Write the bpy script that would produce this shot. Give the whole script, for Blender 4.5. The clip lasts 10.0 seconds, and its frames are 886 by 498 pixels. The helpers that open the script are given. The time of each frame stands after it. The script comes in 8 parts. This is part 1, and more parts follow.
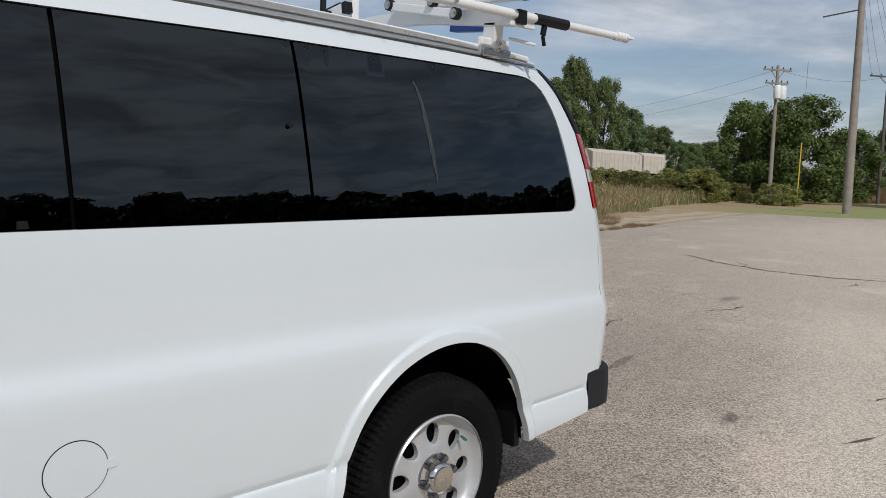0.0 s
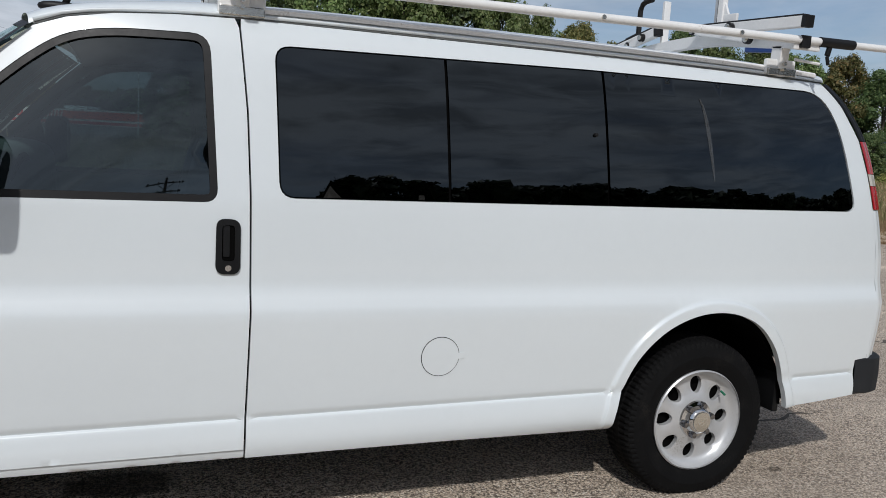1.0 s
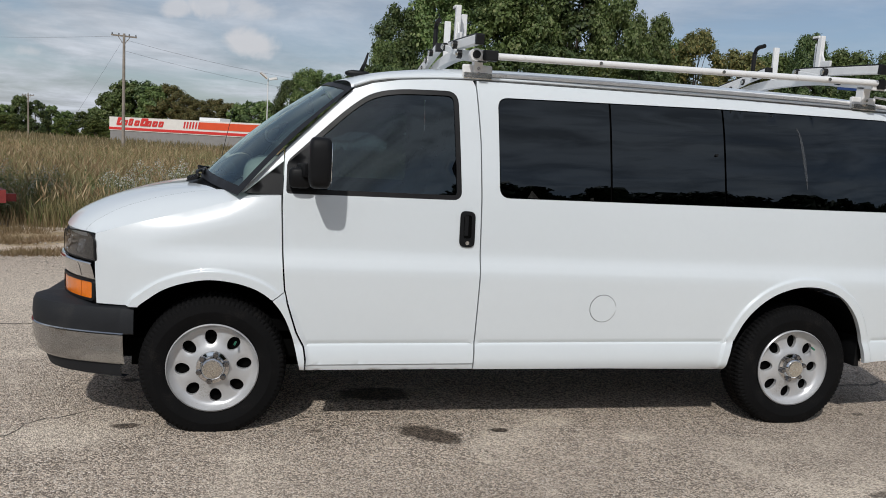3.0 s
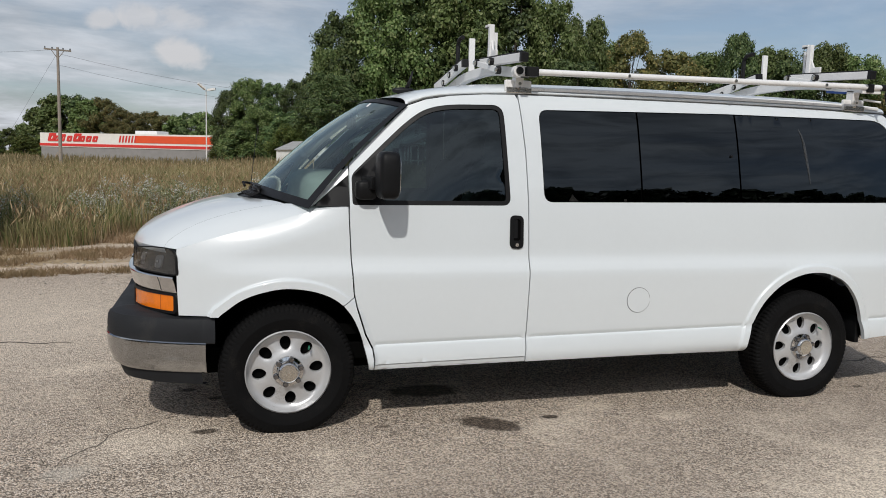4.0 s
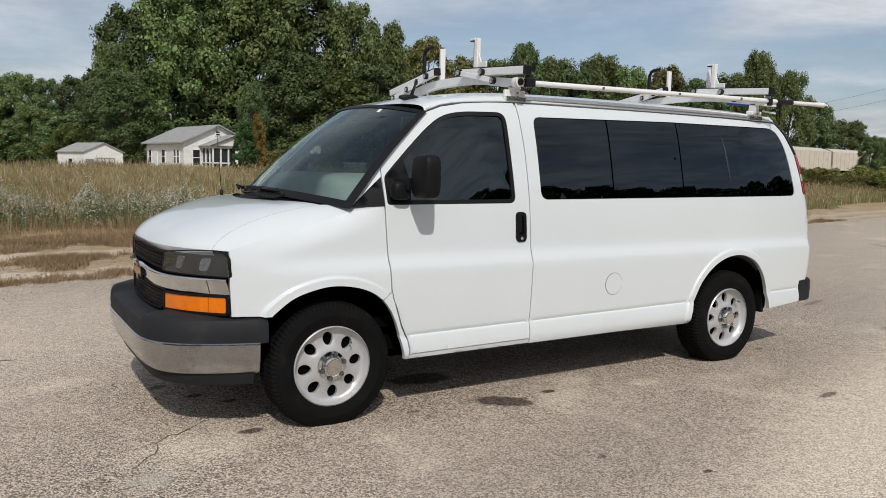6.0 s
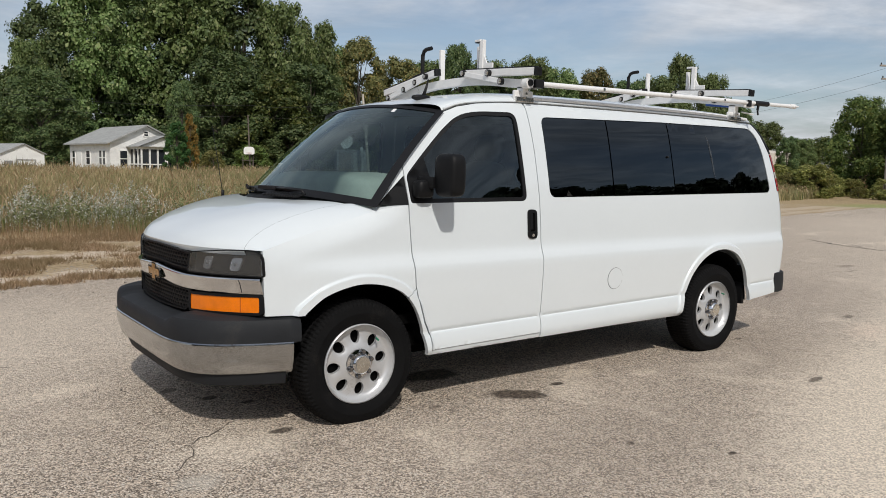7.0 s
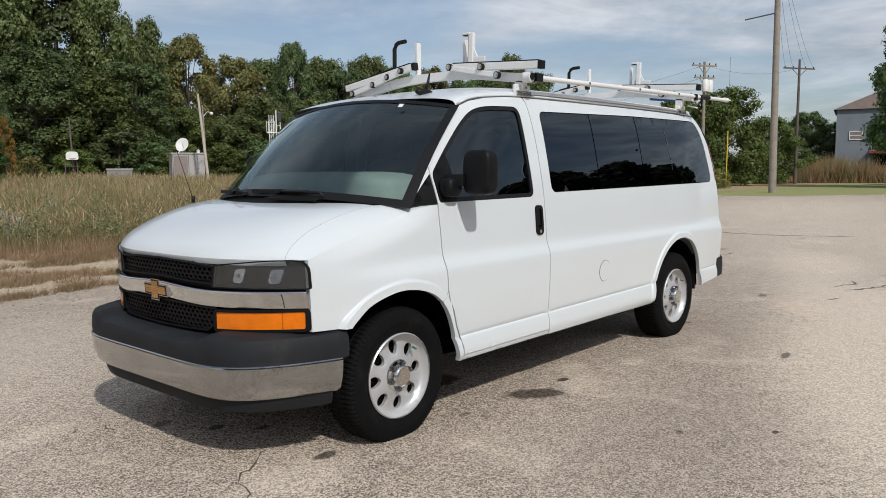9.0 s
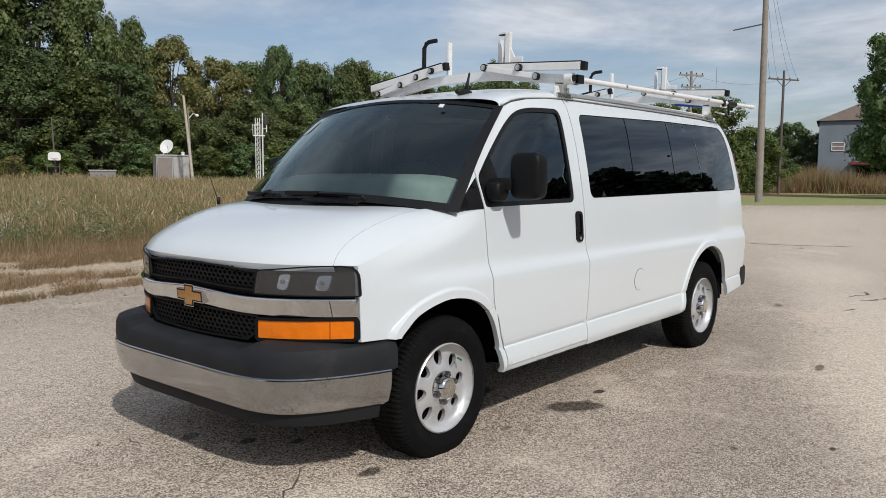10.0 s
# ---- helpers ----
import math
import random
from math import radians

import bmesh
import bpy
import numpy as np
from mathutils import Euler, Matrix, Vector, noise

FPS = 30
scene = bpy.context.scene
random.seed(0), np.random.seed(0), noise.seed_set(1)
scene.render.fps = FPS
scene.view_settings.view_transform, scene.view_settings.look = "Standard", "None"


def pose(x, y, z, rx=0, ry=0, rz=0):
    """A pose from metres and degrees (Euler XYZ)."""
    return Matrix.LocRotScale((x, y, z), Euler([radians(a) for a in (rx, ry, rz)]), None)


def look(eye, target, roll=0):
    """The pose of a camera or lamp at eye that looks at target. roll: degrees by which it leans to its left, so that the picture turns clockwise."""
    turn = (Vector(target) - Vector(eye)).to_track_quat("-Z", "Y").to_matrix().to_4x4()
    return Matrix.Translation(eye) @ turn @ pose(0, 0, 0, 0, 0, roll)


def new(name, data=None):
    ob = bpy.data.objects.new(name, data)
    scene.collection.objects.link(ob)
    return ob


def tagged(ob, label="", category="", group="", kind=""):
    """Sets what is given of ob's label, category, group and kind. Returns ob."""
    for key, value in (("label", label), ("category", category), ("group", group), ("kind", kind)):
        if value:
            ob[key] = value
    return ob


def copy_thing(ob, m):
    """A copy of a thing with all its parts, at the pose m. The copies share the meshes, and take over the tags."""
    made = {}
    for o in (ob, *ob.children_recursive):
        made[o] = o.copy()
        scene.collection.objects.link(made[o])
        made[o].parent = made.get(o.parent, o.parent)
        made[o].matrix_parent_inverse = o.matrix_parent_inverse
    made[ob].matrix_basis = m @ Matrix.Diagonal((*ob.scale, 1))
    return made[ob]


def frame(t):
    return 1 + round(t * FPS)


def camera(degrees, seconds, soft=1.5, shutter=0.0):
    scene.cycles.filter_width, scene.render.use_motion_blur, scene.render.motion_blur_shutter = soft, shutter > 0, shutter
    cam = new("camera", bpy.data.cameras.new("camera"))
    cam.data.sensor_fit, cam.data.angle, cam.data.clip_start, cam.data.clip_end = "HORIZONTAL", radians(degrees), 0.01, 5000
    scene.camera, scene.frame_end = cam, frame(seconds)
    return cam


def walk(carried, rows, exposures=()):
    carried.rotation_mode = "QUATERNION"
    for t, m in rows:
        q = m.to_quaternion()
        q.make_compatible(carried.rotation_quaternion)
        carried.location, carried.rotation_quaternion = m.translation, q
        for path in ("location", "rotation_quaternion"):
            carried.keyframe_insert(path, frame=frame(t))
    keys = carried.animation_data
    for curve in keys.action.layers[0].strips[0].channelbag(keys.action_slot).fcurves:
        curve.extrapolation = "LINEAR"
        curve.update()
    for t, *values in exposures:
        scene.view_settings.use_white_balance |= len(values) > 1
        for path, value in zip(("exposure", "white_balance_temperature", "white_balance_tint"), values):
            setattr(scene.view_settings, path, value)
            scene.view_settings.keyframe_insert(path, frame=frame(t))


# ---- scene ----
cam = camera(59.6, 10.0, 0.9)
METRES, EYE, TILT, LEAN, TURN = 6.632, 1.512, 0.0, 0.0, 0.0
ROWS = [
    (0.0, -0.0002, 0.0005, -0.001, 0.14, -5.58, -1.65),
    (0.1, 0.0047, -0.0074, -0.0011, -0.8, -5.63, -1.54),
    (0.2, 0.0105, -0.0263, -0.0024, -0.82, -5.43, -0.98),
    (0.3, 0.0132, -0.0411, -0.0033, 1.15, -5.29, -0.63),
    (0.4, 0.0146, -0.0544, -0.002, 4.26, -5.32, -0.69),
    (0.5, 0.0202, -0.0682, 0.0028, 8.27, -5.7, -1.47),
    (0.6, 0.0228, -0.0795, 0.0002, 11.48, -5.34, -1.99),
    (0.8, 0.0295, -0.1033, -0.0034, 17.24, -5.23, -2.97),
    (1.0, 0.0386, -0.1269, 0.0037, 23.81, -7.25, -3.34),
    (1.2, 0.0446, -0.149, 0.0009, 29.94, -7.86, -3.04),
    (1.3, 0.052, -0.1617, 0.0011, 32.75, -8.05, -3.11),
    (1.5, 0.0527, -0.1902, 0.0039, 35.11, -8.49, -3.67),
    (1.7, 0.0605, -0.2177, 0.0024, 36.47, -7.99, -4.08),
    (2.0, 0.074, -0.2523, 0.0076, 36.82, -7.49, -4.09),
    (2.5, 0.0948, -0.2937, 0.0062, 35.15, -7.12, -3.73),
    (2.7, 0.0931, -0.3146, 0.0063, 33.6, -7.02, -3.93),
    (3.8, 0.0447, -0.4187, 0.0081, 28.66, -7.05, -1.47),
    (4.0, 0.0283, -0.435, 0.0071, 27.53, -6.48, -1.55),
    (4.5, -0.0073, -0.48, 0.0098, 23.85, -6.32, -0.44),
    (5.0, -0.048, -0.5066, 0.0056, 19.45, -5.91, 0.19),
    (5.2, -0.0684, -0.5123, 0.0049, 18.25, -5.76, -0.39),
    (5.5, -0.1007, -0.5292, 0.0029, 16.3, -5.63, -1.44),
    (6.0, -0.1427, -0.5579, 0.0024, 12.29, -5.98, -1.26),
    (6.2, -0.1584, -0.5661, -0.001, 10.73, -5.97, -0.7),
    (7.3, -0.2495, -0.5856, -0.0009, 5.53, -6.08, -0.84),
    (7.5, -0.2691, -0.5839, -0.0008, 4.04, -6.38, -0.27),
    (8.0, -0.3071, -0.5711, -0.0042, 0.58, -6.21, 0.19),
    (8.3, -0.3325, -0.5675, -0.003, -1.0, -5.69, 0.04),
    (8.5, -0.3511, -0.5635, -0.0041, -2.19, -5.47, 0.23),
    (9.0, -0.3929, -0.5566, -0.0037, -5.17, -5.81, 0.44),
    (9.5, -0.4196, -0.5362, -0.0064, -5.93, -5.48, 0.5),
    (10.0, -0.4425, -0.523, -0.006, -6.44, -5.39, -0.29),
]
walk(cam, [(t, pose(1.508, -2.028, EYE - 0.03, 0, 0, -43.5) @ pose(METRES * x, METRES * y, METRES * z, 90 + pitch, roll, yaw)) for t, x, y, z, yaw, pitch, roll in ROWS],
     [(0.0, -0.12, 6200, 10), (1.5, -0.14, 6150, 10), (2.7, -0.12, 6200, 10), (4.5, -0.05, 6450, 10), (7.0, 0.08, 6500, 10), (10.0, 0.08, 6350, 10)])

# ---- light ----
SUN_WAY = Vector((0.42, 0.97, -1.0)).normalized()
sun_data = bpy.data.lights.new("sun", "SUN")
sun_data.energy, sun_data.angle, sun_data.color = 2.7, radians(1.6), (1.0, 0.955, 0.89)
sun = new("sun", sun_data)
sun.matrix_world = look((0, 0, 60), Vector((0, 0, 60)) + SUN_WAY)


# small heaped clouds: bearing, height, half width and half height in degrees, weight
HEAPS = ((-2.5, 6.8, 2.1, 1.0, 0.85), (-2.6, 9.2, 1.7, 0.8, 0.55), (-4.9, 9.0, 1.7, 0.9, 0.6), (-7.5, 8.6, 1.2, 0.7, 0.7), (-16.4, 4.9, 1.2, 0.5, 0.5))


def build_world():
    w = bpy.data.worlds.new("sky")
    scene.world = w
    w.use_nodes = True
    nt = w.node_tree
    nd, ln = nt.nodes, nt.links
    nd.clear()

    def node(kind, **kw):
        n = nd.new(kind)
        for k, v in kw.items():
            n.inputs[k].default_value = v
        return n

    def maths(op, a, b):
        n = nd.new("ShaderNodeMath")
        n.operation = op
        for i, v in enumerate((a, b)):
            if isinstance(v, (int, float)):
                n.inputs[i].default_value = v
            else:
                ln.new(v, n.inputs[i])
        return n.outputs[0]

    sky = nd.new("ShaderNodeTexSky")
    sky.sky_type, sky.sun_disc = "NISHITA", False
    sky.sun_elevation, sky.sun_rotation = radians(43.4), radians(203.4)
    sky.air_density, sky.dust_density, sky.ozone_density = 1.0, 1.5, 2.0
    tc = nd.new("ShaderNodeTexCoord")
    sep = nd.new("ShaderNodeSeparateXYZ")
    ln.new(tc.outputs["Generated"], sep.inputs[0])
    # a cloud deck: the way's slope over a flat layer, so that clouds narrow to streaks far off
    h = maths("ADD", maths("ABSOLUTE", sep.outputs[2], 0), 0.10)
    com = nd.new("ShaderNodeCombineXYZ")
    ln.new(maths("DIVIDE", sep.outputs[0], h), com.inputs[0])
    ln.new(maths("DIVIDE", sep.outputs[1], h), com.inputs[1])
    big = node("ShaderNodeTexNoise", Scale=0.42, Detail=9.0, Roughness=0.58, Distortion=0.7)
    fine = node("ShaderNodeTexNoise", Scale=1.15, Detail=6.0, Roughness=0.62, Distortion=0.4)
    ln.new(com.outputs[0], big.inputs["Vector"])
    ln.new(com.outputs[0], fine.inputs["Vector"])
    mask = nd.new("ShaderNodeMapRange")
    mask.interpolation_type = "SMOOTHSTEP"
    for i, v in ((1, 0.36), (2, 0.64), (3, 0.22), (4, 1.0)):
        mask.inputs[i].default_value = v
    ln.new(maths("ADD", maths("MULTIPLY", big.outputs[0], 0.78), maths("MULTIPLY", fine.outputs[0], 0.22)), mask.inputs[0])
    shade = nd.new("ShaderNodeMapRange")
    for i, v in ((1, 0.38), (2, 0.62), (3, 0.58), (4, 1.10)):
        shade.inputs[i].default_value = v
    streak = node("ShaderNodeTexNoise", Scale=4.2, Detail=6.0, Roughness=0.6, Distortion=0.6)
    ln.new(com.outputs[0], streak.inputs["Vector"])
    side = nd.new("ShaderNodeMapRange")
    for i, v in ((1, 0.1), (2, -0.5), (3, 0.12), (4, 0.95)):
        side.inputs[i].default_value = v
    ln.new(sep.outputs[1], side.inputs[0])
    calm = maths("ADD", maths("MULTIPLY", fine.outputs[0], 0.62), maths("MULTIPLY", big.outputs[0], 0.38))
    ln.new(maths("ADD", calm, maths("MULTIPLY", maths("SUBTRACT", streak.outputs[0], 0.5), side.outputs[0])), shade.inputs[0])
    cloud = nd.new("ShaderNodeVectorMath")
    cloud.operation = "SCALE"
    cloud.inputs[0].default_value = (6.1, 6.35, 6.75)
    ln.new(shade.outputs[0], cloud.inputs["Scale"])
    mix = nd.new("ShaderNodeMix")
    mix.data_type = "RGBA"
    ln.new(mask.outputs[0], mix.inputs[0])
    ln.new(sky.outputs[0], mix.inputs[6])
    ln.new(cloud.outputs[0], mix.inputs[7])
    puff = node("ShaderNodeTexNoise", Scale=17.0, Detail=7.0, Roughness=0.62, Distortion=0.3)
    ln.new(tc.outputs["Generated"], puff.inputs["Vector"])
    sky_colour = mix.outputs[2]
    for bearing, up, half_w, half_h, weight in HEAPS:
        a, e = radians(bearing), radians(up)
        ways = ((math.sin(a) * math.cos(e), math.cos(a) * math.cos(e), math.sin(e)), (math.cos(a), -math.sin(a), 0.0), (-math.sin(a) * math.sin(e), -math.cos(a) * math.sin(e), math.cos(e)))
        dots = []
        for way in ways:
            d = nd.new("ShaderNodeVectorMath")
            d.operation = "DOT_PRODUCT"
            d.inputs[1].default_value = way
            ln.new(tc.outputs["Generated"], d.inputs[0])
            dots.append(d.outputs["Value"])
        u, v = maths("DIVIDE", dots[1], radians(half_w)), maths("DIVIDE", dots[2], radians(half_h))
        r = maths("SQRT", maths("ADD", maths("MULTIPLY", u, u), maths("MULTIPLY", v, v)), 0)
        r = maths("ADD", maths("ADD", r, maths("MULTIPLY", maths("SUBTRACT", puff.outputs[0], 0.5), 2.6)), maths("MULTIPLY", maths("LESS_THAN", dots[0], 0.0), 9.0))
        edge = nd.new("ShaderNodeMapRange")
        edge.interpolation_type = "SMOOTHSTEP"
        for i, k in ((1, 1.15), (2, 0.35), (3, 0.0), (4, weight)):
            edge.inputs[i].default_value = k
        ln.new(r, edge.inputs[0])
        over = nd.new("ShaderNodeMix")
        over.data_type = "RGBA"
        over.inputs[7].default_value = (6.9, 6.75, 6.75, 1.0)
        ln.new(edge.outputs[0], over.inputs[0])
        ln.new(sky_colour, over.inputs[6])
        sky_colour = over.outputs[2]
    bg = node("ShaderNodeBackground", Strength=0.1)
    ln.new(sky_colour, bg.inputs[0])
    out = nd.new("ShaderNodeOutputWorld")
    ln.new(bg.outputs[0], out.inputs[0])


build_world()
scene.view_settings.exposure = 0.0

# ---- materials ----
def nodes_of(name):
    m = bpy.data.materials.new(name)
    m.use_nodes = True
    nt = m.node_tree
    nt.nodes.clear()
    out = nt.nodes.new("ShaderNodeOutputMaterial")
    return m, nt, out


def add(nt, kind, links=(), **kw):
    n = nt.nodes.new(kind)
    for k, v in kw.items():
        n.inputs[k.replace("_", " ")].default_value = v
    for sock, src in links:
        nt.links.new(src, n.inputs[sock])
    return n


def calc(nt, op, a, b=0.0, clamp=False):
    n = nt.nodes.new("ShaderNodeMath")
    n.operation, n.use_clamp = op, clamp
    for i, v in enumerate((a, b)):
        if isinstance(v, (int, float)):
            n.inputs[i].default_value = v
        else:
            nt.links.new(v, n.inputs[i])
    return n.outputs[0]


def blend(nt, fac, a, b, mode="MIX"):
    n = nt.nodes.new("ShaderNodeMix")
    n.data_type, n.blend_type = "RGBA", mode
    for i, v in ((0, fac), (6, a), (7, b)):
        if isinstance(v, (int, float)):
            n.inputs[i].default_value = v
        elif isinstance(v, tuple):
            n.inputs[i].default_value = (*v, 1.0)
        else:
            nt.links.new(v, n.inputs[i])
    return n.outputs[2]


def ramp(nt, src, lo, hi, a=0.0, b=1.0):
    n = nt.nodes.new("ShaderNodeMapRange")
    n.interpolation_type = "SMOOTHSTEP"
    for i, v in ((1, lo), (2, hi), (3, a), (4, b)):
        n.inputs[i].default_value = v
    nt.links.new(src, n.inputs[0])
    return n.outputs[0]


def surface(name, color, rough=0.5, metal=0.0, var=0.12, scale=4.0, fine=70.0, bump=0.1, coat=0.0, dirt=None, dirt_at=0.62, spec=0.5):
    """A solid surface: its colour varied at two scales, fine relief, and an optional second colour in patches."""
    m, nt, out = nodes_of(name)
    tc = add(nt, "ShaderNodeTexCoord")
    n1 = add(nt, "ShaderNodeTexNoise", [("Vector", tc.outputs["Object"])], Scale=scale, Detail=5.0, Roughness=0.6)
    n2 = add(nt, "ShaderNodeTexNoise", [("Vector", tc.outputs["Object"])], Scale=fine, Detail=3.0, Roughness=0.6)
    both = calc(nt, "ADD", calc(nt, "MULTIPLY", n1.outputs[0], 0.65), calc(nt, "MULTIPLY", n2.outputs[0], 0.35))
    dark, light = tuple(c * (1 - var) for c in color), tuple(min(1, c * (1 + var)) for c in color)
    col = blend(nt, ramp(nt, both, 0.3, 0.7), dark, light)
    if dirt:
        col = blend(nt, ramp(nt, both, dirt_at - 0.06, dirt_at + 0.06), col, dirt)
    b = add(nt, "ShaderNodeBsdfPrincipled", [("Base Color", col), ("Roughness", ramp(nt, both, 0.25, 0.75, rough * 0.85, min(1, rough * 1.15)))],
            Metallic=metal, Coat_Weight=coat, Coat_Roughness=0.04, Specular_IOR_Level=spec)
    if bump:
        bp = add(nt, "ShaderNodeBump", [("Height", n2.outputs[0])], Strength=bump, Distance=0.01)
        nt.links.new(bp.outputs[0], b.inputs["Normal"])
    nt.links.new(b.outputs[0], out.inputs[0])
    return m


def pane(name, tint, rough=0.01, ior=1.52, haze=0.0, cast=(1, 1, 1)):
    """A thin sheet of glass: tinted see-through with a mirror coat by Fresnel."""
    m, nt, out = nodes_of(name)
    tc = add(nt, "ShaderNodeTexCoord")
    n1 = add(nt, "ShaderNodeTexNoise", [("Vector", tc.outputs["Object"])], Scale=2.2, Detail=2.0)
    bp = add(nt, "ShaderNodeBump", [("Height", n1.outputs[0])], Strength=0.04, Distance=0.02)
    tr = add(nt, "ShaderNodeBsdfTransparent", Color=(*tint, 1.0))
    gl = add(nt, "ShaderNodeBsdfGlossy", [("Normal", bp.outputs[0])], Roughness=rough, Color=(*cast, 1))
    fr = add(nt, "ShaderNodeFresnel", IOR=ior)
    body = tr.outputs[0]
    if haze:
        film = add(nt, "ShaderNodeBsdfDiffuse", Color=(0.62, 0.63, 0.62, 1.0))
        body = add(nt, "ShaderNodeMixShader", [(1, body), (2, film.outputs[0])], Fac=haze).outputs[0]
    mx = add(nt, "ShaderNodeMixShader", [(0, fr.outputs[0]), (1, body), (2, gl.outputs[0])])
    nt.links.new(mx.outputs[0], out.inputs[0])
    return m


def leafy(name, a, b, c, rough=0.55, trans=0.35, patch=None):
    """Leaves or blades: each island its own tint between three colours, a part of the light passing through."""
    m, nt, out = nodes_of(name)
    g = add(nt, "ShaderNodeNewGeometry")
    oi = add(nt, "ShaderNodeObjectInfo")
    r = g.outputs["Random Per Island"]
    col = blend(nt, ramp(nt, r, 0.0, 0.7), a, b)
    col = blend(nt, ramp(nt, r, 0.72, 1.0), col, c)
    if patch:
        tc = add(nt, "ShaderNodeTexCoord")
        pn = add(nt, "ShaderNodeTexNoise", [("Vector", tc.outputs["Object"])], Scale=0.42, Detail=6.0, Roughness=0.7)
        col = blend(nt, ramp(nt, pn.outputs[0], 0.42, 0.60, 0.0, 0.85), col, patch)
    hsv = add(nt, "ShaderNodeHueSaturation", [("Color", col), ("Hue", ramp(nt, oi.outputs["Random"], 0, 1, 0.488, 0.515)), ("Value", ramp(nt, oi.outputs["Random"], 0, 1, 0.72, 1.28))])
    d = add(nt, "ShaderNodeBsdfPrincipled", [("Base Color", hsv.outputs[0])], Roughness=rough, Specular_IOR_Level=0.3)
    t = add(nt, "ShaderNodeBsdfTranslucent", [("Color", hsv.outputs[0])])
    mx = add(nt, "ShaderNodeMixShader", [(1, d.outputs[0]), (2, t.outputs[0])], Fac=trans)
    nt.links.new(mx.outputs[0], out.inputs[0])
    return m


def asphalt_material():
    m, nt, out = nodes_of("weathered_asphalt")
    tc = add(nt, "ShaderNodeTexCoord")
    o = tc.outputs["Object"]
    stones = add(nt, "ShaderNodeTexVoronoi", [("Vector", o)], Scale=128.0)
    grit = add(nt, "ShaderNodeTexVoronoi", [("Vector", o)], Scale=260.0)
    mid = add(nt, "ShaderNodeTexNoise", [("Vector", o)], Scale=9.0, Detail=6.0, Roughness=0.65)
    broad = add(nt, "ShaderNodeTexNoise", [("Vector", o)], Scale=0.38, Detail=5.0, Roughness=0.6)
    patch = add(nt, "ShaderNodeTexNoise", [("Vector", o)], Scale=0.95, Detail=7.0, Roughness=0.68, Distortion=0.4)
    tone = add(nt, "ShaderNodeSeparateColor", [(0, stones.outputs["Color"])])
    tone2 = add(nt, "ShaderNodeSeparateColor", [(0, grit.outputs["Color"])])
    col = blend(nt, ramp(nt, tone.outputs[0], 0.10, 0.90), (0.088, 0.071, 0.055), (0.82, 0.68, 0.535))
    col = blend(nt, ramp(nt, tone.outputs[1], 0.86, 0.92), col, (0.88, 0.79, 0.68))
    col = blend(nt, calc(nt, "MULTIPLY", ramp(nt, tone2.outputs[0], 0.55, 0.95), 0.55), col, (0.055, 0.045, 0.036))
    col = blend(nt, ramp(nt, broad.outputs[0], 0.35, 0.68, 0.0, 0.30), col, (0.56, 0.465, 0.375))
    col = blend(nt, ramp(nt, mid.outputs[0], 0.42, 0.75, 0.0, 0.25), col, (0.135, 0.112, 0.09))
    # worn patches where the binder is gone and pale sand shows between the stones
    bare = blend(nt, ramp(nt, tone.outputs[0], 0.1, 0.9), (0.50, 0.42, 0.33), (0.93, 0.81, 0.66))
    rosy = blend(nt, ramp(nt, tone.outputs[0], 0.1, 0.9), (0.42, 0.31, 0.235), (0.90, 0.72, 0.57))
    col = blend(nt, ramp(nt, patch.outputs[0], 0.53, 0.70, 0.0, 0.62), col, bare)
    sep = add(nt, "ShaderNodeSeparateXYZ", [(0, o)])
    wob = add(nt, "ShaderNodeTexNoise", [("Vector", o)], Scale=11.0, Detail=5.0, Roughness=0.65)

    def spot(x, y, rx, ry, turn, colour, weight, soft=0.35, rough_edge=1.0):
        nonlocal col
        c, s = math.cos(radians(turn)), math.sin(radians(turn))
        dx, dy = calc(nt, "SUBTRACT", sep.outputs[0], x), calc(nt, "SUBTRACT", sep.outputs[1], y)
        u = calc(nt, "DIVIDE", calc(nt, "ADD", calc(nt, "MULTIPLY", dx, c), calc(nt, "MULTIPLY", dy, s)), rx)
        v = calc(nt, "DIVIDE", calc(nt, "SUBTRACT", calc(nt, "MULTIPLY", dy, c), calc(nt, "MULTIPLY", dx, s)), ry)
        r = calc(nt, "SQRT", calc(nt, "ADD", calc(nt, "MULTIPLY", u, u), calc(nt, "MULTIPLY", v, v)))
        r = calc(nt, "ADD", r, calc(nt, "MULTIPLY", calc(nt, "SUBTRACT", wob.outputs[0], 0.5), rough_edge))
        col = blend(nt, calc(nt, "MULTIPLY", ramp(nt, r, 1.0 - soft, 1.0 + soft * 0.5, 1.0, 0.0), weight), col, colour)

    oil, sand, pink = blend(nt, ramp(nt, tone.outputs[0], 0.45, 0.95), (0.030, 0.022, 0.016), (0.17, 0.13, 0.095)), bare, rosy
    spot(-0.72, -0.02, 0.40, 0.26, 15, sand, 0.62, 0.7)
    spot(-1.30, 1.58, 0.30, 0.16, 20, sand, 0.55, 0.7)
    spot(-2.6, 3.2, 3.4, 2.4, 20, sand, 0.55, 0.9)
    spot(5.6, -0.46, 0.62, 0.32, 20, pink, 0.9, 0.7)
    spot(6.7, -0.40, 1.9, 0.60, 20, sand, 0.75, 0.8)
    spot(9.6, 0.5, 2.0, 0.75, 20, sand, 0.8, 0.8)
    spot(14.0, 1.0, 9.0, 3.0, 14, sand, 0.5, 0.9)
    spot(26.0, 5.5, 12.0, 4.5, 12, sand, 0.6, 0.9)
    spot(3.8, -2.2, 4.6, 1.5, 16.7, sand, 0.92, 0.4)
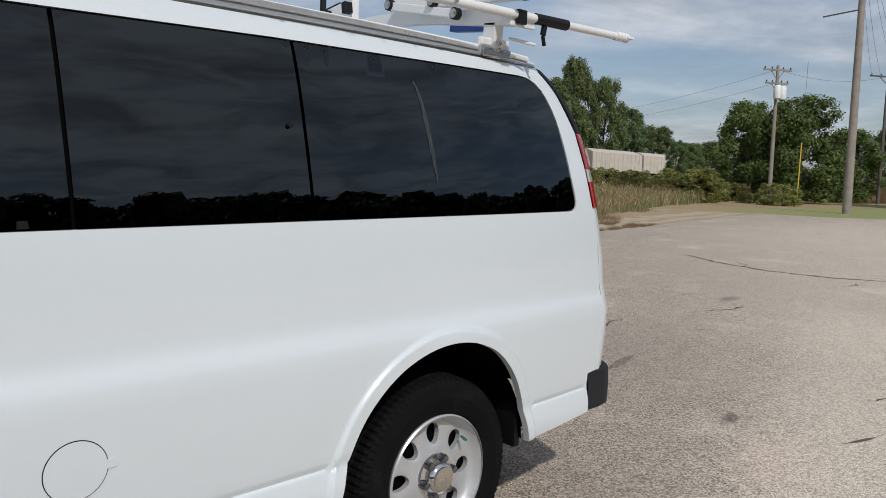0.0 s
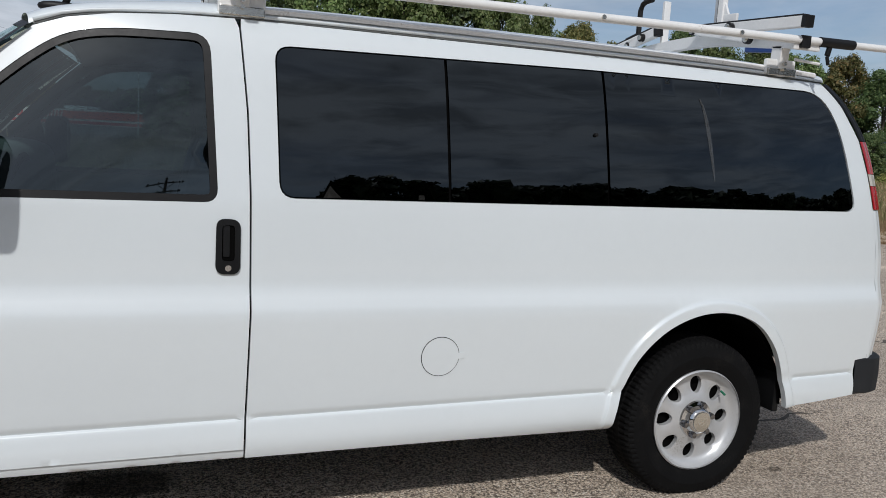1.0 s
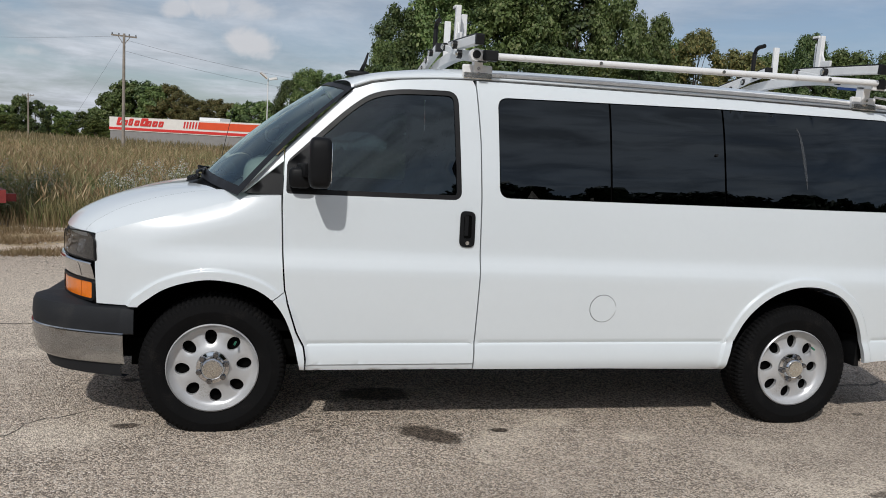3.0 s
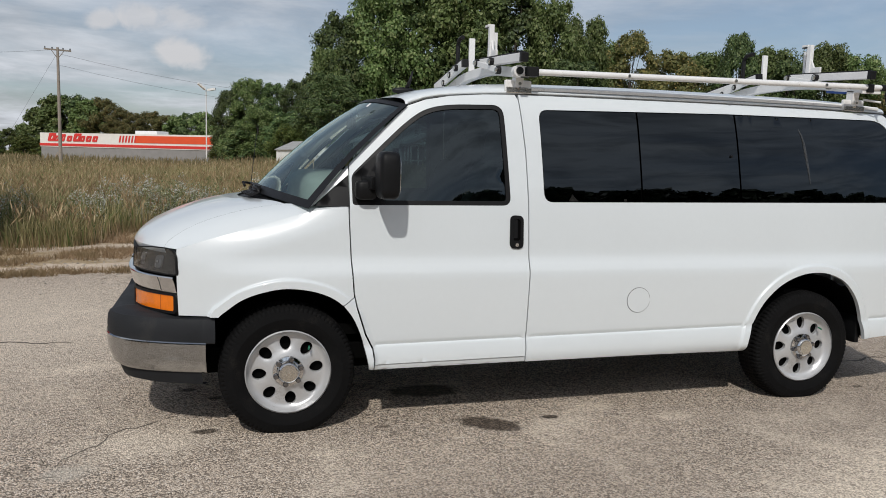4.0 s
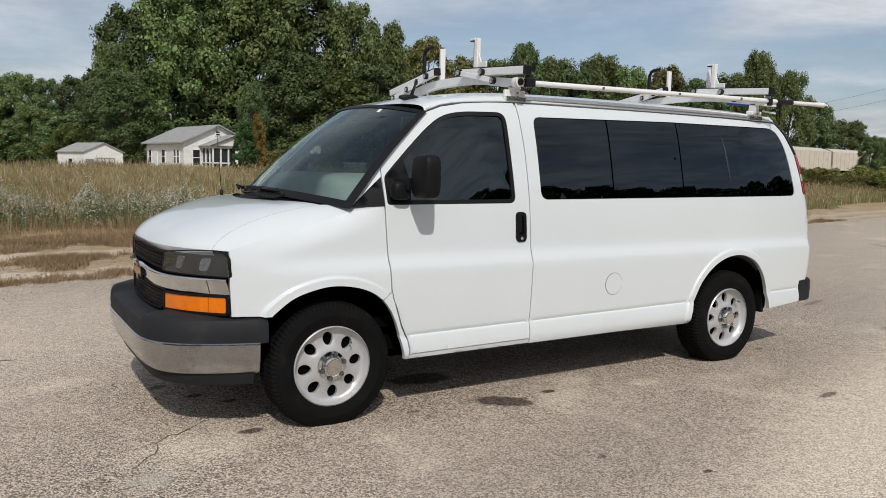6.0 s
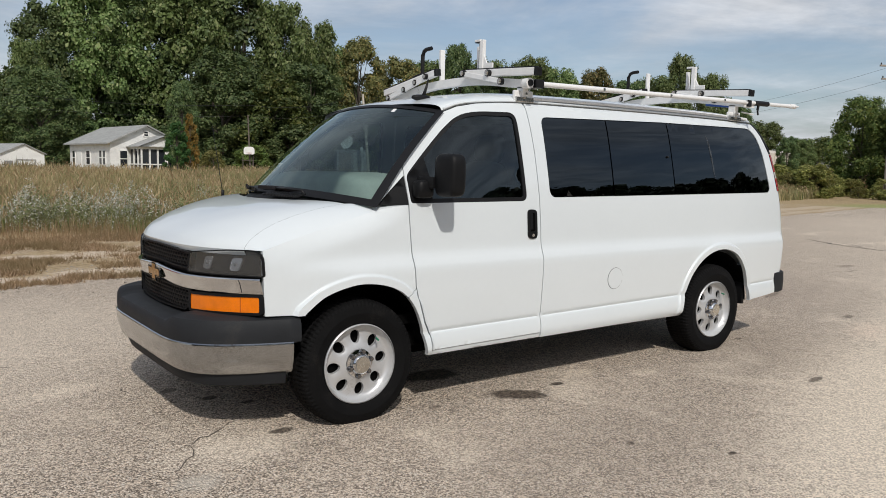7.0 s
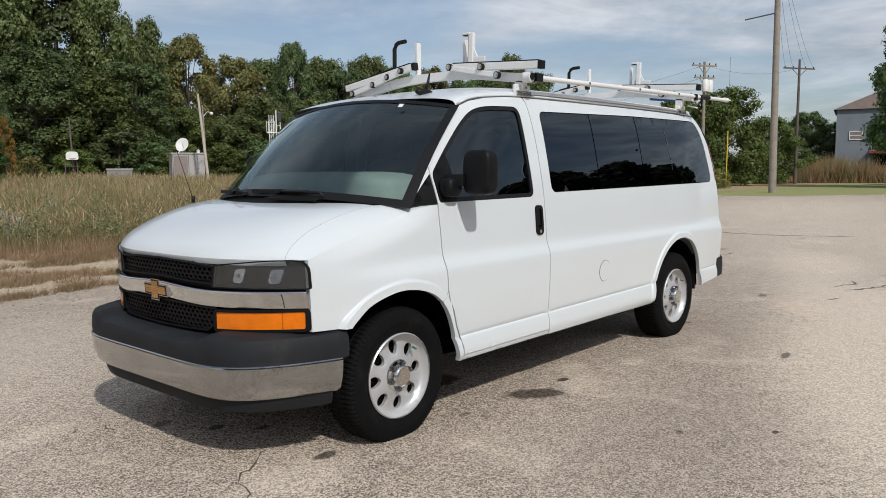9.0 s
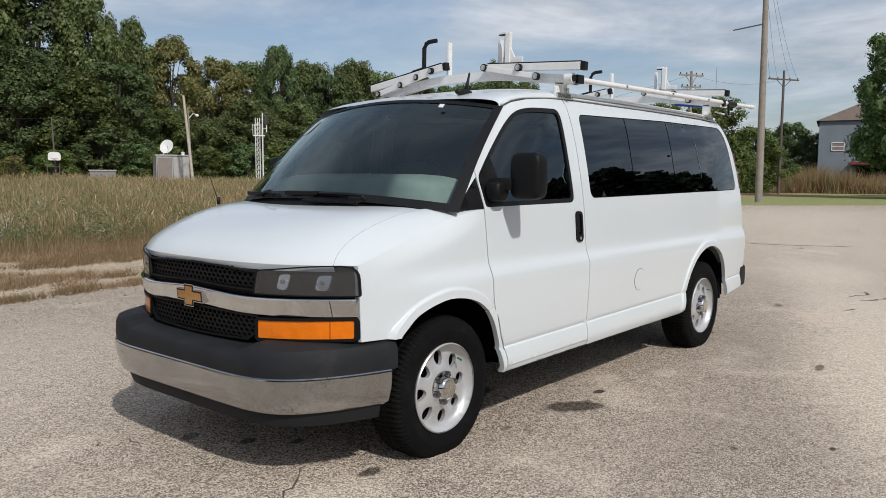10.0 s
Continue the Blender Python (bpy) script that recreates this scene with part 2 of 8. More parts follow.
    spot(2.2, -1.75, 0.9, 0.28, 12, sand, 0.35, 0.7)
    spot(1.93, 0.08, 0.17, 0.10, 0, sand, 0.6, 0.6)
    spot(2.36, -0.19, 0.15, 0.07, 0, sand, 0.6, 0.6)
    spot(-1.06, -0.36, 0.13, 0.11, 0, (0.60, 0.55, 0.47), 0.5, 0.7)
    spot(1.2, -1.1, 1.3, 0.7, 10, (0.22, 0.18, 0.145), 0.30, 0.9)
    spot(3.4, -0.35, 1.6, 0.5, 14, (0.20, 0.165, 0.135), 0.28, 0.9)
    spot(6.9, 1.5, 2.6, 0.9, 20, (0.24, 0.185, 0.15), 0.28, 0.9)
    spot(-0.55, 0.92, 0.06, 0.04, 0, oil, 0.85)
    spot(-0.72, 1.22, 0.07, 0.04, 30, oil, 0.7)
    spot(-0.38, 0.72, 0.05, 0.03, 10, oil, 0.8)
    spot(6.80, 1.42, 0.30, 0.05, 15, oil, 0.45)
    spot(4.06, 0.13, 0.05, 0.03, 0, oil, 0.7)
    spot(10.85, 2.5, 0.30, 0.10, 10, oil, 0.4, 0.6, 2.0)
    spot(3.28, -1.0, 0.12, 0.035, 8, oil, 0.75)
    spot(1.41, -1.54, 0.03, 0.02, 0, oil, 0.9)
    spot(1.17, -0.09, 0.21, 0.11, -37, oil, 0.93, 0.3)
    spot(0.95, 0.62, 0.24, 0.14, 0, oil, 0.9, 0.3)
    spot(1.585, -0.05, 0.06, 0.035, 0, oil, 0.95)
    spot(0.546, -0.015, 0.055, 0.03, 10, oil, 0.6)
    spot(-0.43, 0.10, 0.075, 0.045, 0, oil, 0.88)
    spot(6.11, 0.15, 0.13, 0.05, 20, oil, 0.6, 0.6, 2.2)
    spot(1.07, -1.136, 0.03, 0.02, 0, oil, 0.7)
    b = add(nt, "ShaderNodeBsdfPrincipled", [("Base Color", col)], Roughness=0.88, Specular_IOR_Level=0.3)
    hgt = calc(nt, "ADD", calc(nt, "MULTIPLY", stones.outputs["Distance"], -1.0), calc(nt, "MULTIPLY", mid.outputs[0], 0.8))
    bp = add(nt, "ShaderNodeBump", [("Height", hgt)], Strength=0.9, Distance=0.008)
    nt.links.new(bp.outputs[0], b.inputs["Normal"])
    nt.links.new(b.outputs[0], out.inputs[0])
    return m


def soil_material():
    """The open ground: bare gravelly dirt by the lot, straw and turf further out."""
    m, nt, out = nodes_of("field_soil")
    tc = add(nt, "ShaderNodeTexCoord")
    o = tc.outputs["Object"]
    sep = add(nt, "ShaderNodeSeparateXYZ", [(0, o)])
    e = calc(nt, "SUBTRACT", sep.outputs[1], calc(nt, "ADD", calc(nt, "MULTIPLY", sep.outputs[0], 0.205), 6.7))
    n1 = add(nt, "ShaderNodeTexNoise", [("Vector", o)], Scale=0.9, Detail=7.0, Roughness=0.7)
    n2 = add(nt, "ShaderNodeTexNoise", [("Vector", o)], Scale=14.0, Detail=6.0, Roughness=0.7)
    st = add(nt, "ShaderNodeTexVoronoi", [("Vector", o)], Scale=40.0)
    tone = add(nt, "ShaderNodeSeparateColor", [(0, st.outputs["Color"])])
    dirt = blend(nt, ramp(nt, n2.outputs[0], 0.3, 0.7), (0.29, 0.215, 0.145), (0.54, 0.44, 0.33))
    dirt = blend(nt, ramp(nt, tone.outputs[0], 0.75, 0.95, 0, 0.7), dirt, (0.62, 0.56, 0.48))
    straw = blend(nt, ramp(nt, n2.outputs[0], 0.35, 0.7), (0.27, 0.20, 0.11), (0.48, 0.37, 0.22))
    col = blend(nt, ramp(nt, n1.outputs[0], 0.40, 0.56, 0.15, 0.9), dirt, straw)
    # two worn wheel ruts along the lot's edge
    ew = calc(nt, "ADD", e, calc(nt, "MULTIPLY", calc(nt, "SUBTRACT", n1.outputs[0], 0.5), 1.6))
    for mid, half in ((0.8, 0.34), (ramp(nt, sep.outputs[0], 0.3, 4.0, 3.3, 2.05), 0.50)):
        off = calc(nt, "ABSOLUTE", calc(nt, "SUBTRACT", ew, mid))
        col = blend(nt, calc(nt, "MULTIPLY", ramp(nt, off, half * 0.6, half * 1.3, 0.9, 0.0), ramp(nt, sep.outputs[0], -0.3, 1.6, 1.0, 0.38)), col, blend(nt, ramp(nt, n2.outputs[0], 0.3, 0.7), (0.50, 0.40, 0.30), (0.72, 0.62, 0.50)))
    col = blend(nt, ramp(nt, e, 4.2, 6.0), col, straw)
    lawn = blend(nt, ramp(nt, n2.outputs[0], 0.3, 0.7), (0.20, 0.225, 0.085), (0.36, 0.36, 0.16))
    lawn = blend(nt, ramp(nt, n1.outputs[0], 0.52, 0.66, 0, 0.55), lawn, (0.36, 0.30, 0.16))
    lawn = blend(nt, ramp(nt, sep.outputs[1], 15.5, 18.5), lawn, straw)
    past = calc(nt, "ADD", sep.outputs[0], calc(nt, "ADD", calc(nt, "MULTIPLY", sep.outputs[1], 1.08), calc(nt, "MULTIPLY", n1.outputs[0], 3.0)))
    col = blend(nt, calc(nt, "MULTIPLY", ramp(nt, past, 51.5, 54.0), ramp(nt, sep.outputs[0], 36.0, 40.0)), col, lawn)
    b = add(nt, "ShaderNodeBsdfPrincipled", [("Base Color", col)], Roughness=0.95, Specular_IOR_Level=0.15)
    bp = add(nt, "ShaderNodeBump", [("Height", calc(nt, "ADD", n2.outputs[0], calc(nt, "MULTIPLY", st.outputs["Distance"], -0.4)))], Strength=0.8, Distance=0.03)
    nt.links.new(bp.outputs[0], b.inputs["Normal"])
    nt.links.new(b.outputs[0], out.inputs[0])
    return m


def planks_material(name, color, pitch):
    """Painted lap siding far off: the boards' edges as fine relief, their shadow lines darkened in the colour."""
    m, nt, out = nodes_of(name)
    tc = add(nt, "ShaderNodeTexCoord")
    w = add(nt, "ShaderNodeTexWave", [("Vector", tc.outputs["Object"])], Scale=0.314 / pitch / 0.5)
    w.wave_type, w.bands_direction, w.wave_profile = "BANDS", "Z", "SAW"
    n1 = add(nt, "ShaderNodeTexNoise", [("Vector", tc.outputs["Object"])], Scale=1.5, Detail=6.0, Roughness=0.7)
    col = blend(nt, ramp(nt, n1.outputs[0], 0.4, 0.75), color, tuple(c * 0.78 for c in color))
    # the shade line under each board, painted in
    col = blend(nt, ramp(nt, w.outputs[0], 0.0, 0.22, 0.45, 0.0), col, tuple(c * 0.4 for c in color))
    b = add(nt, "ShaderNodeBsdfPrincipled", [("Base Color", col)], Roughness=0.6)
    bp = add(nt, "ShaderNodeBump", [("Height", w.outputs[0])], Strength=0.5, Distance=0.03)
    nt.links.new(bp.outputs[0], b.inputs["Normal"])
    nt.links.new(b.outputs[0], out.inputs[0])
    return m


WHITE = surface("white_van_paint", (0.648, 0.690, 0.708), 0.32, 0, 0.012, 1.3, 30, 0.0, coat=0.8)
RACK = surface("white_powder_coat", (0.74, 0.74, 0.73), 0.38, 0, 0.05, 5, 90, 0.05, dirt=(0.45, 0.42, 0.38), dirt_at=0.66)
BLACKP = surface("black_textured_plastic", (0.007, 0.0073, 0.008), 0.5, 0, 0.15, 8, 220, 0.12, spec=0.16)
GREYP = surface("grey_bumper_plastic", (0.019, 0.0205, 0.023), 0.62, 0, 0.2, 5, 200, 0.1, dirt=(0.034, 0.034, 0.034), dirt_at=0.62, spec=0.16)
# near-black colour that stands in for deep shade in gaps, wells and hollows
GAP = surface("cavity_shade_black", (0.003, 0.003, 0.003), 0.95, 0, 0.1, 5, 50, 0.0, spec=0.03)
RUBBER = surface("tyre_rubber", (0.0045, 0.0045, 0.0048), 0.8, 0, 0.3, 9, 160, 0.2, dirt=(0.013, 0.012, 0.011), dirt_at=0.60, spec=0.12)
SEAL = surface("rubber_seal", (0.006, 0.006, 0.0067), 0.5, 0, 0.1, 9, 120, 0.05, spec=0.3)
CHROME = surface("bumper_chrome", (0.43, 0.44, 0.445), 0.13, 1.0, 0.10, 5, 90, 0.03, dirt=(0.27, 0.255, 0.235), dirt_at=0.64)
POLISH = surface("polished_chrome", (0.66, 0.665, 0.67), 0.07, 1.0, 0.04, 6, 60, 0.0)
STEEL = surface("silver_wheel_paint", (0.52, 0.525, 0.53), 0.34, 0.40, 0.05, 7, 160, 0.04, dirt=(0.34, 0.33, 0.31), dirt_at=0.66)
BRUSH = surface("brushed_aluminium", (0.62, 0.60, 0.55), 0.25, 1.0, 0.1, 9, 120, 0.05)
GALV = surface("aluminium_rail", (0.76, 0.76, 0.75), 0.5, 0.0, 0.12, 5, 90, 0.06, dirt=(0.52, 0.51, 0.49), dirt_at=0.6)
AMBER = surface("amber_lens", (0.80, 0.185, 0.002), 0.16, 0, 0.10, 14, 160, 0.12, coat=0.25, spec=0.3)
RED = surface("red_tail_lens", (0.33, 0.006, 0.010), 0.14, 0, 0.15, 10, 90, 0.1, coat=0.35, spec=0.3)
CLEARL = surface("frosted_lamp_lens", (0.46, 0.43, 0.37), 0.15, 0, 0.1, 10, 90, 0.1, coat=1.0)
LAMPIN = surface("headlamp_inside", (0.082, 0.090, 0.100), 0.35, 0.2, 0.2, 18, 90, 0.05)
BOWL = surface("lamp_reflector_glint", (0.56, 0.565, 0.57), 0.25, 0.6, 0.15, 20, 90, 0.05)
GOLD = surface("gold_emblem", (0.62, 0.36, 0.14), 0.22, 0.8, 0.08, 20, 120, 0.05, coat=0.5)
CLOTH = surface("grey_seat_cloth", (0.10, 0.10, 0.098), 0.9, 0, 0.15, 8, 150, 0.2)
DASH = surface("grey_dashboard", (0.36, 0.38, 0.37), 0.75, 0, 0.1, 8, 150, 0.15)
BLUE = surface("blue_plastic_cover", (0.02, 0.07, 0.28), 0.4, 0, 0.1, 8, 90, 0.05)
WINDSHIELD = pane("tinted_windshield", (0.76, 0.88, 0.84), ior=1.86, cast=(0.86, 1.0, 0.99))
DOORGLASS = pane("tinted_door_glass", (0.17, 0.225, 0.235), ior=1.72, cast=(0.82, 0.94, 1.0))
PRIVACY = pane("privacy_glass", (0.012, 0.012, 0.014), ior=1.60, cast=(0.84, 0.93, 1.0))
GUTTER = surface("gutter_sealant", (0.26, 0.26, 0.255), 0.7, 0, 0.1, 9, 90, 0.05)
LENS = pane("clear_lamp_lens", (0.94, 0.95, 0.96), 0.02, haze=0.055)
LAMPDARK = surface("dark_lamp_bowl", (0.03, 0.03, 0.032), 0.2, 0.3, 0.1, 14, 90, 0.0)
SMEAR = pane("pale_smear", (0.75, 0.75, 0.75), 0.25, haze=0.05)
MIRROR = surface("mirror_glass", (0.9, 0.9, 0.9), 0.02, 1.0, 0.0, 3, 30, 0.0)
ASPHALT = asphalt_material()
SOIL = soil_material()
CRACK = surface("crack_fill", (0.10, 0.082, 0.066), 0.95, 0, 0.35, 12, 80, 0.3)
PEBBLE = surface("loose_gravel", (0.36, 0.32, 0.27), 0.9, 0, 0.35, 6, 60, 0.2)
GRASS = leafy("tall_dry_grass", (0.170, 0.147, 0.070), (0.40, 0.325, 0.172), (0.62, 0.505, 0.325), 0.6, 0.40, patch=(0.185, 0.176, 0.082))
HEADS = leafy("brown_seed_heads", (0.18, 0.112, 0.066), (0.32, 0.215, 0.128), (0.45, 0.335, 0.225), 0.7, 0.3)
STRAW = leafy("short_orange_straw", (0.26, 0.185, 0.095), (0.50, 0.36, 0.20), (0.70, 0.56, 0.37), 0.7, 0.34, patch=(0.26, 0.205, 0.095))
BUSHY = leafy("grey_green_weed_leaves", (0.160, 0.190, 0.080), (0.300, 0.330, 0.155), (0.46, 0.48, 0.28), 0.6, 0.38)
RUSSET = leafy("russet_grass", (0.13, 0.085, 0.045), (0.27, 0.165, 0.095), (0.36, 0.25, 0.15), 0.6, 0.3, patch=(0.15, 0.125, 0.06))
WEEDS = leafy("green_weeds", (0.075, 0.115, 0.035), (0.15, 0.18, 0.06), (0.25, 0.22, 0.10), 0.55, 0.3)
PETALS = leafy("white_wildflowers", (0.58, 0.60, 0.50), (0.76, 0.77, 0.70), (0.82, 0.82, 0.78), 0.7, 0.2)
LEAF_A = leafy("oak_leaves", (0.077, 0.114, 0.035), (0.151, 0.202, 0.065), (0.271, 0.297, 0.130), 0.5, 0.28)
LEAF_B = leafy("dark_leaves", (0.056, 0.092, 0.034), (0.115, 0.166, 0.058), (0.209, 0.246, 0.102), 0.5, 0.28)
LEAF_C = leafy("turning_leaves", (0.104, 0.119, 0.040), (0.203, 0.199, 0.072), (0.373, 0.280, 0.102), 0.5, 0.28)
LEAF_D = leafy("light_green_leaves", (0.058, 0.090, 0.022), (0.125, 0.165, 0.042), (0.215, 0.225, 0.068), 0.5, 0.3)
BARK = surface("grey_bark", (0.085, 0.07, 0.056), 0.95, 0, 0.3, 3, 25, 0.5)
POLEWOOD = surface("weathered_pole_wood", (0.27, 0.235, 0.20), 0.9, 0, 0.25, 2, 40, 0.4, dirt=(0.13, 0.11, 0.09), dirt_at=0.62)
POLEDARK = surface("dark_pole_wood", (0.12, 0.10, 0.085), 0.9, 0, 0.25, 2, 40, 0.4)
SIDING = planks_material("white_lap_siding", (0.84, 0.84, 0.82), 0.22)
SHEDW = surface("white_shed_paint", (0.78, 0.78, 0.75), 0.7, 0, 0.12, 1, 20, 0.1, dirt=(0.5, 0.48, 0.44), dirt_at=0.62)
ROOFG = surface("grey_shingles", (0.31, 0.315, 0.305), 0.9, 0, 0.2, 2, 12, 0.3)
ROOFB = surface("brown_shingles", (0.16, 0.12, 0.10), 0.9, 0, 0.2, 2, 12, 0.3)
GREYW = surface("grey_metal_wall", (0.19, 0.22, 0.25), 0.7, 0, 0.12, 0.7, 9, 0.15)
DARKWIN = surface("dark_window_glass", (0.02, 0.024, 0.03), 0.12, 0, 0.1, 3, 20, 0.0)
STORER = surface("red_store_band", (0.62, 0.035, 0.03), 0.5, 0, 0.05, 1, 12, 0.05)
STOREO = surface("orange_red_store_band", (0.70, 0.085, 0.025), 0.5, 0, 0.05, 1, 12, 0.05)
STOREW = surface("white_store_panel", (0.72, 0.70, 0.66), 0.6, 0, 0.06, 1, 12, 0.05)
STOREG = surface("grey_store_block", (0.24, 0.235, 0.23), 0.85, 0, 0.1, 1, 12, 0.15)
RUSTY = surface("rust_stained_metal", (0.24, 0.205, 0.19), 0.7, 0, 0.15, 2, 20, 0.1, dirt=(0.27, 0.16, 0.14), dirt_at=0.6)
POLEPALE = surface("pale_weathered_pole", (0.46, 0.42, 0.36), 0.9, 0, 0.2, 2, 40, 0.4)
CABINET = surface("weathered_cabinet_metal", (0.40, 0.395, 0.39), 0.6, 0.2, 0.15, 1.5, 20, 0.1, dirt=(0.28, 0.23, 0.20), dirt_at=0.6)
TRAINB = surface("dark_blue_locomotive_paint", (0.028, 0.05, 0.075), 0.55, 0, 0.2, 1, 12, 0.05)
TRAINW = surface("pale_rail_car_paint", (0.55, 0.50, 0.43), 0.7, 0, 0.15, 0.6, 8, 0.05, dirt=(0.36, 0.30, 0.24), dirt_at=0.6)
TRAINY = surface("yellow_rail_lettering", (0.60, 0.38, 0.05), 0.6, 0, 0.1, 1, 12, 0.0)
TRAILW = surface("dirty_white_trailer_panel", (0.82, 0.78, 0.69), 0.6, 0, 0.12, 1.4, 18, 0.08, dirt=(0.62, 0.54, 0.42), dirt_at=0.6)
REDP = surface("faded_red_steel", (0.30, 0.045, 0.04), 0.6, 0, 0.2, 4, 40, 0.1, dirt=(0.20, 0.08, 0.06), dirt_at=0.62)
YELLOWP = surface("yellow_guy_guard", (0.65, 0.45, 0.03), 0.5, 0, 0.1, 5, 40, 0.05)
WIRE = surface("black_wire", (0.035, 0.035, 0.038), 0.6, 0, 0.1, 5, 40, 0.0)
DISHW = surface("white_dish", (0.75, 0.75, 0.73), 0.5, 0, 0.06, 3, 30, 0.05)
LEAF_E = leafy("yellow_green_shrub_leaves", (0.15, 0.165, 0.046), (0.27, 0.265, 0.085), (0.40, 0.355, 0.135), 0.55, 0.45)
LEAF_F = leafy("autumn_shrub_leaves", (0.16, 0.15, 0.04), (0.36, 0.25, 0.05), (0.50, 0.30, 0.06))
LEAF_G = leafy("evergreen_needles", (0.030, 0.075, 0.022), (0.065, 0.135, 0.038), (0.10, 0.17, 0.05))
# leaves of the woods across the lot, their backlit shade put into the colour
LEAF_H = leafy("backlit_dark_leaves", (0.020, 0.030, 0.013), (0.034, 0.048, 0.018), (0.05, 0.065, 0.024), 0.6, 0.05)
DECAL = pane("pale_window_decal", (0.8, 0.8, 0.8), 0.2, haze=0.35)

# ---- building tools ----
from mathutils import geometry


def thing(name, label, category, group="", place=(0, 0, 0), turn=0.0, kind=""):
    ob = new(name)
    ob.matrix_basis = pose(*place, 0, 0, turn)
    ob.empty_display_size = 0.1
    return tagged(ob, label, category, group, kind)


def part(name, shape, material, parent, label="", smooth=False):
    """Links a bmesh, or a (points, faces) pair, as one mesh object under a thing or a part."""
    me = bpy.data.meshes.new(name)
    if isinstance(shape, bmesh.types.BMesh):
        shape.to_mesh(me)
        shape.free()
    else:
        me.from_pydata([tuple(p) for p in shape[0]], [], [tuple(q) for q in shape[1]])
    if smooth:
        me.shade_smooth()
        if smooth is not True:
            me.set_sharp_from_angle(angle=radians(smooth))
    me.materials.append(material)
    me.update()
    ob = new(name, me)
    if parent is not None:
        ob.parent = parent
    return tagged(ob, label)


def curve(xs, ys):
    """A smooth monotone curve through a few knots."""
    xs, ys = np.array(xs, float), np.array(ys, float)
    h, d = np.diff(xs), np.diff(ys) / np.diff(xs)
    m = np.zeros(len(xs))
    m[0], m[-1] = d[0], d[-1]
    for i in range(1, len(xs) - 1):
        if d[i - 1] * d[i] > 0:
            w1, w2 = 2 * h[i] + h[i - 1], h[i] + 2 * h[i - 1]
            m[i] = (w1 + w2) / (w1 / d[i - 1] + w2 / d[i])

    def at(x):
        x = min(max(x, xs[0]), xs[-1])
        i = min(max(int(np.searchsorted(xs, x)) - 1, 0), len(h) - 1)
        t = (x - xs[i]) / h[i]
        return float(ys[i] * (1 + 2 * t) * (1 - t) ** 2 + h[i] * m[i] * t * (1 - t) ** 2 + ys[i + 1] * t * t * (3 - 2 * t) + h[i] * m[i + 1] * t * t * (t - 1))

    return at


def rounded(pts, r, n=5):
    """A polygon with its corners rounded by the radius r, or by one radius for each corner."""
    out, k = [], len(pts)
    rs = r if isinstance(r, (list, tuple)) else [r] * k
    for i in range(k):
        p, a, b = (Vector(pts[j % k]) for j in (i, i - 1, i + 1))
        if rs[i] <= 0:
            out.append(tuple(p))
            continue
        u, v = a - p, b - p
        ra = min(rs[i], u.length * 0.48)
        rb = min(rs[i], v.length * 0.48)
        s, e = p + u.normalized() * ra, p + v.normalized() * rb
        for j in range(n + 1):
            t = j / n
            out.append(tuple(s * (1 - t) ** 2 + p * 2 * t * (1 - t) + e * t * t))
    return out


def dense(poly, step):
    out = []
    for i, a in enumerate(poly):
        b = poly[(i + 1) % len(poly)]
        n = max(1, math.ceil(math.dist(a, b) / step))
        out += [(a[0] + (b[0] - a[0]) * j / n, a[1] + (b[1] - a[1]) * j / n) for j in range(n)]
    return out


def inside(pts, poly):
    """Which of the points lie in the polygon."""
    pts, q = np.asarray(pts, float), np.asarray(poly, float)
    hit = np.zeros(len(pts), bool)
    for (x0, y0), (x1, y1) in zip(q, np.roll(q, -1, 0)):
        if y0 != y1:
            cross = (y0 > pts[:, 1]) != (y1 > pts[:, 1])
            hit ^= cross & (pts[:, 0] < (x1 - x0) * (pts[:, 1] - y0) / (y1 - y0) + x0)
    return hit


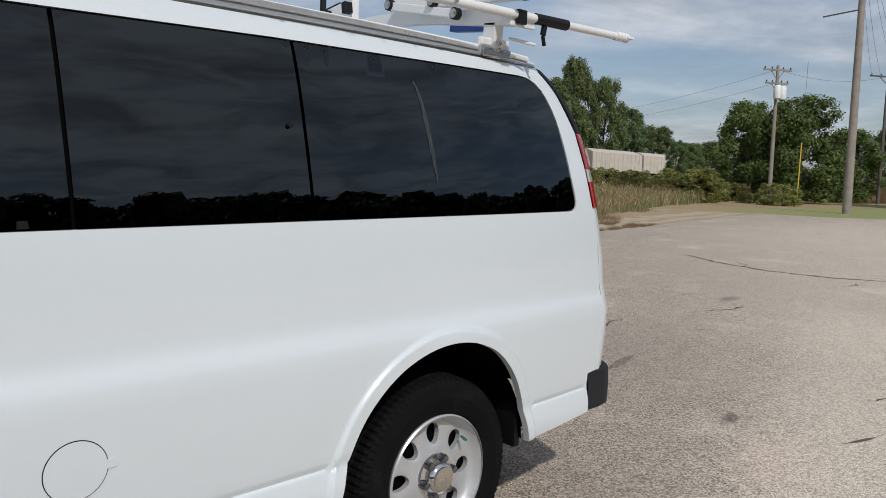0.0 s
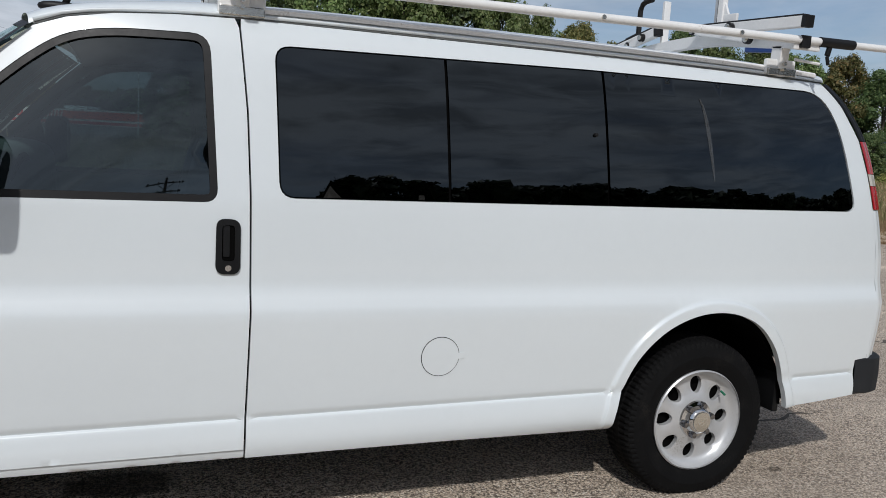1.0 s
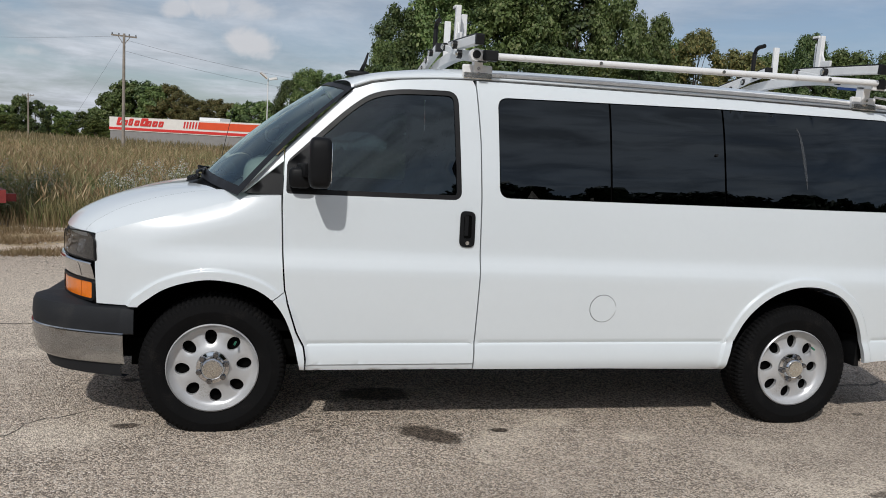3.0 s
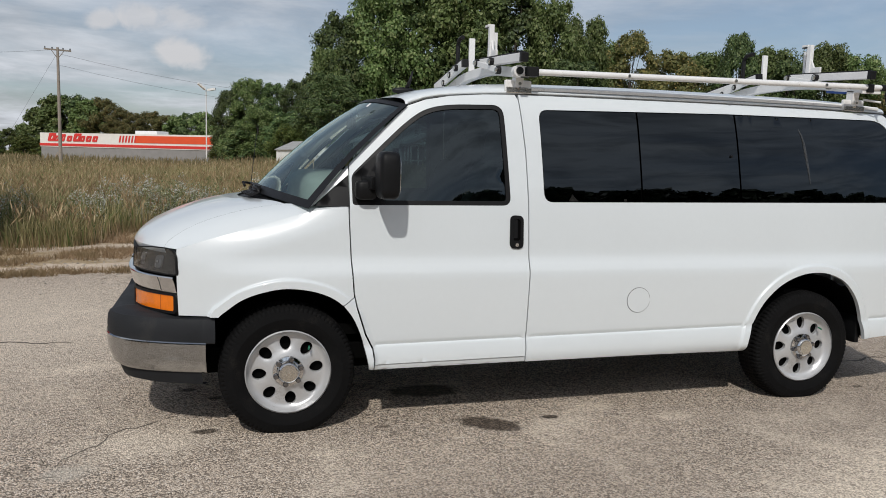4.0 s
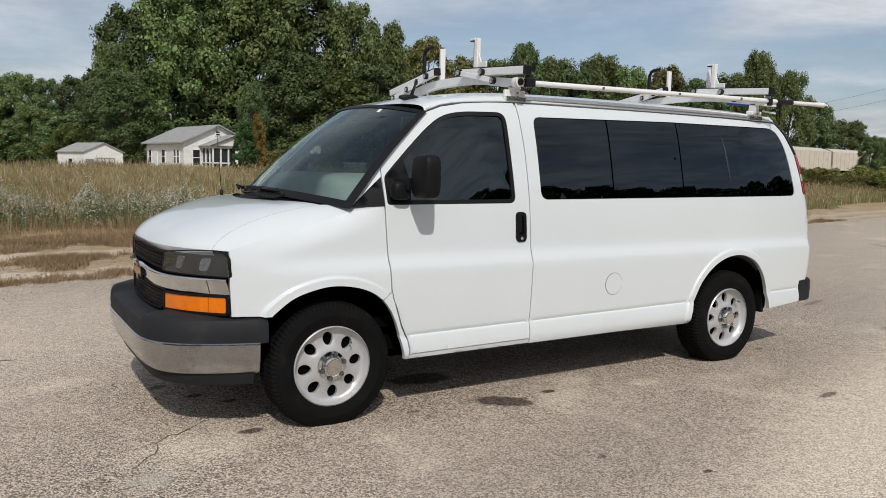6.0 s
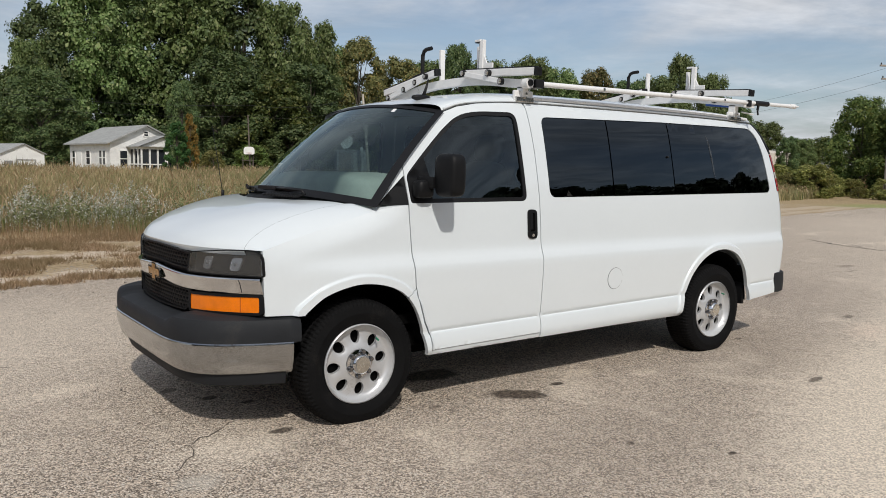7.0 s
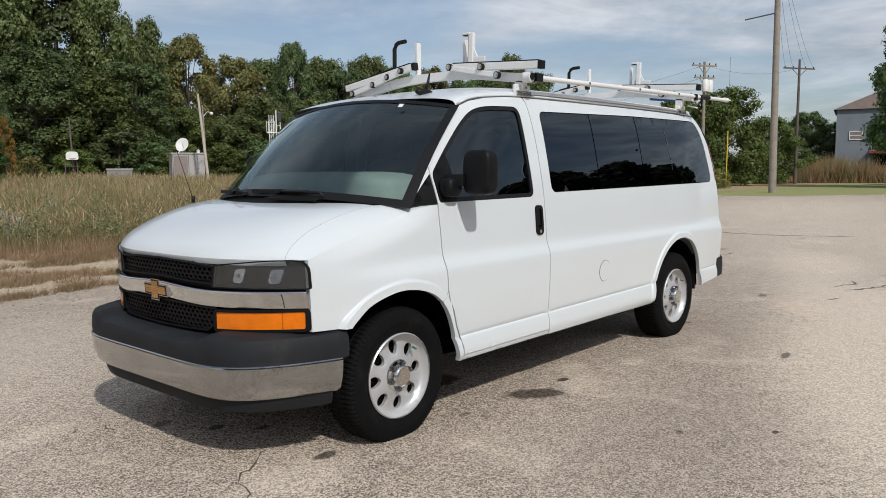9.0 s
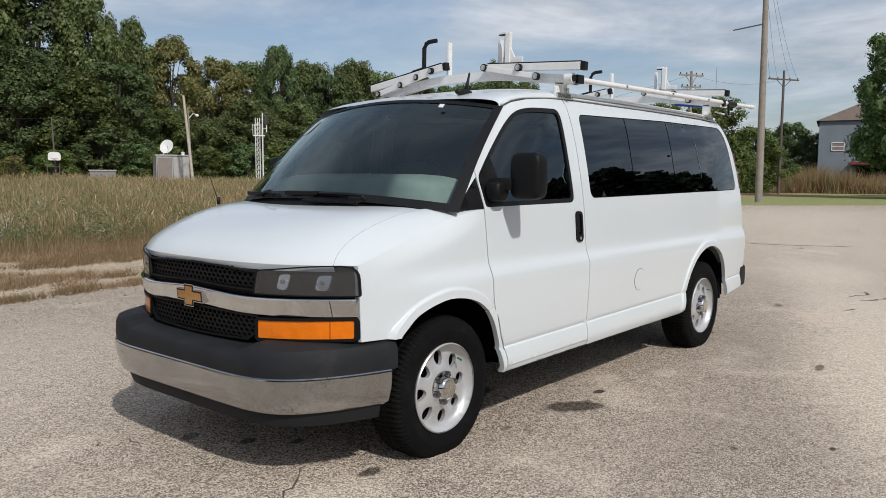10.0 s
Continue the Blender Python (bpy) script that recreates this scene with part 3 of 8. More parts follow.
def panel(outline, fmap, step=0.04, holes=(), skirt=0.02, edge=None, extra=()):
    """A sheet with holes, laid on the surface fmap(u, v, depth), its rims turned in by skirt."""
    edge = edge or step
    loops = [dense(outline, edge), *(dense(h, edge) for h in holes)]
    rim = np.array([p for loop in loops for p in loop])
    lo, hi = rim.min(0), rim.max(0)
    grid = [(x + (step / 2 if j % 2 else 0), y) for j, y in enumerate(np.arange(lo[1], hi[1], step * 0.87)) for x in np.arange(lo[0], hi[0], step)]
    grid = np.array(list(grid) + list(extra)) if len(grid) + len(extra) else np.zeros((0, 2))
    if len(extra) and len(grid) > len(extra):
        mark, base = np.array(extra), grid[:len(grid) - len(extra)]
        gap = np.array([np.min((mark[:, 0] - x) ** 2 + (mark[:, 1] - y) ** 2) for x, y in base])
        grid = np.concatenate([base[gap > (0.5 * step) ** 2], mark])
    if len(grid):
        keep = inside(grid, loops[0])
        for h in loops[1:]:
            keep &= ~inside(grid, h)
        grid = grid[keep]
        near = np.array([np.min((rim[:, 0] - x) ** 2 + (rim[:, 1] - y) ** 2) for x, y in grid]) if len(grid) else np.zeros(0)
        grid = grid[near > (0.42 * edge) ** 2]
    pts = [tuple(p) for p in rim] + [tuple(p) for p in grid]
    edges, k = [], 0
    for loop in loops:
        edges += [(k + i, k + (i + 1) % len(loop)) for i in range(len(loop))]
        k += len(loop)
    vs, _, fs, *_ = geometry.delaunay_2d_cdt([Vector(p) for p in pts], edges, [], 0, 1e-7)
    mids = np.array([np.mean([vs[i] for i in f], 0) for f in fs])
    keep = inside(mids, loops[0])
    for h in loops[1:]:
        keep &= ~inside(mids, h)
    fs = [list(f) for f, ok in zip(fs, keep) if ok]
    places = [Vector(fmap(v[0], v[1], 0.0)) for v in vs]
    f = fs[len(fs) // 2]
    a, b, c = (places[i] for i in f[:3])
    mid = np.mean([vs[i] for i in f], 0)
    out = Vector(fmap(mid[0], mid[1], -0.01)) - Vector(fmap(mid[0], mid[1], 0.0))
    flip = (b - a).cross(c - a).dot(out) < 0
    if flip:
        fs = [g[::-1] for g in fs]
    if skirt:
        count = {}
        for g in fs:
            for i in range(len(g)):
                count[(g[i], g[(i + 1) % len(g)])] = 1
        rims = [e for e in count if (e[1], e[0]) not in count]
        for i, j in rims:
            k = len(places)
            places += [places[i], places[j], Vector(fmap(*vs[j], skirt)), Vector(fmap(*vs[i], skirt))]
            fs.append([k + 1, k, k + 3, k + 2])
    return places, fs


def sheet(rows, close=False):
    """A skin over rows of points."""
    n = len(rows[0])
    pts = [p for row in rows for p in row]
    fs = []
    for i in range(len(rows) - 1):
        for j in range(n if close else n - 1):
            k = (j + 1) % n
            fs.append((i * n + j, i * n + k, (i + 1) * n + k, (i + 1) * n + j))
    return pts, fs


def facing(shape, way):
    """The shape with its faces turned so that they look along way, or away from the centre that way gives."""
    pts, fs = [Vector(p) for p in shape[0]], shape[1]
    total = 0.0
    for f in fs:
        a, b, c = pts[f[0]], pts[f[1]], pts[f[2]]
        n = (b - a).cross(c - a)
        total += n.dot(way if isinstance(way, Vector) else (a + c) / 2 - Vector(way))
    return (pts, fs) if total > 0 else (pts, [tuple(f)[::-1] for f in fs])


UP = Vector((0, 0, 1))


def joined(*shapes):
    pts, fs = [], []
    for p, f in shapes:
        k = len(pts)
        pts += [tuple(v) for v in p]
        fs += [tuple(i + k for i in q) for q in f]
    return pts, fs


def turned_solid(profile, n=48, axis="y", centre=(0, 0, 0), wobble=None):
    """A solid of revolution from (radius, along) knots."""
    rows = []
    for i in range(n):
        a = 2 * math.pi * i / n
        row = []
        for j, (r, s) in enumerate(profile):
            if wobble:
                r += wobble(i, j)
            p = {"y": (r * math.cos(a), s, r * math.sin(a)), "z": (r * math.cos(a), r * math.sin(a), s), "x": (s, r * math.cos(a), r * math.sin(a))}[axis]
            row.append((p[0] + centre[0], p[1] + centre[1], p[2] + centre[2]))
        rows.append(row)
    return sheet(rows + [rows[0]])


def rod(p0, p1, r, n=10, r1=None, caps=True):
    p0, p1 = Vector(p0), Vector(p1)
    w = (p1 - p0).normalized()
    u = w.orthogonal().normalized()
    v = w.cross(u)
    r1 = r if r1 is None else r1
    a = [p0 + (u * math.cos(2 * math.pi * i / n) + v * math.sin(2 * math.pi * i / n)) * r for i in range(n)]
    b = [p1 + (u * math.cos(2 * math.pi * i / n) + v * math.sin(2 * math.pi * i / n)) * r1 for i in range(n)]
    fs = [(i, (i + 1) % n, n + (i + 1) % n, n + i) for i in range(n)]
    if caps:
        fs += [tuple(range(n))[::-1], tuple(range(n, 2 * n))]
    return a + b, fs


def bent_rod(pts, r, n=8):
    rows = []
    pts = [Vector(p) for p in pts]
    for i, p in enumerate(pts):
        w = (pts[min(i + 1, len(pts) - 1)] - pts[max(i - 1, 0)]).normalized()
        ref = Vector((0, 0, 1)) if abs(w.z) < 0.9 else Vector((1, 0, 0))
        u = w.cross(ref).normalized()
        v = w.cross(u)
        rr = r[i] if isinstance(r, (list, tuple)) else r
        rows.append([p + (u * math.cos(2 * math.pi * k / n) + v * math.sin(2 * math.pi * k / n)) * rr for k in range(n)])
    pts2, fs = sheet(rows, close=True)
    m = len(rows)
    fs += [tuple(range(n))[::-1], tuple(range((m - 1) * n, m * n))]
    return pts2, fs


def block(centre, size, turn=None, bevel=0.0):
    """A box with bevelled edges as (points, faces)."""
    bm = bmesh.new()
    bmesh.ops.create_cube(bm, size=1.0)
    bmesh.ops.scale(bm, vec=size, verts=bm.verts)
    if bevel:
        bmesh.ops.bevel(bm, geom=bm.edges[:], offset=bevel, segments=2, affect="EDGES", profile=0.6)
    m = Matrix.Translation(centre) @ (turn.to_4x4() if turn else Matrix())
    bm.transform(m)
    bm.verts.index_update()
    out = [v.co.copy() for v in bm.verts], [tuple(v.index for v in f.verts) for f in bm.faces]
    bm.free()
    return out


def beam(p0, p1, w, h, up=(0, 0, 1), bevel=0.004):
    """A box beam from p0 to p1, w wide and h high."""
    p0, p1 = Vector(p0), Vector(p1)
    y = (p1 - p0).normalized()
    x = y.cross(Vector(up)).normalized()
    z = x.cross(y)
    turn = Matrix((x, y, z)).transposed()
    return block((p0 + p1) / 2, (w, (p1 - p0).length, h), turn, bevel)


def pillow(centre, radii, e=0.35, n=20, m=14, turn=None):
    """A rounded, box-like body."""
    def pw(v, k):
        return math.copysign(abs(v) ** k, v)
    rows = []
    for i in range(m + 1):
        a = -math.pi / 2 + math.pi * i / m
        row = []
        for j in range(n):
            b = 2 * math.pi * j / n
            v = Vector((radii[0] * pw(math.cos(a), e) * pw(math.cos(b), e), radii[1] * pw(math.cos(a), e) * pw(math.sin(b), e), radii[2] * pw(math.sin(a), e)))
            row.append((turn @ v if turn else v) + Vector(centre))
        rows.append(row)
    return sheet(rows, close=True)

# ---- ground ----
def edge_y(x):
    """The lot's far edge."""
    return 6.7 + 0.205 * x


def lumps(x, y, s, seed=0.0):
    return noise.noise(Vector((x * s, y * s, seed)))


# how far beyond the lot's edge the tall growth begins
FRONT = curve([-14, -6, -3.2, -2.4, -1.7, 0, 1, 2.8, 6, 15, 27, 41, 60], [4.0, 4.0, 3.4, 4.0, 6.6, 7.6, 7.2, 5.6, 4.6, 4.0, 3.9, 4.2, 4.2])


def ground_z(x, y):
    e = y - edge_y(x)
    z = -0.035
    if e > -1 and x < 45:
        k = min(1.0, (e + 1) / 2)
        z += k * (0.05 * lumps(x, y, 0.35, 3.0) + 0.03 * lumps(x, y, 1.1, 5.0) + 0.015)
        if e > 3:
            z += min(0.5, (e - 3) * 0.012) * min(1.0, max(0.0, (x + 3) / 10))
    return z


def grid_lines(near, far, step, grow):
    out, v, s = [], near, step
    while v < far:
        out.append(v)
        s *= grow
        v += s
    return out + [far]


gx = sorted([-v for v in grid_lines(4.0, 3000, 0.3, 1.12)] + list(np.arange(-4.0, 24, 0.3)) + grid_lines(24.0, 3000, 0.35, 1.1))
gy = sorted([-v for v in grid_lines(1.0, 3000, 0.5, 1.2)] + list(np.arange(-1.0, 18, 0.3)) + grid_lines(18.0, 3000, 0.35, 1.12))
ground = part("ground", sheet([[(x, y, ground_z(x, y)) for x in gx] for y in gy][::-1]), SOIL, None, smooth=True)
tagged(ground, "bare dirt and straw field beside the lot", "ground", kind="structure")

# asphalt: a slab with a ragged crumbling edge
rim_pts = []
for x in np.arange(-40, 38.01, 0.22):
    rim_pts.append((x, edge_y(x) + 0.16 * lumps(x, 0, 1.4, 1.0) + 0.10 * lumps(x, 0, 4.0, 2.0)))
rim_pts += [(38.0 + max(0.0, min(16.0, (11.2 - y) * 1.08)) + 0.5 * lumps(0, y, 0.8, 7.0), y) for y in np.arange(edge_y(38), -40, -0.8)]
rim_pts += [(x, -40.0) for x in (20, 0, -20, -40)] + [(-40.0, y) for y in (-25, -10, 0)]
lot = part("asphalt_lot", panel(rim_pts, lambda u, v, d: (u, v, 0.0 - d), 2.5, skirt=0.05, edge=2.5), ASPHALT, None)
tagged(lot, "weathered pale aggregate asphalt lot with stains and cracks", "asphalt lot", kind="structure")


def crack(knots, width, seed):
    rng = random.Random(seed)
    line = []
    for (x0, y0), (x1, y1) in zip(knots, knots[1:]):
        n = max(2, int(math.dist((x0, y0), (x1, y1)) / 0.07))
        line += [(x0 + (x1 - x0) * i / n + rng.gauss(0, 0.022), y0 + (y1 - y0) * i / n + rng.gauss(0, 0.022)) for i in range(n)]
    rows = []
    for i, p in enumerate(line):
        a, b = line[max(i - 1, 0)], line[min(i + 1, len(line) - 1)]
        t = Vector((b[0] - a[0], b[1] - a[1])).normalized()
        w = width * (0.25 + 0.9 * rng.random()) * min(1, i / 3, (len(line) - 1 - i) / 3 + 0.05)
        rows.append([(p[0] - t.y * w, p[1] + t.x * w, 0.0025), (p[0] + t.y * w, p[1] - t.x * w, 0.0025)])
    return sheet(rows)


cracks = [crack([(-1.15, -0.30), (-1.02, -0.05), (-0.86, 0.18), (-0.70, 0.34), (-0.5, 0.42)], 0.006, 1), crack([(-1.3, -0.45), (-1.12, -0.36), (-1.0, -0.42)], 0.009, 2),
          crack([(15.6, 5.8), (14.9, 4.8), (14.38, 3.67), (14.4, 2.6), (15.0, 1.2)], 0.05, 3),
          crack([(4.0, 2.6), (6.0, 2.2), (8.5, 2.5)], 0.018, 5), crack([(6.0, 4.2), (9.0, 4.6), (11.0, 5.4)], 0.025, 6), crack([(3.9, 0.9), (4.6, 0.75), (5.2, 0.85)], 0.014, 7),
          crack([(7.0, -0.5), (9.5, -1.4), (13.0, -1.0)], 0.025, 9), crack([(-4.0, 2.0), (-2.8, 2.6), (-1.4, 2.4)], 0.014, 10)]
rng = random.Random(71)
for k in range(60):
    x, y, a, l = rng.uniform(5.5, 34), rng.uniform(-4, 9), rng.gauss(-0.25, 0.35), rng.uniform(0.12, 0.7)
    cracks.append(crack([(x, y), (x + l * math.cos(a), y + l * math.sin(a) + rng.gauss(0, 0.05)), (x + 1.8 * l * math.cos(a + 0.2), y + 1.8 * l * math.sin(a + 0.2))], rng.uniform(0.005, 0.020), 80 + k))
for k in range(16):
    x, y, a, l = rng.uniform(-5, 5), rng.uniform(-2.6, 5), rng.uniform(0, 3.1), rng.uniform(0.03, 0.12)
    cracks.append(crack([(x, y), (x + l * math.cos(a), y + l * math.sin(a)), (x + 2 * l * math.cos(a), y + 2 * l * math.sin(a + 0.3))], rng.uniform(0.006, 0.014), 180 + k))
tagged(part("asphalt_cracks", joined(*cracks), CRACK, None), "dark dirt-filled cracks in the asphalt", "cracks", kind="stuff")

# loose stones over the dirt strip and the lot's edge
rng = random.Random(5)
shapes = []
for _ in range(2600):
    x = rng.uniform(-6, 16)
    e = rng.gauss(0.5, 1.0)
    y = edge_y(x) + e
    r = rng.uniform(0.008, 0.022) * (1.6 if rng.random() < 0.08 else 1)
    z = (0.0 if e < 0 else ground_z(x, y)) + r * 0.3
    k = [(x + r * rng.uniform(0.7, 1.2) * math.cos(a), y + r * rng.uniform(0.7, 1.2) * math.sin(a), z) for a in (0, 1.57, 3.14, 4.71)]
    shapes.append((k + [(x, y, z + r * 0.6), (x, y, z - r * 0.6)], [(0, 1, 4), (1, 2, 4), (2, 3, 4), (3, 0, 4), (1, 0, 5), (2, 1, 5), (3, 2, 5), (0, 3, 5)]))
tagged(part("loose_gravel", joined(*shapes), PEBBLE, None), "loose pale gravel along the lot's edge", "gravel", kind="stuff")


# ---- tall grass ----
HUB = (-1.0, -3.5)


def blades(n, az0, az1, where, height, width, seed, lean=0.35, reach=78.0):
    """Bent blades, thicker tufts further off; where(x, y) says whether they grow there."""
    r = np.random.RandomState(seed)
    az = np.radians(r.uniform(az0, az1, n))
    # distance to the front of the field along each way
    sa, ca = np.sin(az), np.cos(az)
    front = (edge_y(HUB[0]) - HUB[1] + 3.2) / np.maximum(0.15, ca - 0.205 * sa)
    d = front * (np.maximum(reach, front + 5) / front) ** (r.uniform(0, 1, n) ** 1.15)
    x, y = HUB[0] + d * sa, HUB[1] + d * ca
    ok = np.array([where(a, b) for a, b in zip(x, y)])
    x, y, d = x[ok], y[ok], d[ok]
    m = len(x)
    patch = np.array([lumps(a, b, 0.13, 9.0) + 0.6 * lumps(a, b, 0.5, 11.0) for a, b in zip(x, y)])
    z = np.array([ground_z(a, b) for a, b in zip(x, y)]) - 0.02
    h = height * (0.62 + 0.5 * r.rand(m)) * (1 + 0.38 * patch) * np.interp(x, [-6, 4], [1.0, 1.05])
    h *= np.interp(y - edge_y(x) - np.array([FRONT(a) for a in x]), [0, 1.5, 5, 12], [0.45, 0.75, 0.95, 0.92])
    w = width * (0.5 + 0.8 * r.rand(m)) * np.maximum(1.0, d / 20.0)
    a, b = r.uniform(0, 2 * math.pi, m), r.uniform(0, 2 * math.pi, m)
    bend = lean * h * (0.15 + 1.5 * r.rand(m) ** 2)
    ux, uy, bx, by = np.cos(a) * w, np.sin(a) * w, np.cos(b) * bend, np.sin(b) * bend
    v = np.zeros((m, 5, 3))
    v[:, 0] = np.stack([x - ux, y - uy, z], 1)
    v[:, 1] = np.stack([x + ux, y + uy, z], 1)
    v[:, 2] = np.stack([x + ux * 0.8 + bx * 0.3, y + uy * 0.8 + by * 0.3, z + h * 0.55], 1)
    v[:, 3] = np.stack([x - ux * 0.8 + bx * 0.3, y - uy * 0.8 + by * 0.3, z + h * 0.55], 1)
    v[:, 4] = np.stack([x + bx, y + by, z + h], 1)
    k = np.arange(m) * 5
    quads, tris = np.stack([k, k + 1, k + 2, k + 3], 1), np.stack([k + 3, k + 2, k + 4], 1)
    return v.reshape(-1, 3).tolist(), quads.tolist() + tris.tolist()


def field(x, y):
    e = y - edge_y(x)
    return e > FRONT(x) + 0.8 * lumps(x, y, 0.6, 4.0) and not (x > 33 and e < 5 + 0.12 * (x - 33)) and not (x < -3.6 and e < 3.9)


# mounds of leafy weeds with small white blooms along the front of the field
def mounds(seed):
    r = random.Random(seed)
    out = []
    for x0, x1, e0, e1, n in ((-3.2, 4.5, 0.3, 4.5, 62), (-14, -3.2, 0.4, 3.0, 24), (4.5, 16, 0.2, 2.5, 26), (16, 34, 0.3, 4.0, 22), (-4, 6, 4.0, 9.0, 14)):
        for _ in range(n):
            x = r.uniform(x0, x1)
            e = FRONT(x) + e0 + (e1 - e0) * r.random() ** 1.3
            if x < -3.4 and e < 4.2:
                continue
            wide, high = r.uniform(0.3, 0.62), r.uniform(0.55, 0.95)
            if x < 2.5 or r.random() < 0.4:
                out.append((x, edge_y(x) + e, wide, high))
    return out


SPOTS = mounds(17)
MOUNDED = {(int(math.floor((x + a) / 0.35)), int(math.floor((y + b) / 0.35))) for x, y, w, h in SPOTS for a in np.arange(-w, w, 0.2) for b in np.arange(-w, w, 0.2)}


def thin_field(x, y):
    """The field, but few blades within the mounds of weeds."""
    return field(x, y) and not ((int(math.floor(x / 0.35)), int(math.floor(y / 0.35))) in MOUNDED and lumps(x, y, 5.0, 61.0) > -0.25)


tagged(part("tall_grass", blades(150000, -30, 68, thin_field, 0.95, 0.0075, 1), GRASS, None), "tall dry olive and straw-coloured grass", "grass", kind="stuff")
tagged(part("green_weeds", blades(30000, -30, 68, lambda x, y: field(x, y) and lumps(x, y, 0.22, 21.0) > 0.05, 0.85, 0.013, 2, 0.5), WEEDS, None), "green weeds in the dry field", "weeds", kind="stuff")
tagged(part("far_grass", blades(26000, -33, 10, lambda x, y: math.hypot(x - HUB[0], y - HUB[1]) > 55, 1.25, 0.012, 31, 0.35, 170.0), GRASS, None), "distant dry brown grass", "grass", kind="stuff")


def russet_band(n, seed):
    """Tall rust-brown grass in ragged clumps beyond the lawn."""
    r = np.random.RandomState(seed)
    az, d = r.uniform(62, 92, n), r.uniform(80, 96, n)
    x, y = HUB[0] + d * np.sin(np.radians(az)), HUB[1] + d * np.cos(np.radians(az))
    h = 2.1 * (0.45 + 0.6 * r.rand(n)) * np.array([1 + 0.9 * lumps(a, b, 0.16, 71.0) + 0.4 * lumps(a, b, 0.5, 72.0) for a, b in zip(x, y)])
    t, w, bend = r.uniform(0, 2 * math.pi, n), 0.022 * (0.6 + 0.8 * r.rand(n)), 0.6 * h * r.rand(n)
    z = np.array([ground_z(a, b) for a, b in zip(x, y)])
    p = np.stack([np.stack([x - w, y + w, z], 1), np.stack([x + w, y - w, z], 1), np.stack([x + bend * np.cos(t), y + bend * np.sin(t), z + np.maximum(h, 0.3)], 1)], 1)
    k = np.arange(n) * 3
    return p.reshape(-1, 3).tolist(), np.stack([k, k + 1, k + 2], 1).tolist()


tagged(part("russet_grass", russet_band(70000, 3), RUSSET, None), "tall rust-brown grass clumps", "grass", kind="stuff")


RUT = curve([0.3, 4.0], [3.3, 2.05])


def strip_tufts(x, y):
    e = y - edge_y(x)
    w = e + 0.5 * lumps(x, y, 0.9, 31.0)
    if -0.16 < e <= 0.12:
        return lumps(x, y, 2.2, 35.0) + 0.6 * lumps(x, y, 6.0, 36.0) > 0.02
    return 0.12 < e < FRONT(x) and min(abs(w - 0.8) / 0.34, abs(w - RUT(x)) / 0.50) > (1.0 if x < 0.3 else 0.45) and lumps(x, y, 0.9, 33.0) + 0.5 * lumps(x, y, 3.0, 37.0) + 0.1 * (e - 2.0) > 0.0


def low_tufts(n, seed):
    """Short dead tufts on the dirt strip."""
    r = random.Random(seed)
    pts, fs = [], []
    while len(fs) < n:
        x = r.uniform(-9, 24)
        e = r.uniform(-0.16, 6.0) if r.random() < 0.85 else r.uniform(-0.16, 0.5)
        y = edge_y(x) + e
        if not strip_tufts(x, y):
            continue
        z = max(ground_z(x, y), 0.0 if e < 0.1 else -1.0) - 0.01
        for _ in range(7):
            a, h, w, b = r.uniform(0, 6.28), r.uniform(0.03, 0.12), r.uniform(0.003, 0.007), r.uniform(0.02, 0.12)
            px, py = x + r.gauss(0, 0.05), y + r.gauss(0, 0.05)
            k = len(pts)
            pts += [(px - w, py, z), (px + w, py, z), (px + b * math.cos(a), py + b * math.sin(a), z + h)]
            fs.append((k, k + 1, k + 2))
    return pts, fs


tagged(part("dead_tufts", low_tufts(125000, 7), STRAW, None), "short dead grass tufts on the dirt strip", "grass", kind="stuff")


def seed_heads(n, seed):
    """Loose brown plumes at the tips of the grass."""
    r = np.random.RandomState(seed)
    az = np.radians(r.uniform(-30, 68, n))
    sa, ca = np.sin(az), np.cos(az)
    front = (edge_y(HUB[0]) - HUB[1] + 3.4) / np.maximum(0.15, ca - 0.205 * sa)
    d = front * (60.0 / front) ** (r.uniform(0, 1, n) ** 1.1)
    x, y = HUB[0] + d * sa, HUB[1] + d * ca
    ok = np.array([field(a, b) and lumps(a, b, 0.3, 51.0) > -0.15 for a, b in zip(x, y)])
    x, y, d = x[ok], y[ok], d[ok]
    m = len(x)
    patch = np.array([lumps(a, b, 0.13, 9.0) + 0.6 * lumps(a, b, 0.5, 11.0) for a, b in zip(x, y)])
    z = np.array([ground_z(a, b) for a, b in zip(x, y)]) + 0.93 * (0.6 + 0.5 * r.rand(m)) * (1 + 0.38 * patch) * np.interp(x, [-6, 4], [1.0, 1.05]) * np.interp(y - edge_y(x) - np.array([FRONT(a) for a in x]), [0, 1.5, 5, 12], [0.5, 0.75, 0.95, 0.92])
    p = np.stack([x, y, z], 1)
    up = np.stack([r.normal(0, 0.5, m), r.normal(0, 0.5, m), np.ones(m)], 1) * (0.05 + 0.06 * r.rand(m))[:, None]
    a = r.uniform(0, 2 * math.pi, m)
    w = np.stack([np.cos(a), np.sin(a), np.zeros(m)], 1) * (0.010 * np.maximum(1.0, d / 28.0) * (0.6 + 0.7 * r.rand(m)))[:, None]
    q = np.stack([p - up, p + w, p + up * 1.4, p - w], 1)
    k = np.arange(m) * 4
    return q.reshape(-1, 3).tolist(), np.stack([k, k + 1, k + 2, k + 3], 1).tolist()


tagged(part("seed_heads", seed_heads(64000, 15), HEADS, None), "brown seed plumes over the tall grass", "grass", kind="stuff")

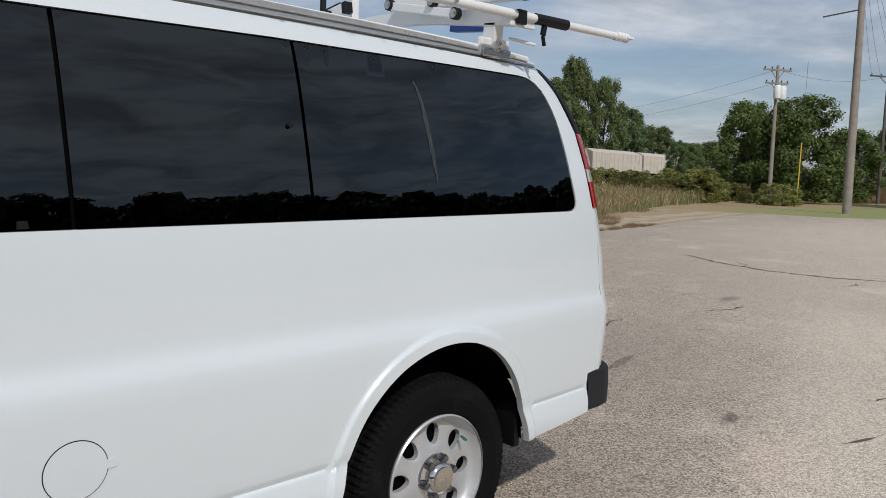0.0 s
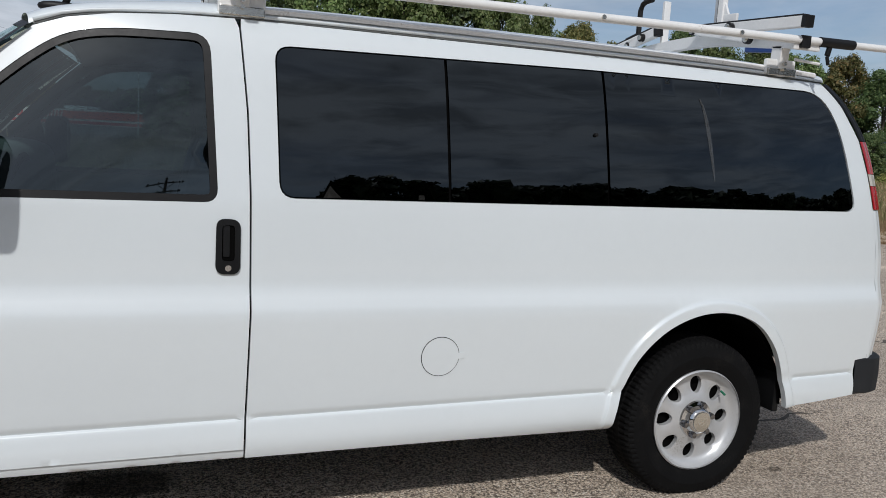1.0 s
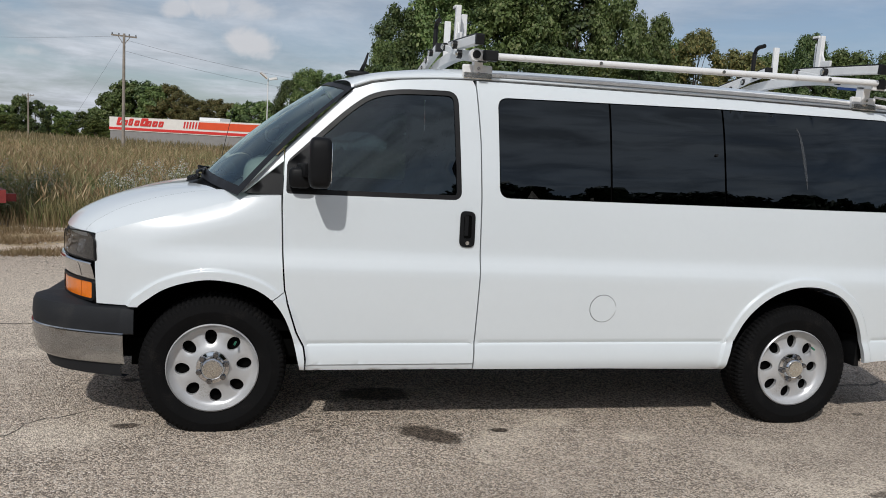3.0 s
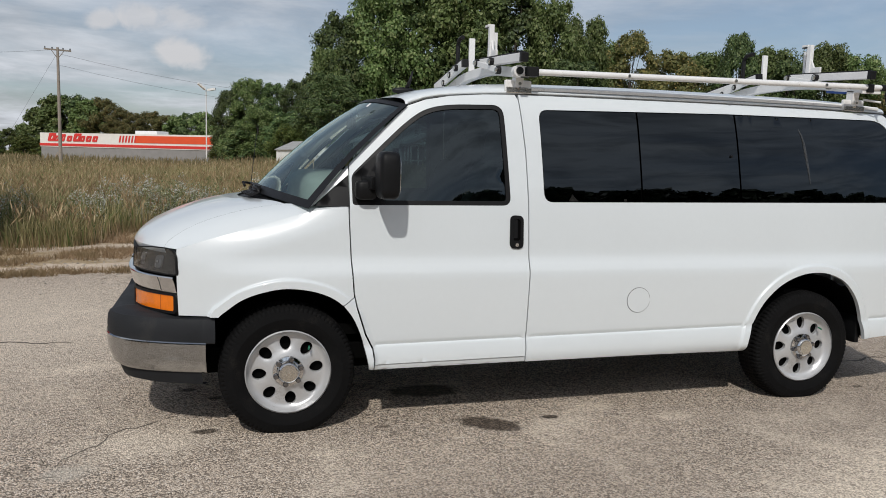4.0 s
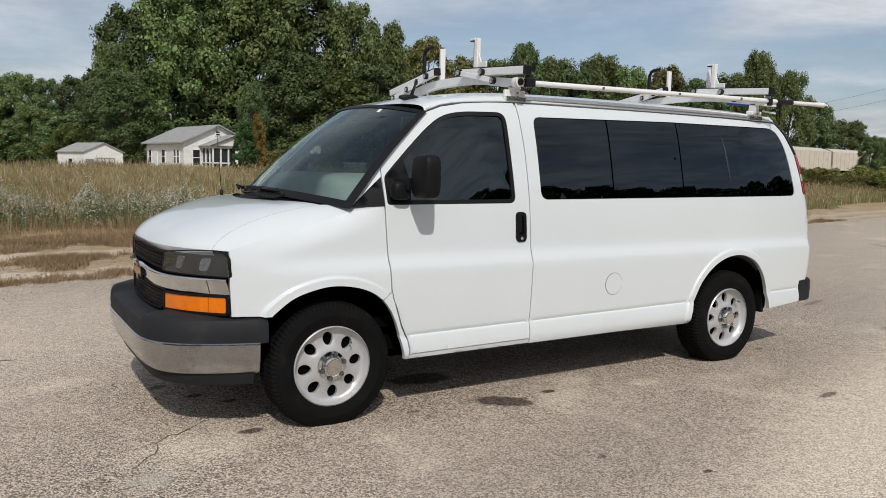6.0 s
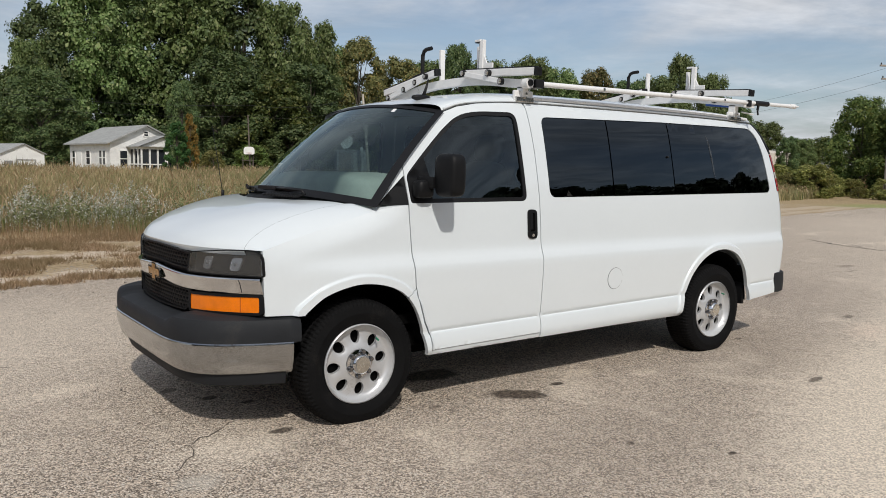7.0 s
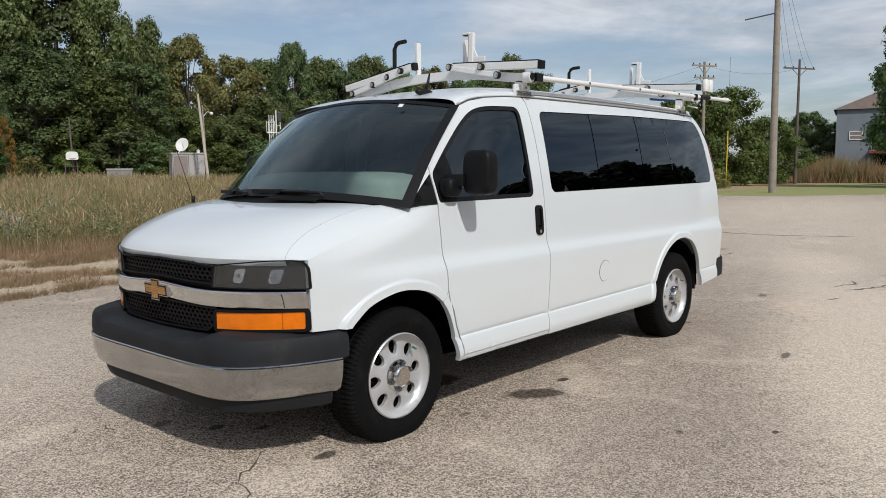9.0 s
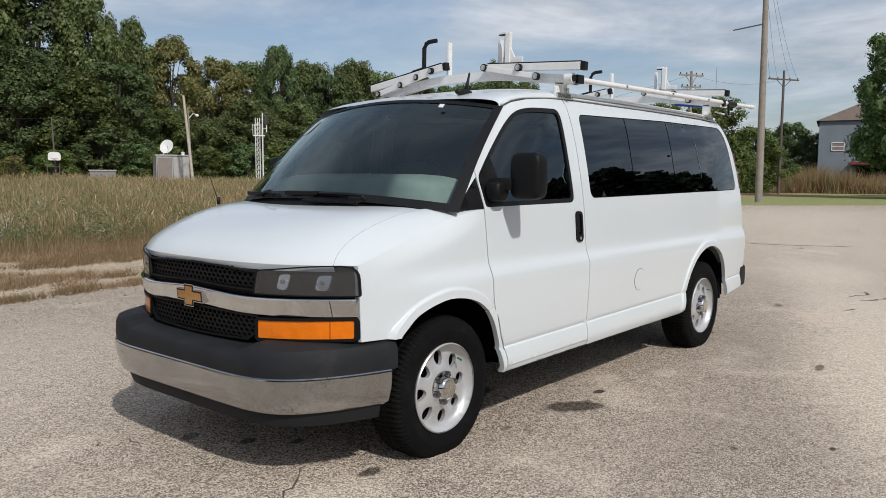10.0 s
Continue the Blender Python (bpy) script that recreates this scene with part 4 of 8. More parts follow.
# short orange-brown growth along the front of the field
def short_front(x, y):
    e = y - edge_y(x)
    f = FRONT(x)
    return f - (2.0 if x > -0.2 else 0.7) + 0.6 * lumps(x, y, 0.6, 14.0) < e < f + 1.2


def short_blades(n, seed):
    r = random.Random(seed)
    pts, fs = [], []
    while len(fs) < n:
        x = r.uniform(-10, 26)
        e = FRONT(x) + r.uniform(-2.3, 1.2)
        y = edge_y(x) + e
        if not short_front(x, y):
            continue
        z = ground_z(x, y) - 0.01
        h, a, w = r.uniform(0.12, 0.42) * (0.6 + 0.22 * (e - FRONT(x) + 2.3)), r.uniform(0, 6.28), r.uniform(0.003, 0.006)
        b, c = r.uniform(0.02, 0.2) * h * 2, r.uniform(0, 6.28)
        k = len(pts)
        pts += [(x - w * math.cos(c), y - w * math.sin(c), z), (x + w * math.cos(c), y + w * math.sin(c), z), (x + b * math.cos(a), y + b * math.sin(a), z + h)]
        fs.append((k, k + 1, k + 2))
    return pts, fs


tagged(part("short_straw", short_blades(30000, 16), STRAW, None), "short orange-brown straw before the tall grass", "grass", kind="stuff")


def leaf_cloud(spots, per, size, outer, seed):
    r = np.random.RandomState(seed)
    rows = []
    for x, y, w, h in spots:
        n = int(per * w * h / 0.3)
        way = r.normal(0, 1, (n, 3))
        way /= np.linalg.norm(way, axis=1)[:, None]
        way[:, 2] = np.abs(way[:, 2])
        rad = outer + (1.03 - outer) * r.rand(n)
        p = way * rad[:, None] * [w, w, h] * (1 + 0.16 * np.sin(way[:, :1] * 7 + x * 3) + 0.12 * np.sin(way[:, 1:2] * 9 + y * 3)) + [x, y, ground_z(x, y)]
        nrm = way + r.normal(0, 0.7, (n, 3))
        nrm /= np.linalg.norm(nrm, axis=1)[:, None]
        u = np.cross(nrm, r.normal(0, 1, (n, 3)))
        u /= np.linalg.norm(u, axis=1)[:, None]
        v = np.cross(nrm, u)
        s = (size * (0.6 + 0.8 * r.rand(n)))[:, None]
        rows.append(np.stack([p - u * s, p - v * s * 0.5, p + u * s, p + v * s * 0.5], 1))
    q = np.concatenate(rows)
    k = np.arange(len(q)) * 4
    return q.reshape(-1, 3).tolist(), np.stack([k, k + 1, k + 2, k + 3], 1).tolist()


tagged(part("weed_mounds", leaf_cloud(SPOTS, 560, 0.030, 0.45, 18), BUSHY, None), "grey-green leafy weeds before the tall grass", "weeds", kind="stuff")
tagged(part("white_wildflowers", leaf_cloud([s for i, s in enumerate(SPOTS) if i % 5 < 4 and lumps(s[0], s[1], 0.35, 77.0) > -0.05], 760, 0.016, 0.92, 19), PETALS, None), "small white wildflowers on the weeds", "wildflowers", kind="stuff")

# ---- the van ----
YC, WHEEL_Z, AXLE = 0.94, 0.352, 3.43
van = thing("van", "white full-size passenger van parked on the asphalt lot", "van")

# the flank's section: rocker, crease, belly, shoulder line, belt, and the lean of the windows
SECTION = curve([0.30, 0.345, 0.37, 0.40, 0.44, 0.50, 0.514, 0.518, 0.522, 0.531, 0.60, 0.78, 0.87, 0.90, 0.94, 0.985, 1.10, 1.265, 1.30, 1.55, 1.85, 1.92, 1.96],
                [0.040, -0.018, -0.042, -0.053, -0.054, -0.043, -0.0385, -0.032, -0.033, -0.039, -0.044, -0.052, -0.053, -0.049, -0.035, -0.022, -0.014, 0.000, 0.004, 0.042, 0.108, 0.138, 0.172])
ARCH_F = [(-0.375, 0.670), (-0.355, 0.690), (-0.244, 0.765), (-0.113, 0.808), (0.007, 0.821), (0.150, 0.800), (0.266, 0.750), (0.351, 0.665), (0.411, 0.541), (0.452, 0.390), (0.462, 0.340)]
ARCH_R = [(2.948, 0.340), (2.954, 0.420), (2.998, 0.560), (3.068, 0.682), (3.178, 0.782), (3.308, 0.842), (3.440, 0.863), (3.568, 0.848), (3.690, 0.793), (3.790, 0.690), (3.850, 0.570), (3.885, 0.440), (3.895, 0.395)]


HOOD_S = curve([0, 0.04, 0.15, 0.3, 0.5, 0.7, 0.9, 1.1], [1.030, 1.045, 1.080, 1.122, 1.178, 1.236, 1.264, 1.27])


def smooth_line(knots, n=6):
    """A rounder line through the knots."""
    out = []
    for i in range(len(knots) - 1):
        p0, p1, p2, p3 = (Vector(knots[min(max(j, 0), len(knots) - 1)]) for j in (i - 1, i, i + 1, i + 2))
        for k in range(n):
            t = k / n
            out.append(tuple(0.5 * (2 * p1 + (p2 - p0) * t + (2 * p0 - 5 * p1 + 4 * p2 - p3) * t * t + (3 * p1 - p0 - 3 * p2 + p3) * t ** 3)))
    return out + [tuple(knots[-1])]


ARCH_F, ARCH_R = smooth_line([(x + 0.022 * (0.462 - x) / 0.84, z) for x, z in ARCH_F]), smooth_line(ARCH_R)
ARCH_PTS = np.array([p for arch in (ARCH_F, ARCH_R) for a, b in zip(arch, arch[1:]) for p in np.linspace(a, b, 7)])


def flank(x, z):
    # the rocker crease rises towards the tail
    y = SECTION(z + (0.031 - 0.0125 * (x - 0.5)) * min(1.0, max(0.0, (0.75 - z) / 0.2)))
    if x < 0.15:
        k = min(1.0, ((0.15 - x) / 0.706) ** 2)
        y += (0.024 - y) * k if z < 1.2 else 0.03 * k
    if x < 0.34 and z > 0.95:
        # the fender rolls over into the hood
        zs = HOOD_S(max(0.0, x + 0.555))
        u = max(0.0, (z - zs + 0.13) / 0.13)
        w = 0.042 * min(1.0, (0.34 - x) / 0.28) * (0.3 + 0.7 * min(1.0, max(0.0, (x + 0.556) / 0.40)))
        y += w * (u * u if z < zs + 0.02 else 1.0)
    if x < 1.2 and z > 1.27:
        y += 0.05 * ((1.2 - x) / 0.52) ** 2 * (z - 1.27) / 0.57
    if x > 3.5:
        y += 0.045 * ((x - 3.5) / 0.95) ** 2
    near = math.sqrt(float(np.min((ARCH_PTS[:, 0] - x) ** 2 + (ARCH_PTS[:, 1] - z) ** 2)))
    if near < 0.062:
        t = min(1.0, max(0.0, (0.056 - near) / 0.013)) * min(1.0, max(0.0, (z - 0.335) / 0.05))
        y = min(y, -0.028 + 0.02 * (1 - t)) * t * t * (3 - 2 * t) + y * (1 - t * t * (3 - 2 * t)) - 0.013 * t * t * (3 - 2 * t)
    return y


def left(x, z, d):
    return x, flank(x, z) + d, z


def right(x, z, d):
    return x, 2 * YC - flank(x, z) - d, z


def crease(x0, x1):
    """Close rows of points along the rocker crease and the shoulder line, to keep them crisp."""
    return [(float(x), z - 0.031 + 0.0125 * (float(x) - 0.5)) for z in (0.500, 0.509, 0.514, 0.518, 0.522, 0.531, 0.545) for x in np.arange(x0, x1, 0.028)]


def rings(arch, offs=(0.012, 0.024, 0.036, 0.043, 0.047, 0.051, 0.056, 0.064)):
    c = np.mean(arch, 0)
    out = []
    for k in range(len(arch)):
        a, b = np.array(arch[max(k - 1, 0)]), np.array(arch[min(k + 1, len(arch) - 1)])
        n = np.array([-(b - a)[1], (b - a)[0]])
        n /= np.linalg.norm(n)
        if np.dot(n, np.array(arch[k]) - c) < 0:
            n = -n
        out += [tuple(np.array(arch[k]) + n * o) for o in offs]
    return out


NOSE = -0.846


def nose(y):
    return NOSE + 0.304 * (abs(y - YC) / 0.93) ** 3.1


HOOD_C = curve([0, 0.015, 0.05, 0.12, 0.25, 0.4, 0.55, 0.75, 1.0], [1.022, 1.050, 1.088, 1.132, 1.190, 1.238, 1.268, 1.288, 1.30])


def hood_at(x, t):
    """The skin of the hood and fender tops; t runs from -1 (driver's side) to 1."""
    d = max(0.0, x - nose(YC + t * 0.915))
    ds = max(0.0, x + 0.555)
    zs = HOOD_S(ds) if x > -0.555 else 1.030
    zs = min(zs, HOOD_C(d) - 0.002)
    side = flank(max(x, -0.56), zs)
    k = 1 - min(1, abs(t)) ** 12
    return x, YC + t * (YC - side), zs + (HOOD_C(d) - zs) * k


def hood_back(t):
    return -0.235 + 0.325 * t * t


def seam_sweep(d):
    """How far the gap beside the hood swings outwards near the nose, from 1 to 0."""
    return max(0.0, 1.0 - d / 0.26) ** 2


def glass_base(t):
    return Vector((-0.14 + 0.25 * t * t, YC + t * 0.908, 1.318 - 0.058 * t * t))


def glass_top(t):
    return Vector((0.575 + 0.105 * t * t, YC + t * 0.782, 1.908 - 0.065 * t * t))


LUG = surface("dark_lug_chrome", (0.22, 0.22, 0.23), 0.18, 1.0, 0.1, 20, 90, 0.0)

# front fenders: a flank with its arch and a piece of the hood's shoulder
FENDER = [(-0.558, 0.676), (-0.566, 0.86), (-0.566, 1.029)] + [(x, HOOD_S(x + 0.555)) for x in np.linspace(-0.54, 0.338, 20)] + \
    [(0.340, 1.20), (0.352, 0.95), (0.364, 0.80), (0.368, 0.765), (0.310, 0.722)] + [p for p in reversed(ARCH_F) if p[0] < 0.305 and p[1] > 0.67]
LOWER = [(0.372, 0.762), (0.384, 0.700), (0.432, 0.550), (0.474, 0.468), (0.484, 0.40), (0.484, 0.345)] + [p for p in reversed(ARCH_F) if p[0] > 0.31 and p[1] > 0.345] + [(0.313, 0.718)]
for way in (left, right):
    f = part("front_fender", panel(FENDER, way, 0.032, skirt=0.03, edge=0.022, extra=rings(ARCH_F)), WHITE, van, smooth=50)
    part("lower_fender", panel(LOWER, way, 0.03, skirt=0.03, edge=0.02, extra=rings(ARCH_F)), WHITE, van, smooth=50)
    s = 1 if way is right else -1
    rows = []
    for t in np.linspace(0.8565, 1.0, 10):
        t = float(min(1.0, t))
        x0 = nose(YC + t * 0.915) + 0.004
        x1 = hood_back(0.84) + (0.338 - hood_back(0.84)) * ((t - 0.85) / 0.15 if t > 0.85 else 0.0)
        row = []
        for u in np.linspace(0, 1, 48) ** 1.3:
            w = t + 0.044 * seam_sweep((x1 - x0) * u) * (1.0 - t) / 0.1435
            x2 = nose(YC + w * 0.915) + 0.004
            row.append(hood_at(x2 + (x1 - x2) * u, s * w))
        rows.append(row)
    part("fender_top", facing(sheet(rows), UP), WHITE, f, smooth=True)

rows = []
for t in np.linspace(-0.8555, 0.8555, 61):
    x0, row = nose(YC + t * 0.915) + 0.004, []
    for u in np.linspace(0, 1, 48) ** 1.3:
        w = t * (1.0 + 0.0514 * seam_sweep((hood_back(t) - x0) * u))
        x2 = nose(YC + w * 0.915) + 0.004
        row.append(hood_at(x2 + (hood_back(t) - x2) * u, w))
    rows.append(row)
lip = [[(p[0] + 0.012, p[1], p[2] - 0.03) for p in [r[0] for r in rows]], [r[0] for r in rows]]
part("hood", joined(facing(sheet(rows), UP), facing(sheet(lip), Vector((-1, 0, 0)))), WHITE, van, smooth=40)
# black sheet under the hood: the seam's shade as colour
part("hood_gap", sheet([[(p[0], p[1], p[2] - 0.02) for p in (hood_at(nose(YC + t * 0.9) + 0.02 + (hood_back(t) - nose(YC + t * 0.9)) * u * 0.86, t) for u in np.linspace(0, 1, 30))] for t in np.linspace(-0.905, 0.905, 41)][::-1]), GAP, van)

# cowl with its air slots, and the windshield
rows = []
for t in np.linspace(-0.99, 0.99, 41):
    a = Vector(hood_at(hood_back(t) - 0.012, t * 0.995)) - Vector((0, 0, 0.008))
    b = glass_base(t) + Vector((0.015, 0, -0.006))
    rows.append([a.lerp(b, u) - Vector((0, 0, 0.018 * math.sin(math.pi * u) + 0.10 * max(0.0, abs(t) - 0.84))) for u in np.linspace(0, 1, 6)])
cowl = part("cowl_panel", facing(sheet(rows), UP), BLACKP, van, "black plastic cowl below the windshield", smooth=True)
slats = [beam(Vector((-0.215 + 0.15 * (y - YC) ** 2, y, 1.300)), Vector((-0.150 + 0.15 * (y - YC) ** 2, y, 1.316)), 0.008, 0.012, bevel=0) for y in np.arange(0.45, 0.86, 0.019)]
part("cowl_vent", joined(*slats), SEAL, cowl)


def windshield_rows(t0, t1, nt, u0, u1, nu, lift=0.0):
    rows = []
    for t in np.linspace(t0, t1, nt):
        a, b = glass_base(t), glass_top(t)
        n = Vector((-0.65, 0.0, 0.75))
        rows.append([a.lerp(b, u) + n * (0.035 * math.sin(math.pi * u) * (1 - 0.4 * t * t) + lift) for u in np.linspace(u0, u1, nu)])
    return rows


windshield = part("windshield", facing(sheet(windshield_rows(-0.985, 0.985, 41, 0.0, 1.0, 14)), UP), WINDSHIELD, van, "large tinted windshield", smooth=True)
band = joined(sheet(windshield_rows(-1.035, -0.972, 4, -0.01, 1.01, 20, 0.004)[::-1]), sheet(windshield_rows(0.972, 1.035, 4, -0.01, 1.01, 20, 0.004)[::-1]),
              sheet(windshield_rows(-0.972, 0.972, 30, 0.972, 1.01, 3, 0.004)[::-1]), sheet(windshield_rows(-0.972, 0.972, 30, -0.01, 0.05, 4, 0.004)[::-1]))
part("windshield_border", facing(band, UP), SEAL, windshield, "black border round the windshield", smooth=True)
p = glass_base(-0.80).lerp(glass_top(-0.80), 0.92)
part("sticker", sheet([[glass_base(t).lerp(glass_top(t), u) + Vector((-0.03, 0, 0.02)) for u in (0.90, 0.935)] for t in (-0.62, -0.58)][::-1]), DISHW, windshield, "small white sticker")
part("sticker", facing(sheet(windshield_rows(0.80, 0.92, 5, 0.74, 0.90, 6, 0.004)), UP), DECAL, windshield, "pale translucent decal on the windshield", smooth=True)
for t0, t1, u1 in ((-0.55, -0.12, 0.035), (0.22, 0.50, 0.035)):
    a = glass_base(t0) + Vector((-0.055, 0, 0.012))
    b = glass_base(t1).lerp(glass_top(t1), 0.02) + Vector((-0.010, 0, 0.014))
    mid = (a + b) / 2 + Vector((-0.02, 0, 0.016))
    w = part("wiper", bent_rod([a, a + Vector((-0.01, 0.02, 0.025)), mid, b], 0.009, 6), SEAL, van, "black windshield wiper", smooth=True)
    d = Vector((0.14 * t1, 0.25, 0.004))
    part("wiper_blade", joined(beam(b - d + Vector((0.006, 0, 0.0)), b + d + Vector((0.006, 0, -0.005)), 0.012, 0.022, bevel=0.002), block(b, (0.03, 0.05, 0.025), None, 0.005)), SEAL, w)

# roof with its gutters
EDGE_Z = curve([0.60, 0.683, 0.74, 0.85, 1.0, 1.3, 1.8, 3.0, 4.0, 4.16, 4.3], [1.79, 1.845, 1.875, 1.905, 1.922, 1.940, 1.948, 1.952, 1.946, 1.938, 1.90])
EDGE_Y = curve([0.60, 0.683, 0.85, 1.1, 1.5, 3.5, 4.3], [0.163, 0.160, 0.160, 0.160, 0.160, 0.168, 0.205])
CROWN = curve([0.55, 0.62, 0.76, 0.95, 1.2, 1.6, 2.6, 3.6, 4.05, 4.2, 4.3], [1.895, 1.915, 1.953, 1.990, 2.022, 2.044, 2.056, 2.050, 2.030, 2.008, 1.955])


def roof_at(x, t):
    ze, ye = EDGE_Z(x), EDGE_Y(x)
    k = (1 - abs(t) ** 2.7) ** (1 / 2.7)
    return x, YC + t * (YC - ye), ze + (CROWN(x) - ze) * k


rows = []
for t in np.sin(np.linspace(-math.pi / 2, math.pi / 2, 41)):
    x0 = 0.580 + 0.105 * t * t
    x1 = 4.24 - 0.10 * t * t
    rows.append([roof_at(x0 + (x1 - x0) * u, t) for u in np.linspace(0, 1, 70)])
roof = part("roof", facing(sheet(rows), UP), WHITE, van, smooth=True)
for s in (-1, 1):
    pts = [Vector(roof_at(x, s * 0.999)) + Vector((0, s * 0.006, -0.004)) for x in np.linspace(0.70, 4.12, 40)]
    part("drip_rail", bent_rod(pts, 0.0075, 6), WHITE, roof, smooth=True)
    pts = [Vector(roof_at(x, s * 0.999)) + Vector((0, s * -0.002, -0.014)) for x in np.linspace(0.70, 4.12, 40)]
    part("gutter", bent_rod(pts, 0.0040, 6), GUTTER, roof)
    # the aluminium rail that carries the rack
    rail = [[Vector(roof_at(x, s * 0.992)) + Vector((0, s * a, b)) for a, b in ((0.014, -0.004), (0.016, 0.012), (0.006, 0.020), (-0.022, 0.022), (-0.03, 0.0))] for x in np.linspace(1.40, 4.08, 24)]
    part("rack_rail", facing(sheet(rail, close=True), (2.7, YC + s * (YC - 0.165), 1.955)), GALV, roof, "aluminium gutter rail along the roof")
fin = part("roof_antenna", joined(pillow((0.745, 0.47, 1.952), (0.075, 0.028, 0.02), 0.8, 14, 8), bent_rod([(0.76, 0.47, 1.955), (0.785, 0.47, 2.02), (0.800, 0.47, 2.075)], [0.014, 0.009, 0.005], 8)), SEAL, van, "black fin antenna on the roof", smooth=True)
part("mast_antenna", joined(bent_rod([(-0.125, 1.785, 1.27), (-0.088, 1.99, 1.53), (-0.045, 2.21, 1.79)], [0.0032, 0.0023, 0.0015], 6), rod((-0.125, 1.785, 1.255), (-0.125, 1.785, 1.30), 0.012, 8)), SEAL, van, "thin black whip antenna", smooth=True)

# front doors
DOOR_TOP = [(0.352, 1.498), (0.45, 1.60), (0.55, 1.70), (0.64, 1.788), (0.70, 1.842), (0.80, 1.880), (0.95, 1.908), (1.15, 1.926), (1.35, 1.934)]
DOOR = [(0.347, 1.262), *DOOR_TOP, (1.364, 1.90), (1.392, 1.60), (1.405, 1.30), (1.410, 0.90), (1.404, 0.60), (1.400, 0.388), (0.492, 0.378), (0.492, 0.41), (0.482, 0.474), (0.440, 0.556), (0.392, 0.705), (0.374, 0.78), (0.359, 0.96), (0.347, 1.20)]
WINDOW = rounded([(0.362, 1.274), (0.362, 1.440), (0.556, 1.628), (0.675, 1.742), (0.790, 1.826), (0.930, 1.858), (1.264, 1.868), (1.298, 1.280)], [0.02, 0.03, 0.1, 0.1, 0.1, 0.1, 0.07, 0.05])


def inset(poly, d):
    """The polygon drawn in by d."""
    c = [Vector(p) for p in poly]
    area = sum(a.x * b.y - b.x * a.y for a, b in zip(c, c[1:] + c[:1]))
    s = 1 if area > 0 else -1
    out = []
    for i, p in enumerate(c):
        a, b = (p - c[i - 1]).normalized(), (c[(i + 1) % len(c)] - p).normalized()
        w = (a + b)
        w = w.normalized() if w.length > 1e-6 else b
        out.append((p.x - w.y * s * d, p.y + w.x * s * d))
    return out


def shifted(way, off):
    return lambda x, z, d: way(x, z, d + off)


for way in (left, right):
    s = -1 if way is left else 1
    door = part("front_door", panel(DOOR, way, 0.034, [WINDOW], 0.03, edge=0.024, extra=rings(ARCH_F, (0.05, 0.06, 0.07)) + crease(0.5, 1.4)), WHITE, van, smooth=50)
    glass = part("door_window", panel(inset(WINDOW, 0.020), shifted(way, 0.012), 0.06, skirt=0), DOORGLASS, door, "tinted door window", smooth=True)
    part("window_seal", panel(inset(WINDOW, -0.002), shifted(way, 0.003), 0.05, [inset(WINDOW, 0.026)], 0.012, edge=0.03), SEAL, door)
    part("mirror_sail", panel([(0.366, 1.29), (0.366, 1.432), (0.50, 1.555), (0.53, 1.40), (0.52, 1.29)], shifted(way, -0.002), 0.05, skirt=0.02), BLACKP, door, smooth=True)
    # outside mirror
    y0 = flank(0.47, 1.42)

    def at_side(x, y, z):
        return (x, y, z) if s < 0 else (x + 0.04, 2 * YC - y - 0.045, z)
    shell = pillow(at_side(0.522, -0.165, 1.445), (0.058, 0.098, 0.128), 0.42, 22, 14)
    arm = joined(beam(at_side(0.44, 0.03, 1.40), at_side(0.48, -0.09, 1.40), 0.07, 0.07, bevel=0.012), pillow(at_side(0.43, -0.02, 1.36), (0.06, 0.05, 0.055), 0.5, 14, 8))
    m = part("door_mirror", joined(shell, arm), BLACKP, door, "black plastic outside mirror", smooth=35)
    part("mirror_glass", pillow(at_side(0.574, -0.165, 1.445), (0.005, 0.078, 0.102), 0.4, 16, 8), MIRROR, m, smooth=35)
    # recessed paddle handle
    hh = rounded([(1.290, 1.030), (1.292, 1.225), (1.375, 1.222), (1.375, 1.028)], 0.032)
    handle = part("door_handle", panel(hh, shifted(way, -0.008), 0.03, [rounded([(1.312, 1.075), (1.312, 1.202), (1.356, 1.202), (1.356, 1.075)], 0.015)], 0.012, edge=0.012), BLACKP, door, "black recessed door handle", smooth=40)
    # the recess's shade, put in as a black sheet
    part("handle_cup", panel(rounded([(1.308, 1.07), (1.308, 1.206), (1.360, 1.206), (1.360, 1.07)], 0.015), shifted(way, -0.001), 0.03, skirt=0), GAP, handle)
    part("handle_paddle", panel(rounded([(1.316, 1.09), (1.316, 1.20), (1.338, 1.20), (1.338, 1.09)], 0.006), shifted(way, -0.005), 0.03, skirt=0.006), BLACKP, handle)
    c = Vector(way(1.334, 1.051, -0.008))
    part("key_lock", rod(c, c + Vector((0, s * 0.004, 0)), 0.011, 14), POLISH, handle)
    # windshield pillar and its black corner
    PILLAR = [(0.118, 1.264), (0.20, 1.345), (0.345, 1.491), (0.345, 1.440), (0.142, 1.266)]
    part("windshield_pillar", panel(PILLAR, way, 0.03, skirt=0.02), WHITE, van, smooth=True)
    part("pillar_corner", panel([(0.150, 1.266), (0.345, 1.436), (0.345, 1.266)], shifted(way, 0.003), 0.04, skirt=0.02), BLACKP, van, smooth=True)
    part("door_sill", panel([(0.492, 0.345), (0.492, 0.374), (1.402, 0.384), (1.402, 0.352)], shifted(way, 0.008), 0.02, skirt=0.05, edge=0.03), WHITE, van, smooth=True)

